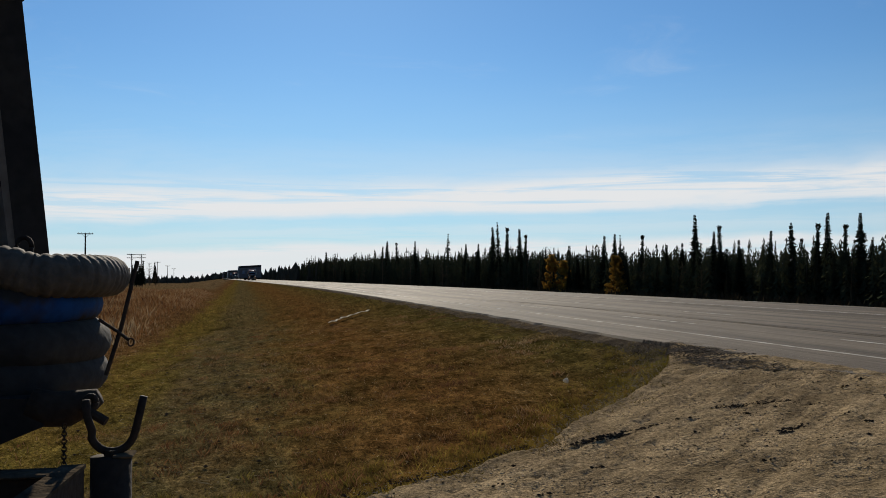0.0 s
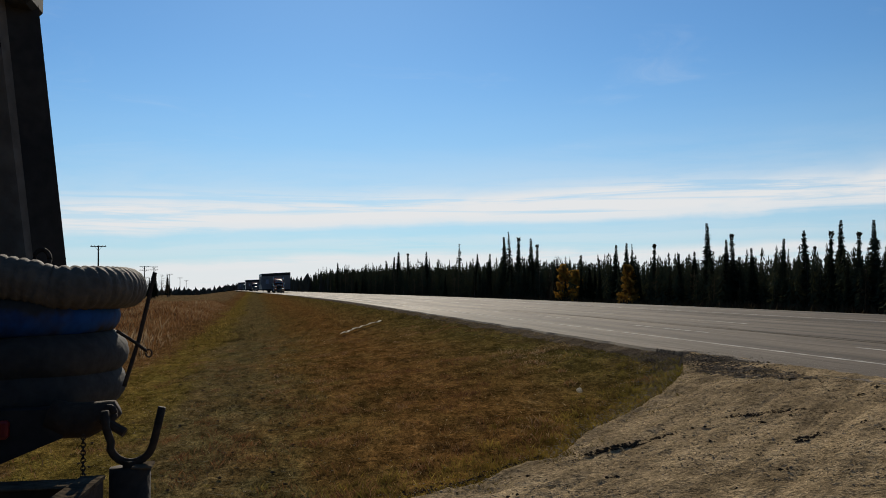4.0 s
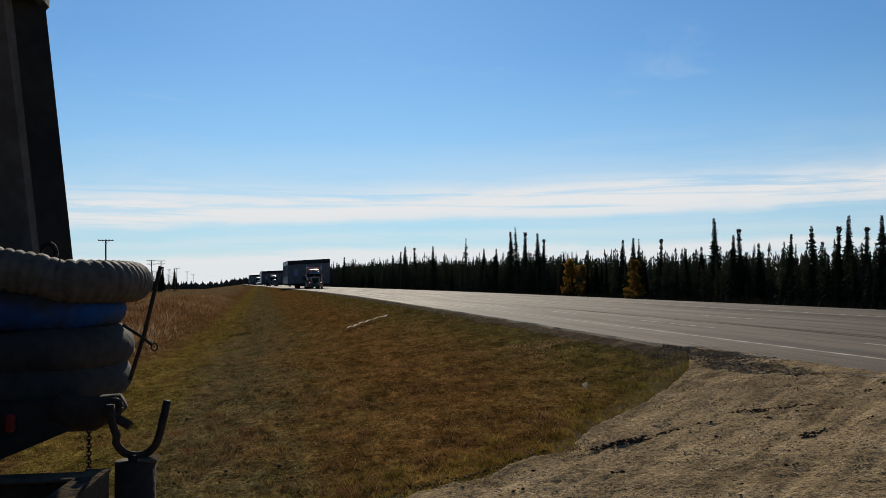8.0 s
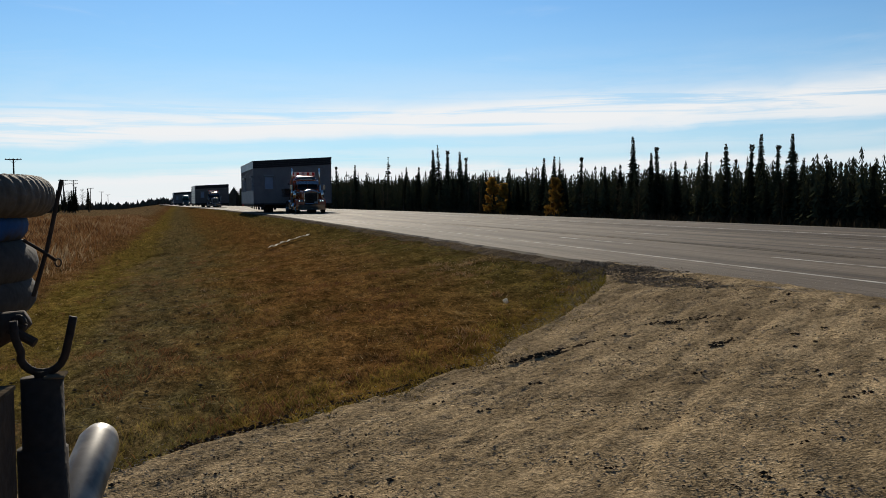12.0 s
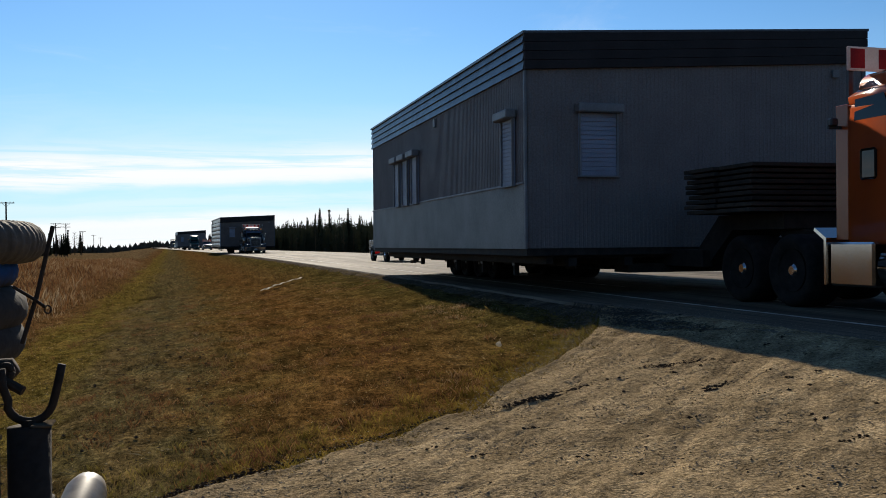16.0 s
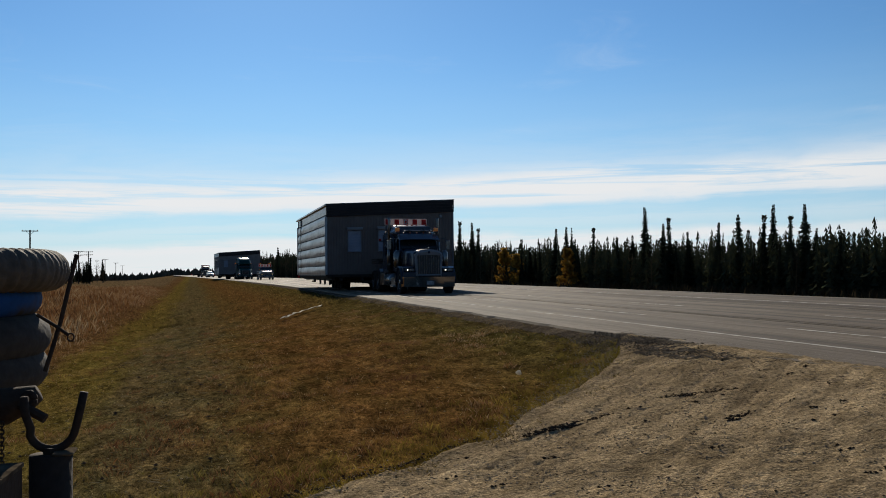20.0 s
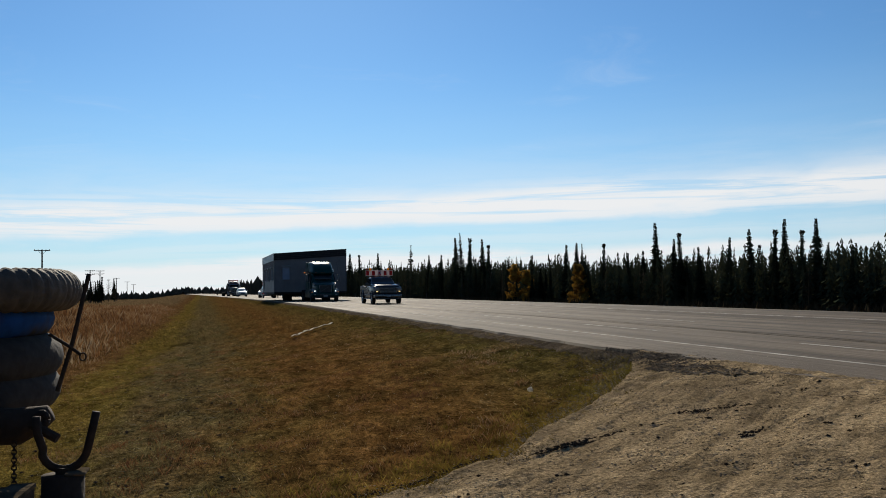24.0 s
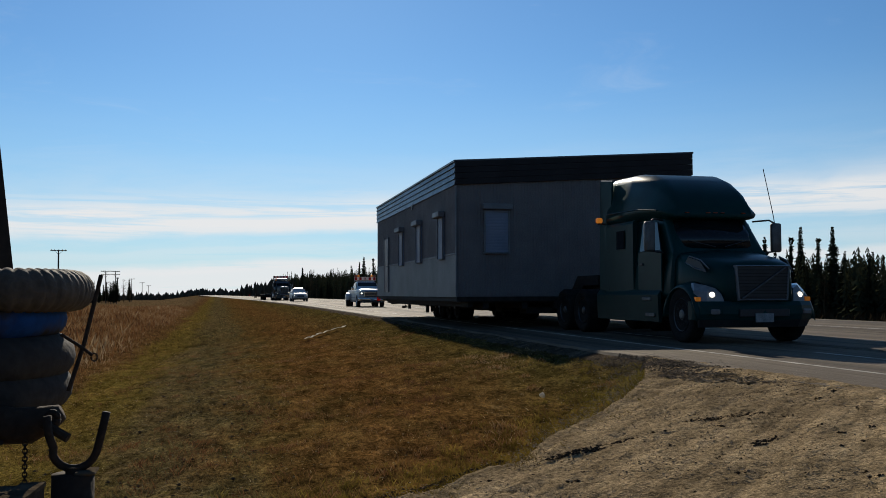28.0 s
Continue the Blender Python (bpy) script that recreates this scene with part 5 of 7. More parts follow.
        for z in (1.3, 2.1):
            part("stack_clamp", tubed([(s * 1.15, 2.355, z), (s * 1.15, 2.355, z + 0.04)], 0.114, 16), M["steel"], stack)
        # air cleaner at the cowl
        ac = part("air_cleaner", tubed([(s * 1.08, 0.86, 1.14), (s * 1.08, 0.86, 1.20), (s * 1.08, 0.86, 1.80), (s * 1.08, 0.86, 1.92)], 0.17, 18, [0.12, 0.165, 0.165, 0.08]), chrome, r, "round polished air cleaner", True)
        if not dark:
            for k in range(3):
                part("side_marker", boxed(s * 1.25 - 0.012, s * 1.25 + 0.012, 0.82, 0.90, 1.30 + 0.17 * k, 1.37 + 0.17 * k, 0.008), M["redlens"], ac, "small red marker lamp")
            hm = part("hood_mirror", disc_y(s * 1.15, -0.12, 1.80, 0.105), M["black"], r, "round convex mirror on an arm")
            part("mirror_face", disc_y(s * 1.15, -0.10, 1.80, 0.094, 0.004), M["chrome"], hm)
            part("mirror_arm", tubed([(s * 0.66, 0.0, 1.62), (s * 0.9, -0.06, 1.73), (s * 1.15, -0.12, 1.80)], 0.012, 6), M["black"], hm)
            part("intake_snorkel", tubed([(s * 0.80, 0.62, 1.68), (s * 1.02, 0.74, 1.72)], 0.06, 12), chrome, r, "", True)
    # bumper: a deep plate, folded back at its ends
    secs = []
    for x, y in ((-1.19, -0.62), (-1.13, -0.78), (-0.6, -0.90), (0.0, -0.93), (0.6, -0.90), (1.13, -0.78), (1.19, -0.62)):
        secs.append([(x, y + 0.035, 0.30), (x, y + 0.012, 0.48), (x, y - 0.02, 0.735), (x, y + 0.06, 0.745), (x, y + 0.08, 0.30)])
    bp = part("bumper", loft(secs), M["chrome"], r, "deep polished chrome bumper")
    part("tow_opening", boxed(-0.06, 0.10, -0.965, -0.90, 0.34, 0.42, 0.01), M["black"], bp)
    if dark:
        part("number_plate", boxed(-0.16, 0.16, -0.975, -0.955, 0.40, 0.56), M["plate"], r, "blank number plate")
    else:
        part("number_plate", boxed(0.24, 0.50, -0.745, -0.73, 0.84, 0.97), M["plate"], r, "blank number plate")
    # hood, peaked grille surround and grille
    part("hood", bonnet([(-0.62, 0.80, 0.60, 1.70, 0.48, 1.83, 1.91), (-0.2, 0.85, 0.645, 1.74, 0.52, 1.87, 1.945), (0.5, 0.9, 0.745, 1.80, 0.60, 1.93, 1.99), (1.22, 0.95, 0.86, 1.85, 0.70, 1.985, 2.03)]), paint, r, "", True)
    outer = [(-0.58, 0.76), (0.58, 0.76), (0.615, 1.70), (0.49, 1.85), (0.24, 1.91), (0, 1.935), (-0.24, 1.91), (-0.49, 1.85), (-0.615, 1.70)]
    inner = [(-0.49, 0.84), (0.49, 0.84), (0.52, 1.62), (0.48, 1.66), (0.24, 1.68), (0, 1.685), (-0.24, 1.68), (-0.48, 1.66), (-0.52, 1.62)]
    g = part("grille_surround", frame_plate(outer, inner, -0.735, -0.60), chrome if not dark else M["trim"], r, "tall peaked chrome grille surround")
    part("grille_core", plate(inner, -0.66, -0.64), M["black"], g)
    if dark:
        for i in range(9):
            x = -0.42 + 0.105 * i
            part("grille_bar", boxed(x - 0.009, x + 0.009, -0.712, -0.68, 0.845, 1.66, 0.004), chrome, g)
    else:
        for i in range(17):
            z = 0.862 + 0.0465 * i
            part("grille_slat", prism([(-0.712, z), (-0.685, z + 0.022), (-0.675, z + 0.020), (-0.70, z - 0.004)], -0.505, 0.505), chrome, g)
    part("grille_badge", disc_y(0, -0.745, 1.80, 0.055, 0.015), M["redlens"] if not dark else M["navy"], g, "small plain badge")
    part("hood_ornament", tubed([(0, -0.62, 1.92), (0, -0.64, 1.97), (0, -0.58, 2.0)], 0.03, 8, [0.03, 0.045, 0.012]), chrome, r)
    # cab
    part("cab", shell([(1.18, 0.94, 0.9, 1.93, 0.09), (1.24, 0.96, 0.9, 1.99, 0.1, 0.9), (1.50, 0.97, 0.9, 2.60, 0.12, 0.86), (1.8, 0.98, 0.9, 2.70, 0.14, 0.88), (2.5, 0.98, 0.9, 2.72, 0.14, 0.9)]), paint, r, "", True)
    for s in (-1, 1):
        part("windshield", panel([(s * 0.02, 1.185, 2.0), (s * 0.86, 1.22, 2.0), (s * 0.80, 1.47, 2.52), (s * 0.02, 1.445, 2.54)], 0.03), M["glass"], r, "dark split windscreen")
        part("wiper", tubed([(s * 0.12, 1.17, 2.0), (s * 0.5, 1.24, 2.22)], 0.009, 5), M["black"], r)
        d = part("door", boxed(s * 0.965, s * 0.99, 1.36, 2.28, 0.98, 1.96, 0.012), paint, r)
        part("door_window", panel([(s * 0.985, 1.46, 1.95), (s * 0.985, 2.2, 1.95), (s * 0.925, 2.2, 2.46), (s * 0.925, 1.60, 2.46)], 0.03), M["glass"], d)
        part("door_handle", boxed(s * 0.99, s * 1.02, 2.06, 2.22, 1.62, 1.67, 0.008), chrome, d)
        part("grab_rail", tubed([(s * 1.06, 2.44, 1.1), (s * 1.06, 2.44, 2.2)], 0.016, 8), chrome, r)
        # west-coast mirror on its tubular frame
        m = part("mirror", boxed(s * 1.36 - 0.09, s * 1.36 + 0.09, 1.24, 1.31, 1.95, 2.38, 0.025, None, 2), chrome, r, "upright mirror on a tubular frame")
        bm = bmesh.new()
        tube(bm, [(s * 0.92, 1.50, 2.46), (s * 1.30, 1.30, 2.46), (s * 1.36, 1.28, 2.43), (s * 1.36, 1.28, 1.90), (s * 1.30, 1.30, 1.87), (s * 0.98, 1.42, 1.87)], 0.011, 6)
        tube(bm, [(s * 0.96, 1.44, 2.12), (s * 1.36, 1.28, 2.44)], 0.008, 6)
        part("mirror_frame", bm, chrome, m)
    # the visor is a narrow brow over the split screen
    bm = loft([[(-0.93, 1.06, 2.40), (-0.94, 1.08, 2.385), (-0.90, 1.50, 2.63), (-0.90, 1.50, 2.65)],
               [(-0.45, 1.02, 2.42), (-0.45, 1.04, 2.405), (-0.45, 1.50, 2.66), (-0.45, 1.50, 2.68)],
               [(0.45, 1.02, 2.42), (0.45, 1.04, 2.405), (0.45, 1.50, 2.66), (0.45, 1.50, 2.68)],
               [(0.93, 1.06, 2.40), (0.94, 1.08, 2.385), (0.90, 1.50, 2.63), (0.90, 1.50, 2.65)]])
    part("sun_visor", bm, paint if dark else M["chrome_dim"], r, "deep painted sun visor" if dark else "deep polished sun visor")
    for i in range(5):
        x = -0.62 + 0.31 * i
        part("marker_lamp", tubed([(x, 1.56, 2.715), (x, 1.66, 2.75), (x, 1.76, 2.725)], 0.03, 8, [0.016, 0.026, 0.010]), M["marker"], r, "small amber-red roof marker", True)
    for x in (-0.34, 0.30):
        part("horn", tubed([(x, 2.1, 2.83), (x, 1.80, 2.83), (x, 1.66, 2.83), (x, 1.62, 2.83)], 0.04, 12, [0.022, 0.028, 0.055, 0.075]), chrome, r, "", True)
    part("roof_light_bar", boxed(-0.52, 0.62, 1.86, 2.0, 2.80, 2.87, 0.03, None, 2), M["chrome_dim"], r, "low clear warning light bar")
    # sleeper: flat sides and a raised, rounded roof with a dark front window
    part("sleeper", shell([(2.42, 1.04, 0.88, 2.70, 0.08), (2.5, 1.09, 0.88, 2.74, 0.09), (3.98, 1.10, 0.88, 2.76, 0.09)]), paint, r, "", True)
    part("sleeper_roof", shell([(1.86, 0.74, 2.62, 2.74, 0.05), (2.06, 0.90, 2.60, 2.88, 0.12, 0.80), (2.4, 1.03, 2.60, 3.04, 0.2, 0.86), (2.85, 1.08, 2.6, 3.14, 0.24, 0.90), (3.4, 1.10, 2.6, 3.17, 0.24, 0.92), (3.98, 1.10, 2.6, 3.15, 0.22, 0.93)], 4), paint, r, "raised rounded sleeper roof", True)
    part("roof_window", panel([(-0.74, 2.04, 2.865), (0.74, 2.04, 2.865), (0.78, 2.42, 3.06), (-0.78, 2.42, 3.06)], 0.03), M["glass_dull"], r, "dark roof window")
    for s in (-1, 1):
        part("sleeper_window", boxed(s * 1.092, s * 1.112, 3.46, 3.74, 1.72, 2.12, 0.03), M["glass"], r)
        part("upper_window", panel([(s * 1.09, 3.22, 2.50), (s * 1.09, 3.86, 2.50), (s * 1.075, 3.86, 2.80), (s * 1.075, 3.34, 2.80)], 0.03), M["glass"], r)
        part("rear_extender", boxed(s * 1.085, s * 1.105, 3.98, 4.22, 0.95, 2.74, 0.006), paint, r)
        lb = part("lamp_bracket", boxed(s * 1.10, s * 1.30, 4.10, 4.14, 2.42, 2.46), M["black"], r)
        part("side_lamp", boxed(s * 1.26 - 0.06, s * 1.26 + 0.06, 4.03, 4.13, 2.45, 2.56, 0.02), M["black"] if not dark else M["redlens"], lb)
        part("work_lamp", boxed(s * 0.86 - 0.1, s * 0.86 + 0.1, 1.98, 2.08, 2.80, 2.88, 0.02), M["black"], r)
        if dark:
            be = part("corner_beacon", boxed(s * 0.90 - 0.09, s * 0.90 + 0.09, 1.60, 1.76, 2.80, 2.97, 0.03, None, 2), M["amber_pale"], r, "square amber beacon on the cab corner")
            part("beacon_base", boxed(s * 0.90 - 0.10, s * 0.90 + 0.10, 1.60, 1.78, 2.74, 2.80, 0.01), M["black"], be)
    for x in (-0.72, -0.18, 0.04, 0.26, 0.72):
        part("beacon", lathe_z(x, 2.86, 3.13, 0.05, 0.055), M["marker"], r, "low lamp on the sleeper roof", True)
    stripe_sign(r, 4.05, 3.20, 3.52, 2.06, False)
    for x in (-0.95, 0.95):
        part("sign_post", boxed(x - 0.03, x + 0.03, 4.11, 4.16, 2.7, 3.44), M["black"], r)
    part("antenna", tubed([(1.30, 1.30, 2.2), (1.28, 1.34, 2.5), (1.16, 1.42, 3.45)], 0.007, 5), M["black"], r)
    # deck plate, air lines and fifth wheel behind the sleeper
    part("deck_plate", boxed(-0.6, 0.6, 4.05, 5.0, 1.0, 1.03), M["steel"], r)
    for x, c in ((-0.16, "redlens"), (0.0, "black"), (0.16, "black")):
        part("air_line", tubed([(x, 4.0, 1.7), (x, 4.25, 1.45), (x, 4.7, 1.35), (x, 5.2, 1.5)], 0.016, 6), M[c], r, "", True)
    part("fifth_wheel", boxed(-0.45, 0.45, 5.4, 6.4, 1.0, 1.12, 0.03), M["frame"], r)
    return r


def aero_tractor(name, paint, label):
    """A sloping-nosed highway tractor with a high-roofed sleeper; its front axle stands at y = 0."""
    r = root(name, None, label, "truck", "convoy trucks")
    bm = bmesh.new()
    for s in (-1, 1):
        box(bm, s * 0.43 - 0.05, s * 0.43 + 0.05, -0.7, 7.2, 0.72, 1.0)
    for y in (0.0, 5.1, 6.4):
        tube(bm, [(-1.0, y, 0.52), (1.0, y, 0.52)], 0.09, 8)
    part("chassis", bm, M["frame"], r)
    part("engine_block", boxed(-0.5, 0.5, -0.6, 0.9, 0.42, 1.1, 0.03), M["frame"], r)
    for s in (-1, 1):
        wheel(r, s * 1.04, 0.0, 0.52, 0.30, M["steel"])
        for y in (5.1, 6.4):
            wheel(r, s * 0.93, y, 0.52, 0.58, M["steel"], True)
        # the arch swells out of the hood and runs forward into the lamp
        secs = []
        for k in range(11):
            a = radians(2 + 172 * k / 10)
            y, z = -math.cos(a) * 0.70, 0.46 + math.sin(a) * 0.66
            y2, z2 = -math.cos(a) * 0.60, 0.46 + math.sin(a) * 0.57
            secs.append([(s * 0.72, y, z + 0.06), (s * 1.0, y, z + 0.03), (s * 1.17, y, z - 0.02), (s * 1.22, y, z - 0.08), (s * 1.20, y2, z2), (s * 0.74, y2, z2)])
        part("fender", loft(secs), paint, r, "", True)
        h = part("headlamp_housing", loft([[(s * 0.70, -0.80, 0.76), (s * 1.0, -0.70, 0.77), (s * 1.17, -0.50, 0.80), (s * 1.16, -0.38, 0.82), (s * 0.72, -0.5, 0.8)],
                                           [(s * 0.74, -0.74, 0.92), (s * 0.98, -0.66, 0.95), (s * 1.14, -0.46, 0.98), (s * 1.13, -0.34, 0.99), (s * 0.76, -0.46, 0.96)],
                                           [(s * 0.80, -0.64, 1.02), (s * 0.96, -0.54, 1.08), (s * 1.08, -0.34, 1.12), (s * 1.08, -0.25, 1.12), (s * 0.82, -0.36, 1.08)]]), M["lens_off"], r, "swept-back clear headlamp")
        part("headlamp", disc_y(s * 0.90, -0.70, 0.90, 0.055), M["lens"], h, "lit headlamp")
        part("turn_lamp", boxed(s * 1.13 - 0.05, s * 1.13 + 0.05, -0.62, -0.50, 0.78, 0.86, 0.01), M["amber"], h)
        part("fog_lamp", boxed(s * 0.93 - 0.09, s * 0.93 + 0.09, -0.90, -0.84, 0.54, 0.64, 0.02), M["lens_off"], r)
        fa = part("side_fairing", loft([[(s * 1.10, 0.95, 0.34), (s * 1.17, 0.95, 0.36), (s * 1.19, 0.95, 0.9), (s * 1.12, 0.95, 1.0)],
                                        [(s * 1.10, 4.15, 0.34), (s * 1.17, 4.15, 0.36), (s * 1.19, 4.15, 0.9), (s * 1.12, 4.15, 1.0)]]), paint, r)
        for y, z in ((1.1, 0.46), (1.25, 0.78)):
            part("step", boxed(s * 1.17, s * 1.205, y, y + 0.42, z, z + 0.07, 0.01), M["steel"], fa)
        part("roof_extender", loft([[(s * 1.10, 3.5, 1.0), (s * 1.15, 3.5, 1.0), (s * 1.17, 4.0, 1.0), (s * 1.13, 4.0, 1.0)],
                                    [(s * 1.02, 3.5, 3.50), (s * 1.06, 3.5, 3.48), (s * 1.13, 4.0, 3.54), (s * 1.09, 4.0, 3.56)]]), paint, r, "tall side extender behind the sleeper")
        be = part("beacon_bracket", boxed(s * 1.10, s * 1.30, 3.75, 3.8, 2.50, 2.54), M["black"], r)
        part("beacon", boxed(s * 1.27 - 0.07, s * 1.27 + 0.07, 3.7, 3.82, 2.54, 2.66, 0.025), M["amber_lit"], be, "amber side lamp on a bracket")
    secs = []
    for x, y in ((-1.20, -0.46), (-1.14, -0.68), (-0.8, -0.88), (0.0, -0.96), (0.8, -0.88), (1.14, -0.68), (1.20, -0.46)):
        secs.append([(x, y, 0.44), (x, y - 0.03, 0.55), (x, y - 0.02, 0.70), (x, y + 0.04, 0.78), (x, y + 0.12, 0.78), (x, y + 0.12, 0.44)])
    bp = part("bumper", loft(secs), paint, r, "painted bumper with a grey lower lip")
    part("bumper_lip", loft([[(x * 0.97, y + 0.06, 0.30), (x, y - 0.01, 0.44), (x, y + 0.08, 0.44), (x * 0.97, y + 0.12, 0.30)] for x, y in ((-1.14, -0.64), (-0.8, -0.86), (0, -0.94), (0.8, -0.86), (1.14, -0.64))]), M["black"], bp)
    part("bumper_intake", boxed(-0.5, 0.5, -0.985, -0.93, 0.50, 0.64, 0.01), M["black"], bp)
    part("number_plate", boxed(-0.2, 0.16, -1.005, -0.985, 0.40, 0.56), M["plate"], r, "blank number plate")
    part("hood", bonnet([(-0.88, 0.78, 0.60, 1.28, 0.46, 1.42, 1.46), (-0.72, 0.78, 0.72, 1.34, 0.56, 1.50, 1.55), (-0.3, 0.80, 0.86, 1.42, 0.66, 1.60, 1.65), (0.3, 0.80, 0.97, 1.52, 0.76, 1.69, 1.74), (0.95, 0.82, 1.05, 1.62, 0.88, 1.79, 1.84)]), paint, r, "", True)
    outer, inner = [(-0.50, 0.79), (0.50, 0.79), (0.55, 1.44), (-0.55, 1.44)], [(-0.47, 0.82), (0.47, 0.82), (0.515, 1.41), (-0.515, 1.41)]
    g = part("grille_frame", frame_plate(outer, inner, -0.965, -0.84), M["trim"], r, "bright grille frame")
    part("grille_core", plate(inner, -0.93, -0.90), M["black"], g)
    for k in range(9):
        z = 0.85 + 0.062 * k
        part("grille_rib", boxed(-0.49 - 0.004 * k, 0.49 + 0.004 * k, -0.945, -0.93, z, z + 0.012), M["frame"], g)
    part("grille_slash", tubed([(-0.44, -0.962, 0.83), (0.45, -0.955, 1.40)], 0.017, 8), M["steel"], g, "diagonal bright bar")
    before = set(r.children)
    part("cab", shell([(0.86, 1.04, 0.82, 1.74, 0.10), (0.95, 1.08, 0.82, 1.84, 0.12, 1.0), (1.42, 1.10, 0.82, 2.48, 0.14, 0.92), (1.7, 1.11, 0.82, 2.6, 0.14, 0.96), (2.6, 1.12, 0.82, 2.62, 0.14, 1.0)]), paint, r, "", True)
    secs = []
    for z, y, w in ((1.83, 0.92, 0.98), (2.15, 1.10, 0.93), (2.49, 1.34, 0.86)):
        secs.append([(-w, y + 0.13, z), (-w * 0.75, y + 0.03, z), (0, y - 0.02, z), (w * 0.75, y + 0.03, z), (w, y + 0.13, z), (w, y + 0.18, z), (0, y + 0.06, z), (-w, y + 0.18, z)])
    part("windshield", loft(secs), M["glass"], r, "wide curved dark windscreen", True)
    for s in (-1, 1):
        part("wiper", tubed([(s * 0.1, 0.88, 1.85), (s * 0.62, 0.98, 1.98)], 0.01, 5), M["black"], r)
    part("sleeper_roof", shell([(1.06, 0.82, 2.46, 2.54, 0.03), (1.14, 0.95, 2.44, 2.74, 0.10, 0.82), (1.4, 1.02, 2.42, 3.02, 0.2, 0.86), (1.8, 1.08, 2.40, 3.28, 0.28, 0.90), (2.3, 1.12, 2.40, 3.45, 0.30, 0.94), (2.9, 1.14, 2.4, 3.53, 0.28, 0.97), (3.95, 1.15, 2.4, 3.54, 0.22, 1.0)], 5), paint, r, "high rounded sleeper roof", True)
    part("sleeper", shell([(2.55, 1.12, 0.82, 2.5, 0.08), (3.95, 1.15, 0.82, 2.5, 0.08)]), paint, r)
    for s in (-1, 1):
        d = part("door", boxed(s * 1.095, s * 1.125, 1.2, 2.3, 0.95, 1.80, 0.012), paint, r)
        part("door_window", panel([(s * 1.105, 1.24, 1.80), (s * 1.11, 2.2, 1.80), (s * 1.03, 2.2, 2.38), (s * 1.01, 1.56, 2.38)], 0.03), M["glass"], d)
        part("door_handle", boxed(s * 1.125, s * 1.15, 2.02, 2.18, 1.50, 1.56, 0.01), M["black"], d)
        part("sleeper_window", panel([(s * 1.15, 2.95, 1.9), (s * 1.15, 3.35, 1.9), (s * 1.145, 3.35, 2.3), (s * 1.145, 2.95, 2.3)], 0.02), M["glass"], r)
        part("hood_intake", tubed([(s * 0.86, -0.22, 1.38), (s * 0.90, 0.0, 1.55), (s * 0.96, 0.34, 1.64), (s * 1.0, 0.42, 1.52), (s * 0.97, 0.1, 1.40), (s * 0.90, -0.18, 1.33)], 0.014, 6), M["trim"], r, "bright trim round the side intake", True)
        part("intake_mesh", panel([(s * 0.895, -0.18, 1.34), (s * 1.0, 0.40, 1.50), (s * 0.985, 0.34, 1.62), (s * 0.915, 0.0, 1.53)], 0.02), M["black"], r)
        part("roof_crease", tubed([(s * 1.06, 1.5, 2.62), (s * 1.13, 2.3, 2.70), (s * 1.155, 3.9, 2.72)], 0.012, 6), paint, r)
        m = part("mirror", boxed(s * 1.40 - 0.11, s * 1.40 + 0.11, 1.08, 1.20, 1.76, 2.36, 0.045, None, 3), M["steel"], r, "tall door mirror on two arms", True)
        bm = bmesh.new()
        tube(bm, [(s * 1.0, 1.36, 2.40), (s * 1.28, 1.18, 2.42), (s * 1.40, 1.14, 2.34)], 0.018, 8)
        tube(bm, [(s * 1.08, 1.2, 1.74), (s * 1.40, 1.14, 1.78)], 0.018, 8)
        part("bracket", bm, M["black"], m)
    for x in (-0.62, -0.16, 0.0, 0.16, 0.62):
        part("marker_lamp", boxed(x - 0.045, x + 0.045, 1.03, 1.10, 2.535, 2.555, 0.008), M["marker"], r, "amber roof marker")
    part("antenna", tubed([(1.38, 1.14, 2.34), (1.36, 1.18, 2.6), (1.24, 1.3, 3.5)], 0.009, 5), M["black"], r)
    for ob in set(r.children) - before:
        ob.location.y -= 0.3
    part("fifth_wheel", boxed(-0.45, 0.45, 5.3, 6.3, 1.0, 1.12, 0.03), M["frame"], r)
    return r


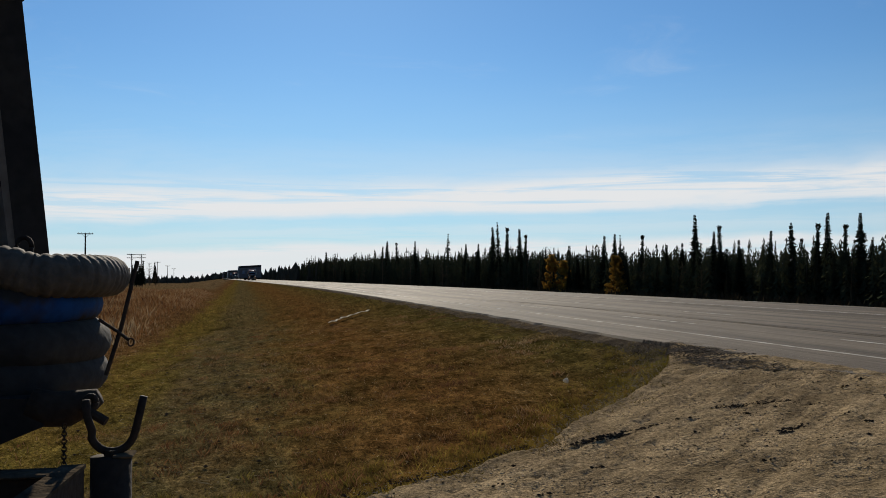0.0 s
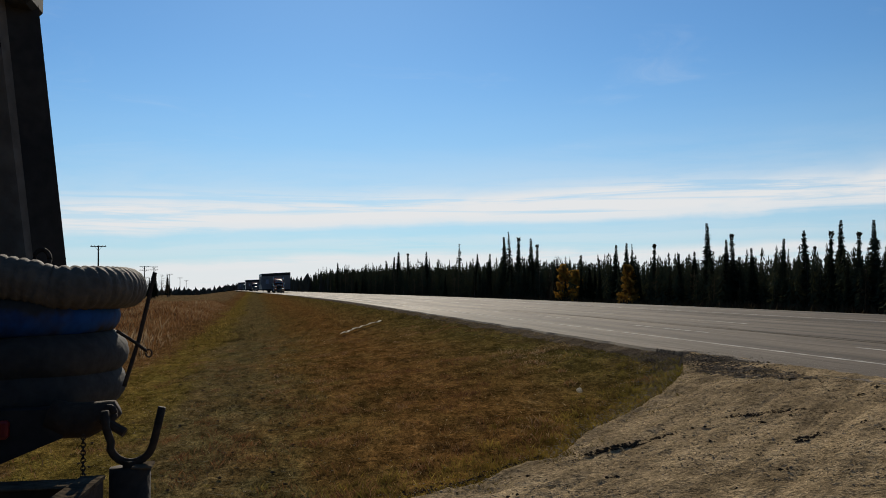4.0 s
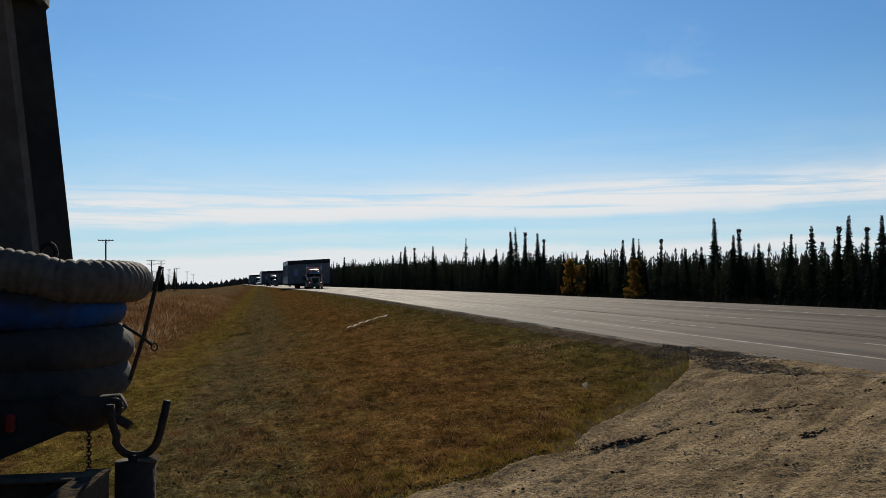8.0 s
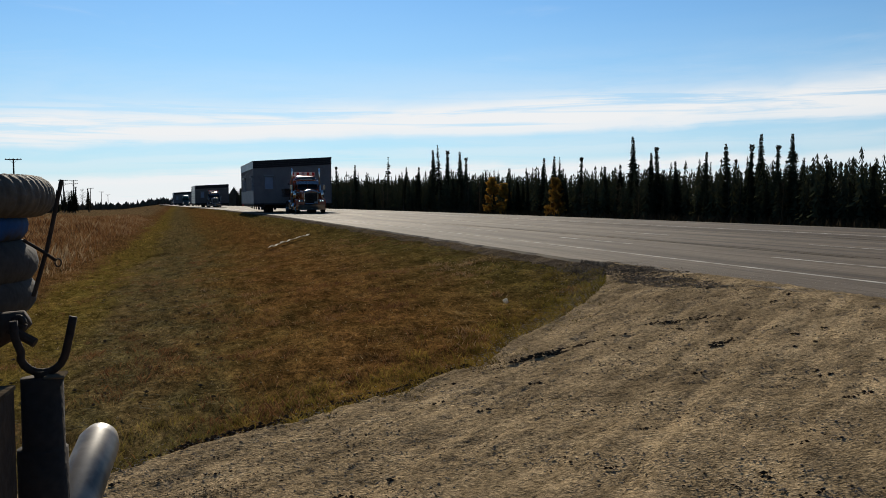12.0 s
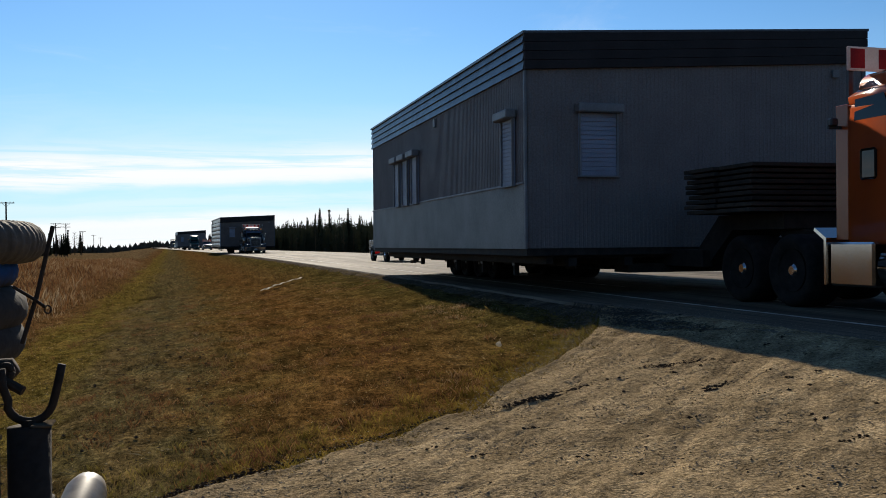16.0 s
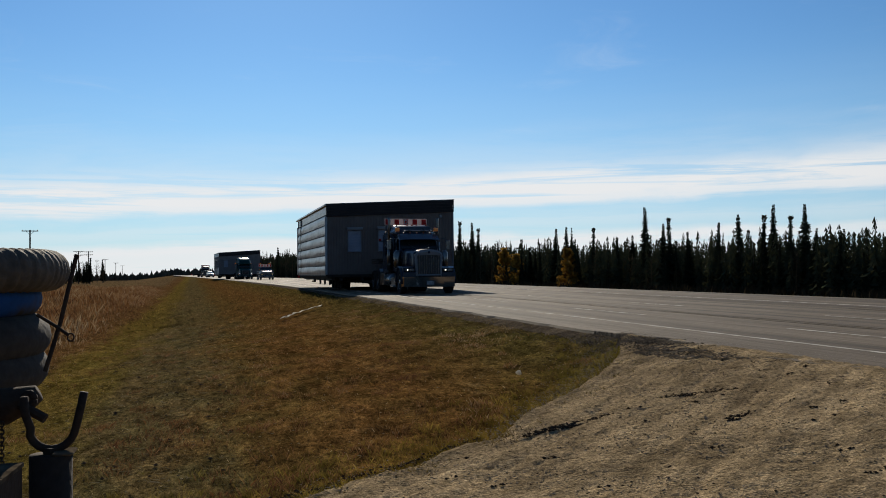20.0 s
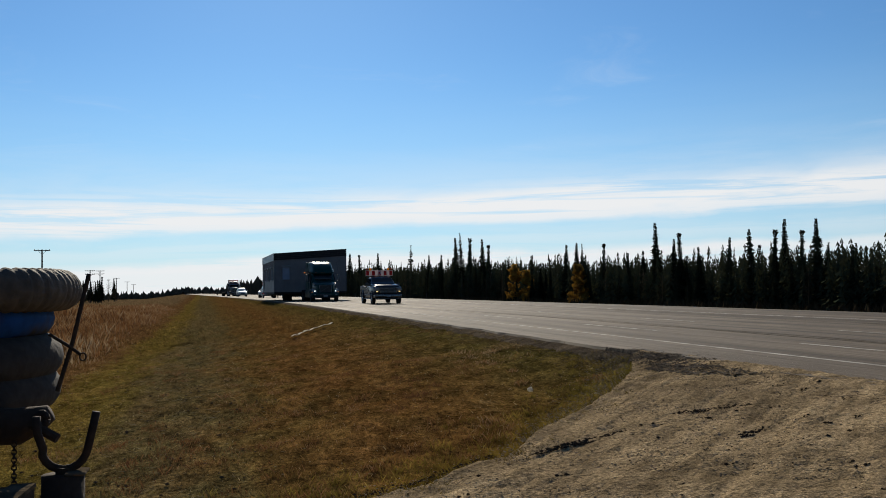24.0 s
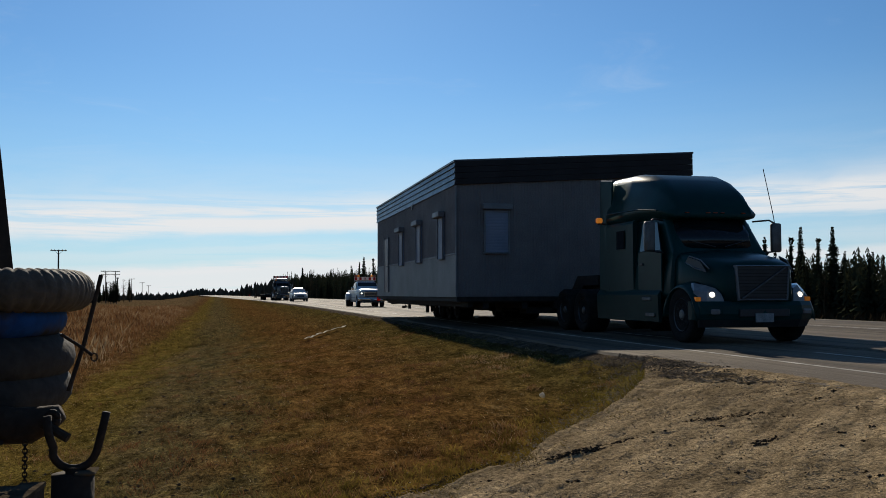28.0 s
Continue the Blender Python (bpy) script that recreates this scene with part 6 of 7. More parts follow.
def trailer(front, ln=14.2, low=False):
    """A wide-load trailer under a building module: y = 0 lies under the module's front wall, the gooseneck reaches front metres ahead."""
    r = root("wide_load_trailer", None, "grimy black steel trailer carrying a building module", "trailer", "convoy trailers")
    bm = bmesh.new()
    for s in (-1, 1):
        box(bm, s * 0.55 - 0.1, s * 0.55 + 0.1, -1.0, ln, 0.50, 0.80, 0.01)
    for i in range(11):
        y = 0.3 + i * (ln - 0.8) / 10
        box(bm, -2.9, 2.9, y - 0.07, y + 0.07, 0.66, 0.82)
    # extra beams, added to darken the shaded gap under the module
    for x in (-2.6, -1.5, 1.5, 2.6):
        box(bm, x - 0.08, x + 0.08, 0.1, ln - 0.3, 0.52, 0.68)
    for y in (0.6, 3.0, 5.4, 12.8):
        box(bm, -1.4, 1.4, y - 0.3, y + 0.3, 0.38, 0.55)
    part("frame", bm, M["frame"], r)
    g = prism([(-front + 0.3, 1.13), (-front + 0.3, 1.38), (-1.3, 1.38), (-0.6, 0.8), (0.4, 0.8), (0.4, 0.5), (-0.9, 0.5), (-1.7, 1.13)], -0.5, 0.5)
    part("gooseneck", g, M["frame"], r)
    for y in (8.1, 9.35, 10.6, 11.85):
        part("axle", tubed([(-1.45, y, 0.42), (1.45, y, 0.42)], 0.08, 8), M["frame"], r)
        for s in (-1, 1):
            wheel(r, s * 1.22, y, 0.42, 0.56, M["steel"], True)
    for s in (-1, 1):
        for y in (1.2, 5.5, 12.6):
            part("outrigger", boxed(s * 1.5 - 0.06, s * 1.5 + 0.06, y, y + 0.12, 0.52, 0.70), M["frame"], r)
            part("tie_chain", tubed([(s * 1.9, y + 0.4, 0.70), (s * 1.85, y + 0.5, 0.45), (s * 1.2, y + 0.6, 0.42)], 0.015, 5), M["steel"], r)
        part("marker_flag", panel([(s * 3.3, ln - 0.05, 0.66), (s * 3.45, ln - 0.05, 0.64), (s * 3.45, ln - 0.05, 0.80), (s * 3.3, ln - 0.05, 0.78)], 0.01), M["sign_red"], r, "red corner flag")
    part("tail_beam", boxed(-1.6, 1.6, ln - 0.1, ln + 0.05, 0.45, 0.62, 0.01), M["frame"], r)
    # deck and rails added to close that gap, where lit road would show through
    part("cross_deck", boxed(-3.3, 3.3, 0.15, ln - 0.15, 0.70, 0.755), M["frame"], r)
    for s in (-1, 1):
        part("side_rail", boxed(s * 3.0 - 0.07, s * 3.0 + 0.07, 0.2, ln - 0.4, 0.56, 0.71, 0.01), M["frame"], r)
        part("sloping_beam", loft([[(s * 2.95, ln - 0.6, 0.50), (s * 2.85, ln - 0.6, 0.50), (s * 2.85, ln - 0.6, 0.62), (s * 2.95, ln - 0.6, 0.62)],
                                   [(s * 2.2, ln - 2.6, 0.60), (s * 2.1, ln - 2.6, 0.60), (s * 2.1, ln - 2.6, 0.70), (s * 2.2, ln - 2.6, 0.70)]]), M["frame"], r)
        hk = part("hook_chain", tubed([(s * 2.6, ln - 2.2, 0.72), (s * 2.6, ln - 2.2, 0.56)], 0.012, 6), M["frame"], r)
        part("hook", tubed([(s * 2.6, ln - 2.2, 0.56), (s * 2.56, ln - 2.2, 0.53), (s * 2.57, ln - 2.2, 0.47), (s * 2.61, ln - 2.2, 0.45), (s * 2.65, ln - 2.2, 0.48), (s * 2.65, ln - 2.2, 0.51)], 0.014, 8), M["frame"], hk, "iron hook on a chain", True)
        arm = part("swing_arm", boxed(s * 2.7 - 0.02, s * 2.7 + 0.02, ln - 3.4, ln - 2.2, 0.40, 0.44), M["frame"], r)
        part("arm_pad", boxed(s * 2.7 - 0.07, s * 2.7 + 0.07, ln - 2.35, ln - 2.12, 0.37, 0.46, 0.01), M["rusty"], arm, "brown block at the arm's end")
        part("arm_drop", boxed(s * 2.7 - 0.05, s * 2.7 + 0.05, ln - 3.45, ln - 3.35, 0.36, 0.72), M["frame"], arm)
        part("mud_flap", boxed(s * 1.22 - 0.28, s * 1.22 + 0.28, ln - 1.7, ln - 1.67, 0.2, 0.6), M["black"], r)
        for y in (2.2, 4.3, 6.4):
            ja = part("stabilizer", boxed(s * 2.9 - 0.05, s * 2.9 + 0.05, y, y + 0.1, 0.30, 0.60, 0.008), M["frame"], r)
            part("stabilizer_tag", boxed(s * 2.96 - 0.01, s * 2.96 + 0.01, y - 0.02, y + 0.12, 0.50, 0.56), M["trim"], ja)
    for x in (-1.4, 1.4):
        part("tail_lamp", boxed(x - 0.08, x + 0.08, ln + 0.05, ln + 0.08, 0.48, 0.58), M["redlens"], r)
    if low:
        part("deck", boxed(-1.25, 1.25, 0.4, ln, 0.80, 0.92, 0.01), M["plank"], r)
    return r


def plank_stack(label, rows=9, ahead=3.2):
    r = root("plank_stack", None, label, "planks", "timber stacks")
    for i in range(rows):
        for k in range(2):
            x = -1.15 + random.uniform(-0.05, 0.05)
            part("plank", boxed(x, x + 2.3, -ahead + 0.95 * k + random.uniform(-0.04, 0.04), -ahead + 0.9 + 0.95 * k, 1.39 + 0.085 * i, 1.39 + 0.085 * i + 0.06, 0.006), M["plank"], r)
    return r


def shutter_window(thing, face, a, b, z0, z1, base, deep=0.05, hood=True):
    """A closed roller shutter with its box; face 'side' lies on x = base and runs along y, 'front' on y = base and runs along x."""
    def bx(u0, u1, d0, d1, w0, w1, bev=0.004):
        if face == "side":
            return boxed(base - d1, base - d0, u0, u1, w0, w1, bev)
        return boxed(u0, u1, base - d1, base - d0, w0, w1, bev)
    w = part("window_shutter", bx(a, b, 0.0, deep * 0.5, z0, z1), M["shutter"], thing, "closed pale blue-grey roller shutter")
    n = int((z1 - z0) / 0.075)
    for i in range(n):
        z = z0 + (z1 - z0) * i / n
        part("slat", bx(a + 0.03, b - 0.03, deep * 0.5, deep * 0.5 + 0.014, z + 0.008, z + (z1 - z0) / n - 0.006, 0.004), M["shutter"], w)
    for u in (a, b - 0.035):
        part("guide_rail", bx(u, u + 0.035, deep * 0.5, deep + 0.02, z0, z1), M["trim"], w)
    part("sill", bx(a - 0.02, b + 0.02, 0.0, deep + 0.03, z0 - 0.03, z0), M["trim"], w)
    if hood:
        part("shutter_box", bx(a - 0.06, b + 0.06, 0.0, 0.2, z1, z1 + 0.16, 0.02), M["trim"], w)


def corrugated(face, base, a, b, z0, z1a, z1b, pitch=0.2, deep=0.018):
    """Ribbed sheet from a to b; its top runs from z1a to z1b."""
    us = []
    n = int((b - a) / pitch)
    for i in range(n):
        u = a + (b - a) * i / n
        p = (b - a) / n
        us += [(u, 0), (u + p * 0.55, 0), (u + p * 0.65, deep), (u + p * 0.9, deep)]
    us.append((b, 0))
    bm = bmesh.new()
    rows = []
    for u, d in us:
        zt = z1a + (z1b - z1a) * (u - a) / (b - a)
        if face == "side":
            q = [(base - d, u, z0), (base - d, u, zt), (base + 0.05, u, zt), (base + 0.05, u, z0)]
        else:
            q = [(u, base - d, z0), (u, base - d, zt), (u, base + 0.05, zt), (u, base + 0.05, z0)]
        rows.append([bm.verts.new(p) for p in q])
    for p, q in zip(rows, rows[1:]):
        for j in range(4):
            bm.faces.new((p[j], q[j], q[(j + 1) % 4], p[(j + 1) % 4]))
    bmesh.ops.recalc_face_normals(bm, faces=bm.faces)
    return bm


def module(label, W, H, dz, ln, side, front, wrapped=False):
    """A modular building on the road: x from -W/2 to W/2, front wall at y = 0, roof rising dz to the far side."""
    r = root("building_module", None, label, "building module", "convoy loads")
    L, B, BELT, FAS = -W / 2, 0.84, 2.0, 0.64
    siding = M["wall_brown"] if wrapped else M["wall"]
    bm = bmesh.new()
    v = [bm.verts.new(p) for p in [(L + 0.06, 0.06, B), (-L - 0.06, 0.06, B), (-L - 0.06, ln - 0.06, B), (L + 0.06, ln - 0.06, B),
                                   (L + 0.06, 0.06, H - 0.05), (-L - 0.06, 0.06, H + dz - 0.05), (-L - 0.06, ln - 0.06, H + dz - 0.05), (L + 0.06, ln - 0.06, H - 0.05)]]
    for f in ((0, 1, 5, 4), (1, 2, 6, 5), (2, 3, 7, 6), (3, 0, 4, 7), (4, 5, 6, 7), (3, 2, 1, 0)):
        bm.faces.new([v[i] for i in f])
    bmesh.ops.recalc_face_normals(bm, faces=bm.faces)
    part("wall_core", bm, siding, r)
    part("floor_frame", boxed(L + 0.03, -L - 0.03, 0.03, ln - 0.03, B - 0.12, B + 0.01), M["frame"], r)
    # front wall
    fr = part("front_wall", corrugated("front", 0.0, L + 0.05, -L - 0.05, B + 0.01, H - FAS + 0.05, H + dz - FAS + 0.05, 0.08, 0.006), siding, r, "taupe grey ribbed metal siding")
    n = 4
    for i in range(n):
        k0, k1 = FAS * i / n, FAS * (i + 1) / n
        q = [(L - 0.03, -0.05, H - FAS + k0), (-L + 0.03, -0.05, H + dz - FAS + k0), (-L + 0.03, -0.05, H + dz - FAS + k1 - 0.008), (L - 0.03, -0.05, H - FAS + k1 - 0.008)]
        # front slats take a darker, browner tone than the side slats
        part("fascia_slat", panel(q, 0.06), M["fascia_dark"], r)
    part("corner_trim", boxed(L - 0.02, L + 0.03, -0.025, 0.04, B, H - FAS, 0.008), M["trim"], r, "thin metal corner trim")
    part("corner_trim", boxed(-L - 0.07, -L + 0.025, -0.03, 0.06, B, H + dz - FAS, 0.008), M["fascia"], r)
    part("eaves_edge", loft([[(L - 0.06, -0.08, H - 0.02), (-L + 0.06, -0.08, H + dz - 0.02), (-L + 0.06, -0.08, H + dz + 0.03), (L - 0.06, -0.08, H + 0.03)],
                             [(L - 0.06, ln + 0.05, H - 0.02), (-L + 0.06, ln + 0.05, H + dz - 0.02), (-L + 0.06, ln + 0.05, H + dz + 0.03), (L - 0.06, ln + 0.05, H + 0.03)]]), M["fascia"], r, "thin dark roof edge")
    for a, b, z0, z1 in front:
        shutter_window(fr, "front", L + a, L + b, z0, z1, -0.012)
    part("vent", boxed(-L - 0.75, -L - 0.6, -0.06, 0.0, H + dz - 0.95, H + dz - 0.8, 0.01), M["trim"], fr)
    part("rear_wall", boxed(L + 0.02, -L - 0.02, ln - 0.05, ln, B + 0.02, H - 0.1), M["wall"], r)
    if not wrapped:
        sd = part("side_wall", corrugated("side", L, 0.07, ln - 0.05, BELT, H - FAS + 0.05, H - FAS + 0.05, 0.1, 0.009), M["wall"], r, "taupe grey ribbed metal siding")
        part("skirt", boxed(L - 0.012, L + 0.06, 0.07, ln - 0.04, B, BELT, 0.004), M["wall_low"], r, "smooth pale grey lower cladding")
        part("belt_trim", boxed(L - 0.035, L + 0.02, 0.05, ln - 0.03, BELT - 0.01, BELT + 0.03, 0.005), M["trim"], r)
        for i in range(n):
            k0, k1 = H - FAS + FAS * i / n, H - FAS + FAS * (i + 1) / n
            bm = loft([[(L - 0.05, -0.03, k0), (L + 0.03, -0.03, k0), (L + 0.03, -0.03, k1 - 0.008), (L - 0.02, -0.03, k1 - 0.008)],
                       [(L - 0.05, ln, k0), (L + 0.03, ln, k0), (L + 0.03, ln, k1 - 0.008), (L - 0.02, ln, k1 - 0.008)]])
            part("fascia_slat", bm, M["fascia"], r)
        for a, b, z0, z1, kind in side:
            if kind == "door":
                d = part("door", boxed(L - 0.05, L - 0.015, a, b, z0, z1, 0.006), M["door_red"], sd, "dark door with pale side trims")
                for u in (a - 0.05, b):
                    part("door_trim", boxed(L - 0.07, L - 0.015, u, u + 0.05, z0, z1 + 0.05, 0.004), M["trim"], d)
                part("door_handle", boxed(L - 0.1, L - 0.05, a + 0.06, a + 0.16, z0 + 0.95, z0 + 1.0, 0.006), M["steel"], d)
            else:
                shutter_window(sd, "side", a, b, z0, z1, L - 0.022)
        part("wall_vent", boxed(L - 0.06, L - 0.02, 6.0, 6.16, 3.72, 3.92, 0.006), M["trim"], sd)
    else:
        # rows of shrink wrap drawn over the open side, bulging between battens
        rows = 7
        for i in range(rows):
            z0, z1 = B - 0.05 + (H - B) * i / rows, B - 0.05 + (H - B) * (i + 1) / rows
            for s0, s1 in ((0.1, 12.4), (12.4, ln - 0.95)):
                bm = bmesh.new()
                nu, nv = (110, 9) if s0 < 1 else (30, 9)
                g = [[None] * (nv + 1) for _ in range(nu + 1)]
                for a in range(nu + 1):
                    for b in range(nv + 1):
                        y, z = s0 + (s1 - s0) * a / nu, z0 + (z1 - z0) * b / nv
                        k = math.sin(math.pi * b / nv)
                        d = 0.035 + 0.032 * k * (1 if i < rows - 1 else 0.3) + (0.018 * noise.noise((y * 1.3 + z, z * 2.0, i * 3.7)) + 0.014 * noise.noise((y * 4.0 + z * 3, z * 4 - y, i)) + 0.006 * noise.noise((y * 11 + z * 8, z * 9, i))) * k ** 0.5
                        if i == rows - 1:
                            d -= 0.03
                        g[a][b] = bm.verts.new((L - d, y, z))
                for a in range(nu):
                    for b in range(nv):
                        bm.faces.new((g[a][b], g[a][b + 1], g[a + 1][b + 1], g[a + 1][b]))
                part("wrap_panel", bm, M["wrap"], r, "wrinkled silver shrink-wrap panel", True)
            part("batten", boxed(L - 0.075, L, 0.08, ln - 0.9, z0 - 0.016, z0 + 0.020), M["fascia_dark"], r)
        part("batten", boxed(L - 0.085, L, 12.375, 12.425, B, H), M["fascia_dark"], r)
        part("wrap_edge", boxed(L - 0.09, L + 0.03, -0.03, 0.05, B, H - 0.65, 0.015), M["film_edge"], r, "bright folded film over the corner")
        part("side_panel", boxed(L - 0.06, L, ln - 0.9, ln - 0.05, B, H - 0.5, 0.01), M["door_red"], r, "bare brown end panel")
        part("top_cap", boxed(L - 0.12, L + 0.05, 0.0, ln, H - 0.1, H - 0.02, 0.02), M["wrap"], r)
    return r


def lamp_disc(x, y, z, r):
    bm = bmesh.new()
    tube(bm, [(x, y + 0.04, z), (x, y - 0.005, z), (x, y - 0.018, z)], r, 14, True, [r, r, r * 0.7])
    return bm


def pickup(name, paint, label, chrome_nose=False, dually=False, alloy=True):
    """A pickup truck; its front axle stands at y = 0."""
    r = root(name, None, label, "pickup truck", "escort pickups")
    wb = 3.95
    R = 0.42
    # lower body with separate hood, fenders and bed sides
    part("body", shell([(-0.90, 0.86, 0.52, 1.16, 0.1), (-0.74, 0.96, 0.47, 1.21, 0.12), (0.6, 0.98, 0.44, 1.23, 0.08), (1.05, 0.99, 0.44, 1.24, 0.06), (2.95, 0.99, 0.44, 1.24, 0.06), (2.98, 0.98, 0.47, 1.24, 0.06)]), paint, r, "", True)
    part("hood", shell([(-0.90, 0.74, 1.0, 1.20, 0.05), (-0.7, 0.84, 1.0, 1.30, 0.08), (0.3, 0.90, 1.0, 1.36, 0.09), (1.0, 0.92, 1.0, 1.40, 0.08)]), paint, r, "", True)
    part("cab", shell([(0.95, 0.92, 1.1, 1.36, 0.06), (1.08, 0.92, 1.1, 1.42, 0.08, 0.88), (1.72, 0.92, 1.1, 1.88, 0.12, 0.74), (2.1, 0.92, 1.1, 1.94, 0.13, 0.75), (2.7, 0.92, 1.1, 1.93, 0.13, 0.75), (2.95, 0.92, 1.1, 1.86, 0.12, 0.74), (3.02, 0.92, 1.1, 1.30, 0.08, 0.86)]), paint, r, "", True)
    part("windshield", panel([(-0.80, 1.10, 1.40), (0.80, 1.10, 1.40), (0.68, 1.66, 1.85), (-0.68, 1.66, 1.85)], 0.03), M["glass"], r, "dark windscreen")
    part("rear_window", panel([(0.78, 3.03, 1.34), (-0.78, 3.03, 1.34), (-0.66, 2.98, 1.80), (0.66, 2.98, 1.80)], 0.03), M["glass"], r)
    for s in (-1, 1):
        for a0, a1, b0, b1, hinge in ((1.25, 1.98, 1.72, 1.98, 0), (2.04, 2.82, 2.04, 2.78, 1)):
            d = part("door", boxed(s * 0.985, s * 1.0, a0 - 0.12 if hinge == 0 else a0, a1 + 0.02, 0.52, 1.23, 0.006), paint, r)
            part("door_window", panel([(s * 0.922, a0, 1.29), (s * 0.922, a1, 1.29), (s * 0.785, b1, 1.80), (s * 0.785, b0, 1.80)], 0.03), M["glass"], d)
            part("door_handle", boxed(s * 1.0, s * 1.025, a1 - 0.2, a1 - 0.04, 1.09, 1.13, 0.006), M["chrome"], d)
        part("door_mirror", boxed(s * 1.02, s * 1.24, 1.22, 1.36, 1.28, 1.48, 0.03), M["black"] if not chrome_nose else M["chrome"], r)
        part("running_board", boxed(s * 0.96, s * 1.06, 0.6, 3.0, 0.36, 0.41, 0.01), M["steel"], r)
        part("side_moulding", boxed(s * 0.995, s * 1.015, 0.55, 2.95, 0.66, 0.72, 0.005), M["trim"], r)
        part("bed_side", shell([(3.06, 0.06, 0.5, 1.29, 0.02), (5.05, 0.06, 0.5, 1.29, 0.02)]), paint, r).location.x = s * 0.92
        part("tail_lamp", boxed(s * 0.91 - 0.05, s * 0.91 + 0.05, 5.03, 5.11, 0.85, 1.2, 0.01), M["redlens"], r)
        for y in (0.0, wb):
            # black disc on the uncut body side, painting the shade of the arch hollow
            a = lathe([(-0.012, 0.475), (0.012, 0.475)], 24)
            o = part("wheel_arch", a, M["black"], r)
            o.location = (s * (0.988 if y == 0 else 0.982), y, 0.47)
            pts = [(-math.cos(radians(180 * k / 12)) * 0.515, 0.45 + math.sin(radians(180 * k / 12)) * 0.515) for k in range(13)]
            inner = [(q * 0.92, 0.45 + (z - 0.45) * 0.92) for q, z in reversed(pts)]
            f = part("fender_flare", prism(pts + inner, s * 0.90, s * 1.025), paint, r, "", True)
            f.location.y = y
            wheel(r, s * 0.90, y, R, 0.27, M["chrome"] if chrome_nose or alloy else M["steel"], False, True)
            if dually and y > 1:
                part("dual_fender", shell([(wb - 0.7, 0.16, 0.5, 0.9, 0.06), (wb, 0.18, 0.5, 1.08, 0.08), (wb + 0.7, 0.16, 0.5, 0.9, 0.06)]), paint, r, "", True).location.x = s * 1.12
                wheel(r, s * 1.14, y, R, 0.24, M["steel"], True)
        hl = part("headlamp_housing", boxed(s * 0.76 - 0.17, s * 0.76 + 0.17, -0.955, -0.70, 0.90, 1.16, 0.05), M["lens_off"], r, "clear headlamp unit")
        part("headlamp", lamp_disc(s * 0.78, -0.95, 1.02, 0.065), M["lens"], hl, "lit headlamp")
        part("fog_lamp", boxed(s * 0.7 - 0.06, s * 0.7 + 0.06, -0.99, -0.95, 0.36, 0.43, 0.01), M["lens_off"], r)
    g = part("grille", boxed(-0.60, 0.60, -0.98, -0.84, 0.74, 1.19, 0.04), M["chrome"] if chrome_nose else M["chrome_dim"], r, "chrome grille")
    part("grille_core", boxed(-0.55, 0.55, -0.992, -0.975, 0.77, 1.16), M["black"], g)
    for z in (0.83, 0.945, 1.06):
        part("grille_bar", boxed(-0.55, 0.55, -1.005, -0.99, z, z + 0.045, 0.008), M["chrome"] if chrome_nose else M["chrome_dim"], g)
    part("bumper", shell([(-1.07, 0.80, 0.46, 0.66, 0.05), (-1.0, 0.95, 0.44, 0.68, 0.06), (-0.75, 1.0, 0.44, 0.68, 0.06)]), M["chrome"] if chrome_nose else M["chrome_dim"], r, "chrome front bumper", True)
    part("air_dam", boxed(-0.88, 0.88, -0.96, -0.7, 0.32, 0.50, 0.04), M["black"], r)
    part("number_plate", boxed(-0.15, 0.15, -1.09, -1.072, 0.49, 0.62), M["plate"], r, "blank number plate")
    part("bed_floor", boxed(-0.9, 0.9, 3.05, 5.05, 0.6, 0.68), M["black"], r)
    part("bulkhead", boxed(-0.95, 0.95, 3.04, 3.1, 0.5, 1.29), paint, r)
    part("tailgate", boxed(-0.9, 0.9, 5.01, 5.09, 0.6, 1.27, 0.015), paint, r)
    part("rear_bumper", boxed(-0.95, 0.95, 5.09, 5.25, 0.5, 0.66, 0.03), M["chrome"], r)
    bm = bmesh.new()
    box(bm, -0.5, 0.5, -0.7, 4.97, 0.38, 0.5)
    for y in (0.0, wb):
        tube(bm, [(-0.85, y, R), (0.85, y, R)], 0.06, 8)
    part("underbody", bm, M["frame"], r)
    part("interior", boxed(-0.7, 0.7, 1.5, 2.8, 1.2, 1.5), M["black"], r)
    bm = bmesh.new()
    for s in (-1, 1):
        tube(bm, [(s * 0.8, 3.2, 1.2), (s * 0.74, 3.15, 1.95), (s * 0.74, 2.6, 2.02)], 0.02, 6)
    tube(bm, [(-0.8, 3.15, 1.95), (0.8, 3.15, 1.95)], 0.02, 6)
    part("sign_rack", bm, M["black"], r)
    return r


def load_sign(thing):
    """The cream board with black words, and round amber lamps at its ends."""
    b = part("sign_board", boxed(-0.90, 0.90, 2.80, 2.86, 1.98, 2.40, 0.01), M["sign_cream"], thing, "cream board with black capital letters")
    words("OVERSIZE LOAD", 0.245, b, Matrix.Translation((0, 2.79, 2.18)) @ Euler((math.pi / 2, 0, 0)).to_matrix().to_4x4() @ Matrix.Diagonal((0.93, 1.5, 1, 1)), M["ink"])
    for s in (-1, 1):
        e = part("lamp_plate", boxed(s * 0.78 - 0.13, s * 0.78 + 0.13, 2.81, 2.87, 2.33, 2.58, 0.06, None, 3), M["trim"], thing)
        part("round_lamp", prism_y(s * 0.78, 2.805, 2.46, 0.095), M["marker"], e, "round red-amber warning lamp")
        part("roof_strobe", boxed(s * 0.24 - 0.2, s * 0.24 + 0.2, 2.78, 2.95, 2.40, 2.47, 0.03), M["trim"], thing)


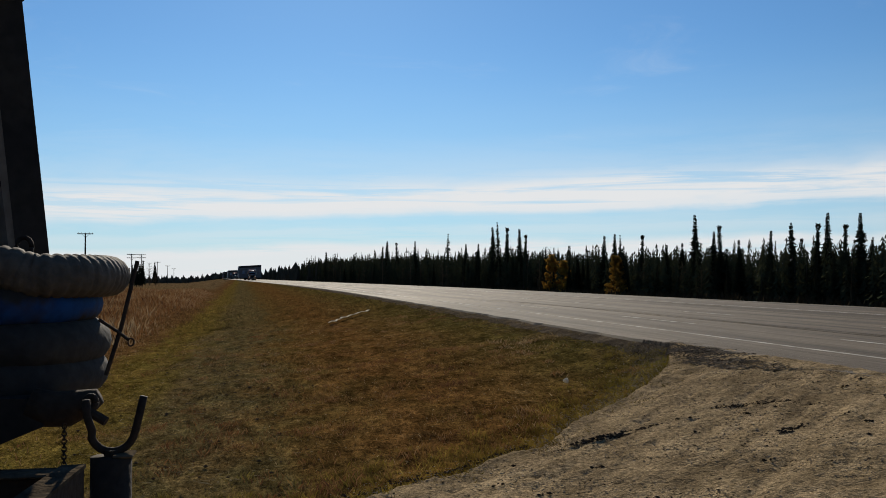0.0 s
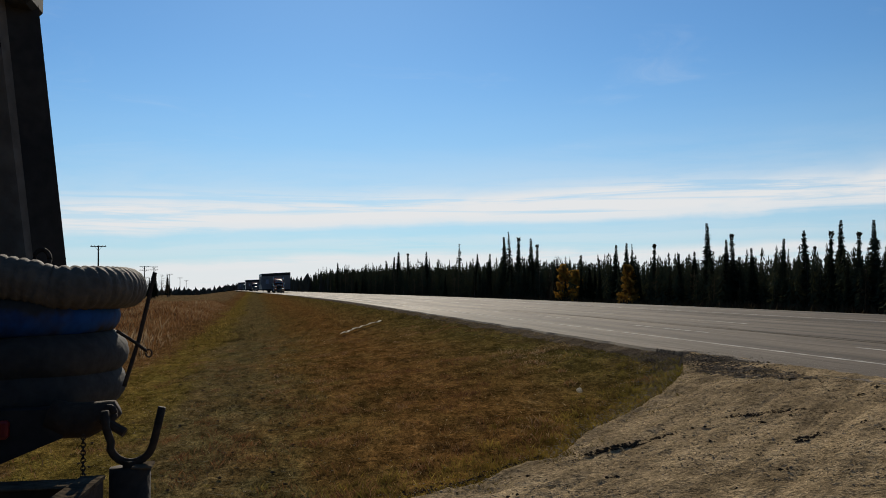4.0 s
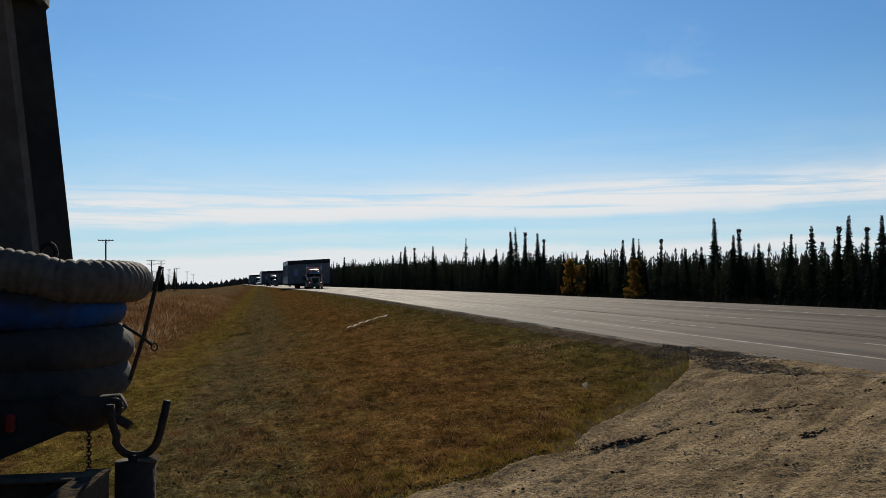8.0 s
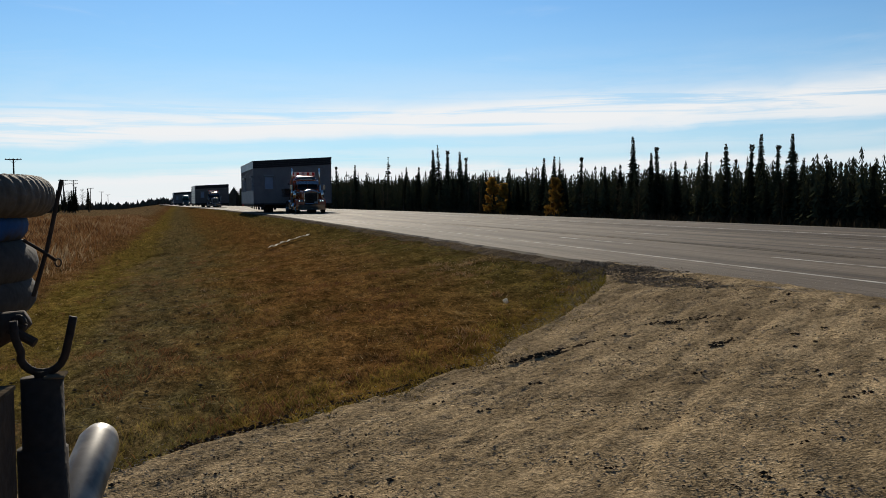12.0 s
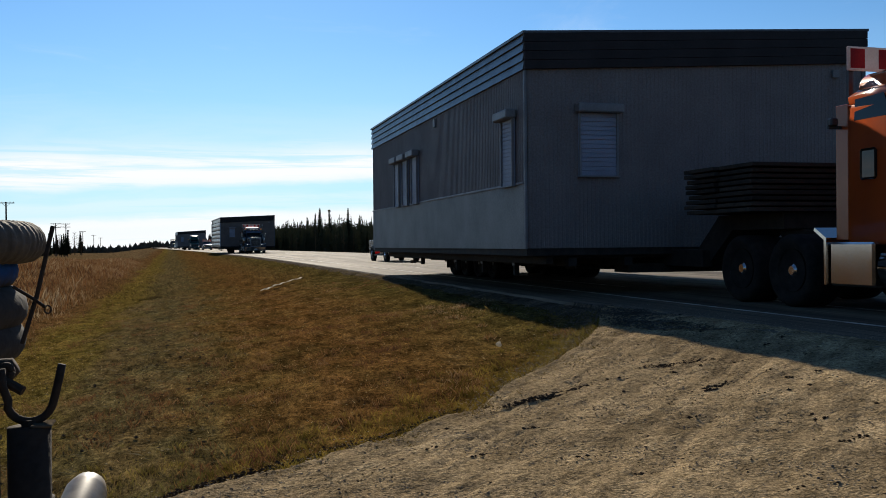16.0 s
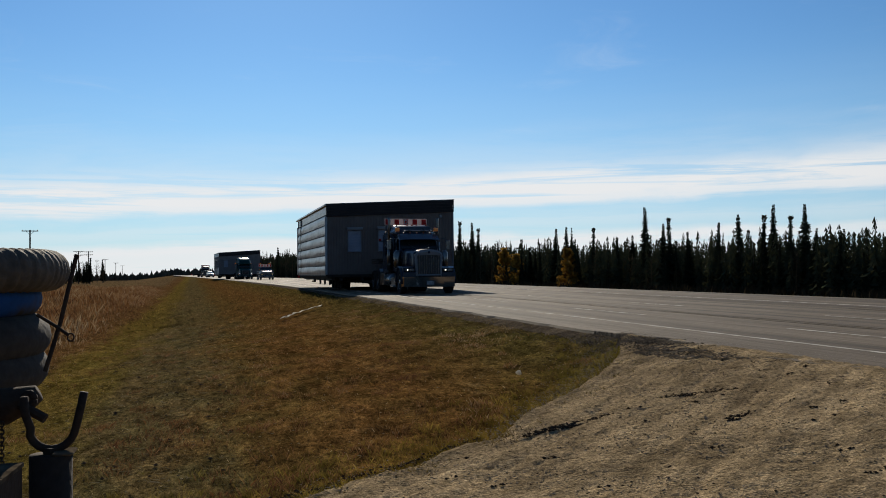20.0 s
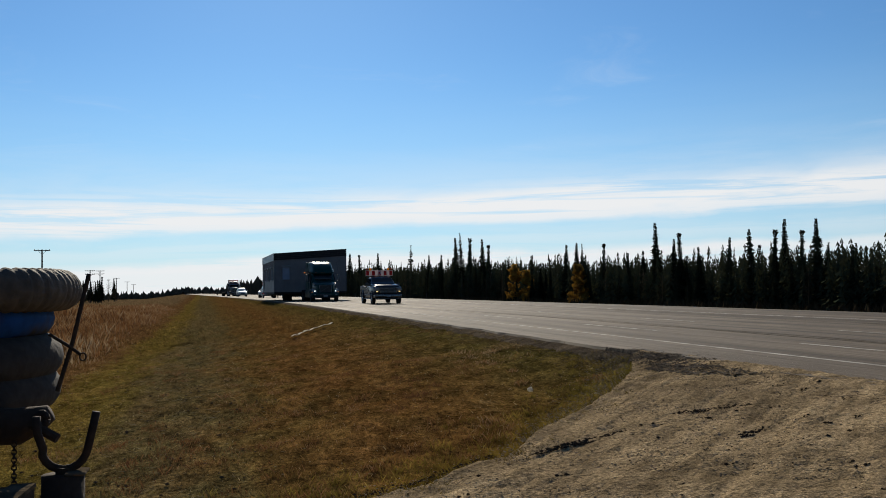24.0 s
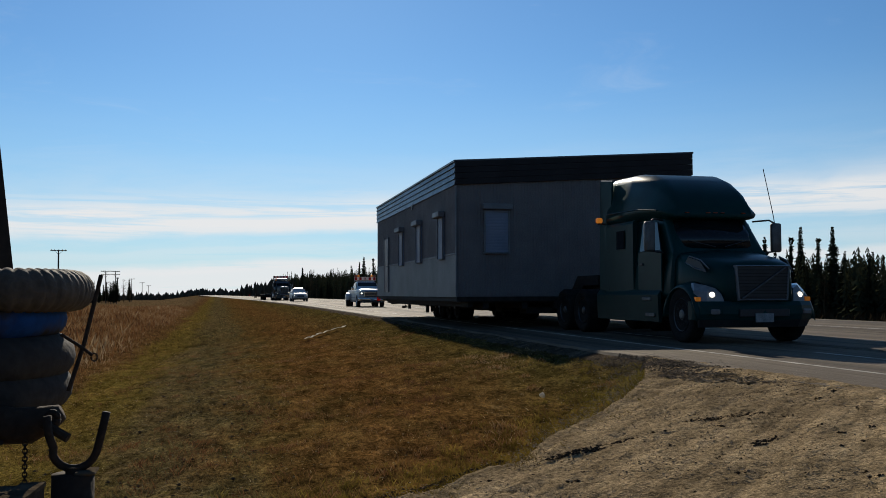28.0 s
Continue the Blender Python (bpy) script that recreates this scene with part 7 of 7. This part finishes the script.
def prism_y(x, y, z, r):
    bm = bmesh.new()
    tube(bm, [(x, y + 0.01, z), (x, y - 0.03, z), (x, y - 0.05, z)], r, 18, True, [r, r, r * 0.8])
    return bm


def wagon(label):
    """A white sport utility car; its front axle stands at y = 0."""
    r = root("escort_car", None, label, "car")
    p = M["white"]
    part("body", shell([(-0.85, 0.70, 0.45, 0.85, 0.12), (-0.6, 0.88, 0.35, 0.98, 0.14), (0.6, 0.91, 0.32, 1.05, 0.12), (3.4, 0.92, 0.34, 1.08, 0.12), (3.75, 0.85, 0.45, 1.0, 0.14)]), p, r, "", True)
    part("cabin", shell([(0.5, 0.84, 0.98, 1.08, 0.05), (1.25, 0.84, 1.0, 1.56, 0.14, 0.66), (2.6, 0.85, 1.0, 1.60, 0.14, 0.68), (3.6, 0.84, 1.0, 1.12, 0.06, 0.74)]), p, r, "", True)
    part("windshield", panel([(-0.72, 0.60, 1.08), (0.72, 0.60, 1.08), (0.6, 1.2, 1.52), (-0.6, 1.2, 1.52)], 0.03), M["glass"], r)
    for s in (-1, 1):
        part("side_window", panel([(s * 0.85, 0.95, 1.1), (s * 0.86, 3.1, 1.1), (s * 0.71, 2.7, 1.5), (s * 0.69, 1.35, 1.5)], 0.03), M["glass"], r)
        part("headlamp", boxed(s * 0.62 - 0.13, s * 0.62 + 0.13, -0.84, -0.7, 0.66, 0.82, 0.03), M["lens"], r, "bright lit headlamp")
        part("door_mirror", boxed(s * 0.9, s * 1.08, 0.85, 0.97, 1.05, 1.2, 0.03), p, r)
        for y in (0.0, 2.75):
            # black disc paints the shaded arch hollow, the body is not cut
            o = part("wheel_arch", lathe([(-0.01, 0.40), (0.01, 0.40)], 20), M["black"], r)
            o.location = (s * 0.90, y, 0.38)
            wheel(r, s * 0.82, y, 0.34, 0.23, M["chrome"], False, True)
    part("grille", boxed(-0.42, 0.42, -0.87, -0.75, 0.55, 0.75, 0.03), M["black"], r)
    part("number_plate", boxed(-0.2, 0.2, -0.885, -0.87, 0.42, 0.53), M["plate"], r, "blank number plate")
    part("underbody", boxed(-0.7, 0.7, -0.5, 3.4, 0.22, 0.36), M["frame"], r)
    part("light_bar", boxed(-0.5, 0.5, 1.5, 1.65, 1.62, 1.72, 0.03), M["lens"], r, "lit roof light bar")
    return r


def shrink(thing, k, done=set()):
    """Bring a whole vehicle to its true size."""
    for ob in thing.children_recursive:
        ob.location *= k
        if ob.data.name not in done:
            done.add(ob.data.name)
            ob.data.transform(Matrix.Scale(k, 4))


def lamps_off(thing):
    """Headlamps out, the small warm parking lamps below them lit."""
    for ob in thing.children_recursive:
        if ob.name.startswith("headlamp") and "housing" not in ob.name:
            ob.data.materials[0] = M["lens_off"]
            tagged(ob, "unlit headlamp")
    for s in (-1, 1):
        part("parking_lamp", boxed(s * 0.74 - 0.06, s * 0.74 + 0.06, -0.95, -0.90, 0.80, 0.85, 0.01), M["park"], thing, "small lit amber parking lamp")


# ---- the convoy ----
truck_a = conventional_tractor("highway_tractor", M["orange"], "burnt orange long-nosed highway tractor with chrome stacks")
truck_b = conventional_tractor("highway_tractor", M["navy"], "dark navy long-nosed highway tractor with chrome bumper", True)
truck_c = aero_tractor("highway_tractor", M["green"], "dark green sloping-nosed highway tractor with high sleeper")
truck_d = conventional_tractor("highway_tractor", M["black"], "black long-nosed tractor at the convoy's tail", True)
trail_a, trail_b, trail_c, trail_d = trailer(3.4), trailer(2.9), trailer(3.0), trailer(3.6, 11.0, True)
mod_a = module("taupe grey building module with roller shutters on a trailer", 7.05, 4.63, 0.40, 14.0,
               [(9.85, 10.5, 2.0, 3.2, ""), (8.85, 9.5, 2.0, 3.2, ""), (7.75, 8.4, 2.0, 3.2, ""), (0.45, 1.1, 2.0, 3.2, "")], [(1.0, 1.76, 2.14, 3.26)])
mod_b = module("grey building module wrapped in silver film on one side", 6.7, 4.45, 0.3, 15.0, [], [(1.07, 1.78, 2.02, 3.12), (2.65, 3.38, 2.05, 3.16), (4.2, 4.93, 2.08, 3.2)], True)
mod_c = module("dark grey building module with four shutters and a door", 6.9, 4.5, 0.42, 14.0,
               [(7.75, 8.55, 1.93, 3.1, ""), (4.55, 5.3, 1.93, 3.1, ""), (1.3, 2.05, 1.93, 3.1, ""), (11.0, 11.9, 1.0, 3.05, "door")], [(0.77, 1.48, 2.04, 3.2)])
stack_a, stack_b = plank_stack("stack of weathered planks on the trailer's gooseneck"), plank_stack("few dark planks on the trailer's gooseneck", 3, 2.5)
pick_a = pickup("pickup_truck", M["charcoal"], "dark grey crew-cab pickup with a cream load sign on its roof")
load_sign(pick_a)
for s in (-1, 1):
    part("lower_panel", boxed(s * 0.99 - 0.012, s * 0.99 + 0.012, 0.56, 3.0, 0.70, 0.80, 0.008), M["silver"], pick_a, "grey-green stripe along the doors")
    part("bed_lower_panel", boxed(s * 0.975 - 0.012, s * 0.975 + 0.012, 3.06, 5.0, 0.70, 0.80, 0.008), M["silver"], pick_a)
pick_b = pickup("pickup_truck", M["slate"], "slate grey pickup with a red striped sign on its roof")
stripe_sign(pick_b, 2.45, 2.0, 2.40, 1.98)
pick_c = pickup("pickup_truck", M["white"], "white dual-wheel pickup with a red striped roof sign", True, True)
stripe_sign(pick_c, 2.45, 2.02, 2.30, 1.7)
shrink(pick_a, 0.905), shrink(pick_b, 0.945), shrink(pick_c, 0.93)
lamps_off(pick_b)
car = wagon("white escort car with bright headlamps")

# ---- the parked service truck beside the camera ----
M["hose"] = mat("ribbed grey suction hose", (0.150, 0.122, 0.092), 0.8, second=(0.085, 0.070, 0.054), scale=9, fine=60, bump=0.003, spec=0.2)
M["hose_dark"] = mat("dusty black hose", (0.040, 0.036, 0.033), 0.85, second=(0.062, 0.053, 0.045), scale=7, fine=50, bump=0.003, spec=0.15)
M["hose_blue"] = mat("scuffed blue hose", (0.010, 0.062, 0.21), 0.8, second=(0.045, 0.040, 0.036), scale=7, fine=50, lo=0.44, hi=0.56, spec=0.15)
M["tank"] = mat("dusty grey tank steel", (0.20, 0.165, 0.13), 0.85, second=(0.12, 0.10, 0.08), scale=2.5, fine=30, bump=0.003, spec=0.1)
M["rust"] = mat("dark rusted iron", (0.034, 0.026, 0.021), 0.85, second=(0.06, 0.041, 0.028), scale=12, fine=70, bump=0.003, spec=0.15)
M["pale_pipe"] = mat("dirty cream plastic pipe", (0.30, 0.245, 0.175), 0.45, second=(0.085, 0.066, 0.044), scale=11, fine=40, lo=0.46, hi=0.66, spec=0.5)
M["edge"] = mat("dried mud on steel", (0.12, 0.095, 0.066), 1.0, second=(0.06, 0.048, 0.035), scale=20, fine=70, bump=0.006, spec=0.0)


def hose_path(x1, y1, z, slope=0.0, n=18):
    """A hose that runs along the truck, bends round at its free end x1, y1 and goes back."""
    pts = [(x1 - d, y1 - 0.02 * d, z + slope * d) for d in (1.6, 0.9, 0.45, 0.25, 0.16)]
    for k in range(n + 1):
        a = radians(-90 + 180 * k / n)
        pts.append((x1 - 0.13 + 0.1 * math.cos(a), y1 + 0.16 + 0.16 * math.sin(a), z + slope * 0.1))
    pts += [(x1 - 0.3, y1 + 0.32, z), (x1 - 0.9, y1 + 0.32, z + 0.01), (x1 - 1.6, y1 + 0.3, z + 0.02)]
    return pts


def dense(pts, step=0.012):
    out = []
    for a, b in zip(pts, pts[1:]):
        a, b = Vector(a), Vector(b)
        n = max(1, int((b - a).length / step))
        out += [tuple(a.lerp(b, k / n)) for k in range(n)]
    return out + [tuple(pts[-1])]


def coiled_hose(label, x1, y1, z, r, material, ribs=0.0, slope=0.0):
    pts = dense(hose_path(x1, y1, z, slope), 0.0042 if ribs else 0.04)
    radii = [r * (1 + ribs * (-1.6, 0.2, 0.6, 0.2)[i % 4]) for i in range(len(pts))]
    bm = bmesh.new()
    tube(bm, pts, r, 16, True, radii)
    o = root("coiled_hose", None, label, "hose", "hoses on the rack")
    part("hose_tube", bm, material, o, "", True)
    for k in (3, -4):
        p, q = Vector(pts[k]), Vector(pts[k - 1])
        part("end_clamp", tubed([tuple(q - (p - q) * 1.5), tuple(p + (p - q) * 1.5)], r * 1.12, 14), M["rust"], o)
    return o


def service_truck():
    r = root("service_truck", None, "parked dusty service truck with a hose rack", "service truck")
    # leaning tank support: a pale face and a dark face, running up out of view
    part("tank_shell", loft([[(-1.9, 2.3, 0.98), (-0.52, 2.08, 0.98), (-0.50, 2.14, 0.98), (-1.9, 2.5, 0.98)],
                             [(-1.9, 2.25, 2.6), (-0.664, 1.85, 2.6), (-0.64, 1.92, 2.6), (-1.9, 2.45, 2.6)]]), M["tank"], r, "dusty grey tank side")
    part("support_post", loft([[(-0.52, 2.10, 0.95), (-0.452, 2.15, 0.95), (-0.50, 2.35, 0.95), (-0.56, 2.35, 0.95)],
                               [(-0.665, 1.88, 2.6), (-0.595, 1.93, 2.6), (-0.665, 2.15, 2.6), (-0.75, 2.15, 2.6)]]), M["frame"], r, "dark leaning steel post")
    part("post_bracket", boxed(-0.56, -0.505, 2.0, 2.12, 1.545, 1.60, 0.01), M["frame"], r)
    part("rack_tray", loft([[(-1.8, 1.60, 0.12), (-0.352, 1.62, 0.712), (-0.345, 1.70, 0.712), (-1.8, 1.70, 0.12)],
                            [(-1.8, 1.60, 0.78), (-0.352, 1.62, 0.758), (-0.345, 1.70, 0.758), (-1.8, 1.70, 0.78)]]), M["frame"], r, "dark plate under the hoses, cut off at a slant")
    part("tray_floor", boxed(-1.8, -0.36, 1.66, 2.05, 0.715, 0.733, 0.004), M["frame"], r)
    for x in (-0.44, -0.5):
        part("tail_lamp", boxed(x - 0.008, x + 0.008, 1.60, 1.618, 0.715, 0.745, 0.004), M["redlens"], r, "small red lamp on the tray")
    # deck rail, bumper channel and the upright socket with its hook
    ch = part("deck_channel", loft([[(-0.345, 1.12, 0.30), (-0.300, 1.12, 0.30), (-0.262, 1.47, 0.30), (-0.292, 1.47, 0.30)],
                                    [(-0.345, 1.12, 0.655), (-0.300, 1.12, 0.655), (-0.262, 1.47, 0.670), (-0.292, 1.47, 0.670)]]), M["rust"], r, "rusted steel deck channel")
    part("channel_top", loft([[(-0.346, 1.12, 0.656), (-0.298, 1.12, 0.656), (-0.260, 1.472, 0.671), (-0.294, 1.472, 0.671)],
                              [(-0.346, 1.12, 0.661), (-0.298, 1.12, 0.661), (-0.260, 1.472, 0.677), (-0.294, 1.472, 0.677)]]), M["edge"], ch)
    part("deck_beam", boxed(-1.9, -0.294, 1.44, 1.47, 0.30, 0.668, 0.004), M["rust"], r, "rusted cross beam with dried mud")
    part("deck_edge", boxed(-1.9, -0.297, 1.42, 1.475, 0.668, 0.673, 0.002), M["edge"], r)
    so = part("pipe_socket", tubed([(-0.236, 1.555, 0.20), (-0.236, 1.555, 0.672)], 0.032, 20), M["rust"], r, "rusted upright pipe socket", True)
    part("socket_collar", tubed([(-0.238, 1.555, 0.30), (-0.238, 1.555, 0.56)], 0.038, 20), M["rust"], so, "", True)
    part("socket_lip", boxed(-0.232, -0.20, 1.53, 1.58, 0.672, 0.677, 0.002), M["edge"], so)
    hook = [(-0.276, 1.558, 0.762), (-0.274, 1.558, 0.735), (-0.266, 1.558, 0.712)]
    for k in range(9):
        a = radians(200 + 140 * k / 8)
        hook.append((-0.235 + 0.034 * math.cos(a), 1.558, 0.713 + 0.034 * math.sin(a)))
    hook += [(-0.200, 1.558, 0.712), (-0.194, 1.558, 0.738), (-0.188, 1.558, 0.766)]
    part("hook", tubed(hook, 0.0064, 10), M["rust"], r, "bent iron U-hook", True)
    part("hook_stem", tubed([(-0.236, 1.558, 0.60), (-0.236, 1.558, 0.682)], 0.012, 10), M["rust"], r)
    part("gate_valve", lathe_y(-0.318, 1.64, 0.738, 0.030, 0.06), M["rust"], r, "dark valve under the hoses", True)
    part("valve_lever", tubed([(-0.29, 1.6, 0.745), (-0.25, 1.59, 0.722)], 0.008, 8), M["rust"], r)
    part("valve_ring", ring(-0.276, 1.6, 0.752, 0.008, 0.006), M["rust"], r, "", True)
    part("tie_rod", tubed([(-0.262, 1.66, 0.79), (-0.24, 1.672, 0.87), (-0.216, 1.685, 0.985)], 0.0038, 8), M["rust"], r, "thin bent iron rod")
    part("wire_clip", tubed([(-0.275, 1.66, 0.885), (-0.245, 1.66, 0.865), (-0.226, 1.66, 0.85)], 0.003, 6), M["rust"], r)
    part("wire_eye", ring(-0.222, 1.66, 0.846, 0.005, 0.0015), M["rust"], r, "", True)
    part("lifting_eye", ring(-0.452, 1.9, 1.015, 0.014, 0.005), M["rust"], r, "", True)
    for k in range(24):
        z = 0.715 - 0.0062 * k
        ln = part("chain_link", ring(-0.316, 1.6, z, 0.0034, 0.0012, k % 2), M["rust"], r)
    # the rest of the truck beside the camera, unseen, added to shade the hoses: barrel tank, cab, frame and wheels
    part("tank_barrel", tubed([(-2.05, -4.6, 1.75), (-2.05, -4.45, 1.75), (-2.05, 1.15, 1.75), (-2.05, 1.3, 1.75)], 1.0, 28, [0.75, 1.0, 1.0, 0.8]), M["tank"], r, "unseen round tank, added to shade the hoses", True)
    part("truck_frame", boxed(-2.6, -1.5, -7.2, 1.5, 0.15, 0.55, 0.02), M["frame"], r)
    part("truck_cab", shell([(-7.3, 1.1, 0.1, 1.7, 0.12), (-6.6, 1.15, 0.1, 2.4, 0.15), (-5.0, 1.15, 0.1, 2.4, 0.15)]), M["white"], r, "", True).location.x = -2.05
    for y in (-6.2, -0.6, 0.75):
        for x in (-3.0, -1.1):
            o = part("truck_wheel", lathe([(-0.15, 0.3), (-0.17, 0.45), (-0.14, 0.52), (0.14, 0.52), (0.17, 0.45), (0.15, 0.3)], 20), M["tyre"], r, "", True)
            o.location = (x, y, approach_z(x, y) + 0.5)
    part("chassis", boxed(-1.9, -1.0, 1.3, 2.6, 0.1, 0.35, 0.02), M["frame"], r)
    part("deck_leg", boxed(-1.5, -1.35, 1.4, 1.6, -0.75, 0.3, 0.01), M["frame"], r)
    part("deck_leg", boxed(-1.5, -1.35, 2.2, 2.4, -0.75, 0.98, 0.01), M["frame"], r)
    part("cross_member", boxed(-1.0, -0.20, 1.5, 1.6, 0.14, 0.28, 0.01), M["frame"], r)
    # pale pipe that lies in a bracket under the deck
    pp = [(-0.225, 1.45, 0.34), (-0.213, 1.58, 0.408), (-0.196, 1.72, 0.462), (-0.182, 1.81, 0.497), (-0.178, 1.835, 0.506), (-0.176, 1.848, 0.511)]
    part("pale_pipe", tubed(pp, 0.04, 20, [0.037, 0.038, 0.039, 0.038, 0.030, 0.012]), M["pale_pipe"], r, "dirty white round-ended pipe", True)
    part("pipe_bracket", boxed(-0.28, -0.19, 1.5, 1.56, 0.28, 0.42, 0.006), M["rust"], r)
    return r


def ring(x, y, z, r, t, turn=0):
    bm = bmesh.new()
    n = 14
    pts = []
    for k in range(n + 1):
        a = 2 * math.pi * k / n
        pts.append((x + (r * math.cos(a) if not turn else 0), y + (r * math.cos(a) if turn else 0), z + r * 1.3 * math.sin(a)))
    return tube(bm, pts, t, 6)


def lathe_y(x, y, z, r, ln):
    bm = bmesh.new()
    tube(bm, [(x - ln, y, z + 0.01), (x - ln * 0.5, y, z), (x, y, z), (x + 0.03, y, z + 0.01), (x + 0.05, y, z + 0.02)], r, 14, True, [r * 0.9, r, r, r * 0.75, r * 0.45])
    return bm


service_truck()
coiled_hose("ribbed grey suction hose on top of the rack", -0.262, 1.70, 0.942, 0.0385, M["hose"], 0.04, 0.17)
coiled_hose("scuffed blue hose with dark wear", -0.308, 1.70, 0.905, 0.036, M["hose_blue"], 0.0, 0.02)
coiled_hose("dusty black hose in the coil", -0.299, 1.70, 0.845, 0.043, M["hose_dark"], 0.0, -0.08)
coiled_hose("dusty black hose at the bottom of the coil", -0.303, 1.70, 0.780, 0.043, M["hose_dark"], 0.0, -0.02)


# ---- dust off the gravel ----
def dust_cloud(seed, n, sx, sy, sz, size, label):
    """A puff of countless fine grains round its own middle."""
    rg = np.random.default_rng(seed)
    lumps = rg.normal(size=(14, 3)) * (sx * 0.6, sy * 0.6, sz * 0.5)
    grow = rg.uniform(0.35, 0.8, 14)
    pick = rg.integers(0, 14, n)
    mid = lumps[pick] + rg.normal(size=(n, 3)) * (sx, sy, sz) * grow[pick][:, None]
    v = (mid[:, None, :] + rg.normal(size=(n, 3, 3)) * size).reshape(-1, 3)
    me = bpy.data.meshes.new("dust_cloud")
    me.from_pydata(v, [], np.arange(3 * n).reshape(-1, 3))
    me.materials.append(M["dust"])
    return tagged(new("dust_cloud", me), label, "dust", kind="stuff")


dust_low = dust_cloud(71, 640000, 0.58, 0.55, 0.20, 0.0016, "low tan dust blown off the gravel by the passing trailer")
dust_high = dust_cloud(72, 300000, 0.7, 0.8, 0.45, 0.0011, "thin rising tan dust behind the trailer wheels")

# ---- motion ----
def roll_a(t):
    return ((0.00258 * t + 0.00853) * t - 19.27991) * t + 311.108


def roll_b(t):
    return ((-0.00493 * t + 0.43432) * t - 28.79682) * t + 489.227


def roll_c(t):
    return (0.24901 * t - 29.27987) * t + 648.853


def roll_p1(t):
    return 16.38 - 18.2 * (t - 17.8)


def roll_p2(t):
    return 13.9 + 18.6 * (26.5 - t) + 0.02 * (26.5 - t) ** 2


def roll_p3(t):
    return 64.6 + 17.33 * (28.0 - t)


def roll_car(t):
    return 113.5 + 17.2 * (28.0 - t) + 0.12 * (28.0 - t) ** 2


def roll_rig(t):
    return 132.5 + 17.7 * (28.0 - t) + 0.12 * (28.0 - t) ** 2


def drive(thing, where, x, ahead=0.0, step=0.5):
    """Key a thing along its lane: its own place lies ahead metres before the point that where() gives."""
    rows = []
    for i in range(int(28.0 / step) + 1):
        y = where(i * step) - ahead
        rows.append((i * step, pose(x + shift(y), y, 0, 0, 0, bend(y))))
    walk(thing, rows)


def spin(thing, where, radius_near=60.0):
    """Turn a vehicle's wheels while it is near enough to see them turn."""
    for ob in list(thing.children):
        if not ob.name.startswith("wheel") or ob.name.startswith("wheel_arch"):
            continue
        x, y, z = ob.location
        rows, t, a = [(0.0, pose(x, y, z))], 0.0, 0.0
        near = [0.1 * k for k in range(281) if -6 < where(0.1 * k) < radius_near]
        if near:
            t0, t1 = near[0], min(28.0, near[-1])
            step = 1 / 30
            n = int(round((t1 - t0) / step))
            for k in range(1 if t0 <= 0 else 0, n + 1):
                t = t0 + k * step
                a = (where(t0) - where(t)) / z
                rows.append((t, pose(x, y, z, math.degrees(a) % 360)))
        if rows[-1][0] < 27.99:
            rows.append((28.0, rows[-1][1]))
        walk(ob, rows)


def motions():
    for tr, trl, md, st, where, nose, lane in ((truck_a, trail_a, mod_a, stack_a, roll_a, 8.95, 9.5), (truck_b, trail_b, mod_b, stack_b, roll_b, 7.7, 9.25), (truck_c, trail_c, mod_c, None, roll_c, 7.97, 9.45)):
        drive(tr, where, lane, nose)
        drive(trl, where, 9.25), drive(md, where, 9.25)
        if st:
            drive(st, where, 9.25)
    drive(pick_a, roll_p1, 11.2), drive(pick_b, roll_p2, 10.8), drive(pick_c, roll_p3, 9.5), drive(car, roll_car, 9.5)
    drive(truck_d, roll_rig, 9.4), drive(trail_d, roll_rig, 9.4, -9.6)
    # the dust swirls up out of the gravel and drifts off behind the trailer
    walk(dust_low, [(0.0, pose(6.2, 5.0, -2.2)), (16.0, pose(6.2, 5.0, -2.2)), (16.6, pose(5.4, 5.6, -0.35)), (17.0, pose(4.95, 5.6, 0.0)), (17.5, pose(4.85, 5.7, 0.05)), (17.8, pose(5.2, 4.9, 0.06)), (18.1, pose(5.9, 4.0, 0.08)), (18.5, pose(7.0, 1.6, 0.1)), (19.0, pose(8.0, -2.0, 0.2)), (28.0, pose(9.0, -12.0, 0.4))])
    walk(dust_high, [(0.0, pose(6.8, 6.2, -3.2)), (16.0, pose(6.8, 6.2, -3.2)), (16.6, pose(6.2, 6.6, -0.2)), (17.0, pose(5.9, 6.6, 0.35)), (17.5, pose(6.2, 5.9, 0.6)), (17.8, pose(7.6, 2.6, 0.7)), (18.1, pose(8.8, -1.0, 0.8)), (18.5, pose(9.0, -3.0, 0.85)), (19.0, pose(9.2, -5.0, 0.9)), (28.0, pose(10.0, -12.0, 1.0))])
    for thing, where in ((truck_a, lambda t: roll_a(t) - 8.95), (truck_b, lambda t: roll_b(t) - 7.7), (truck_c, lambda t: roll_c(t) - 7.97), (pick_a, roll_p1), (pick_b, roll_p2)):
        spin(thing, where, 45.0)


motions()
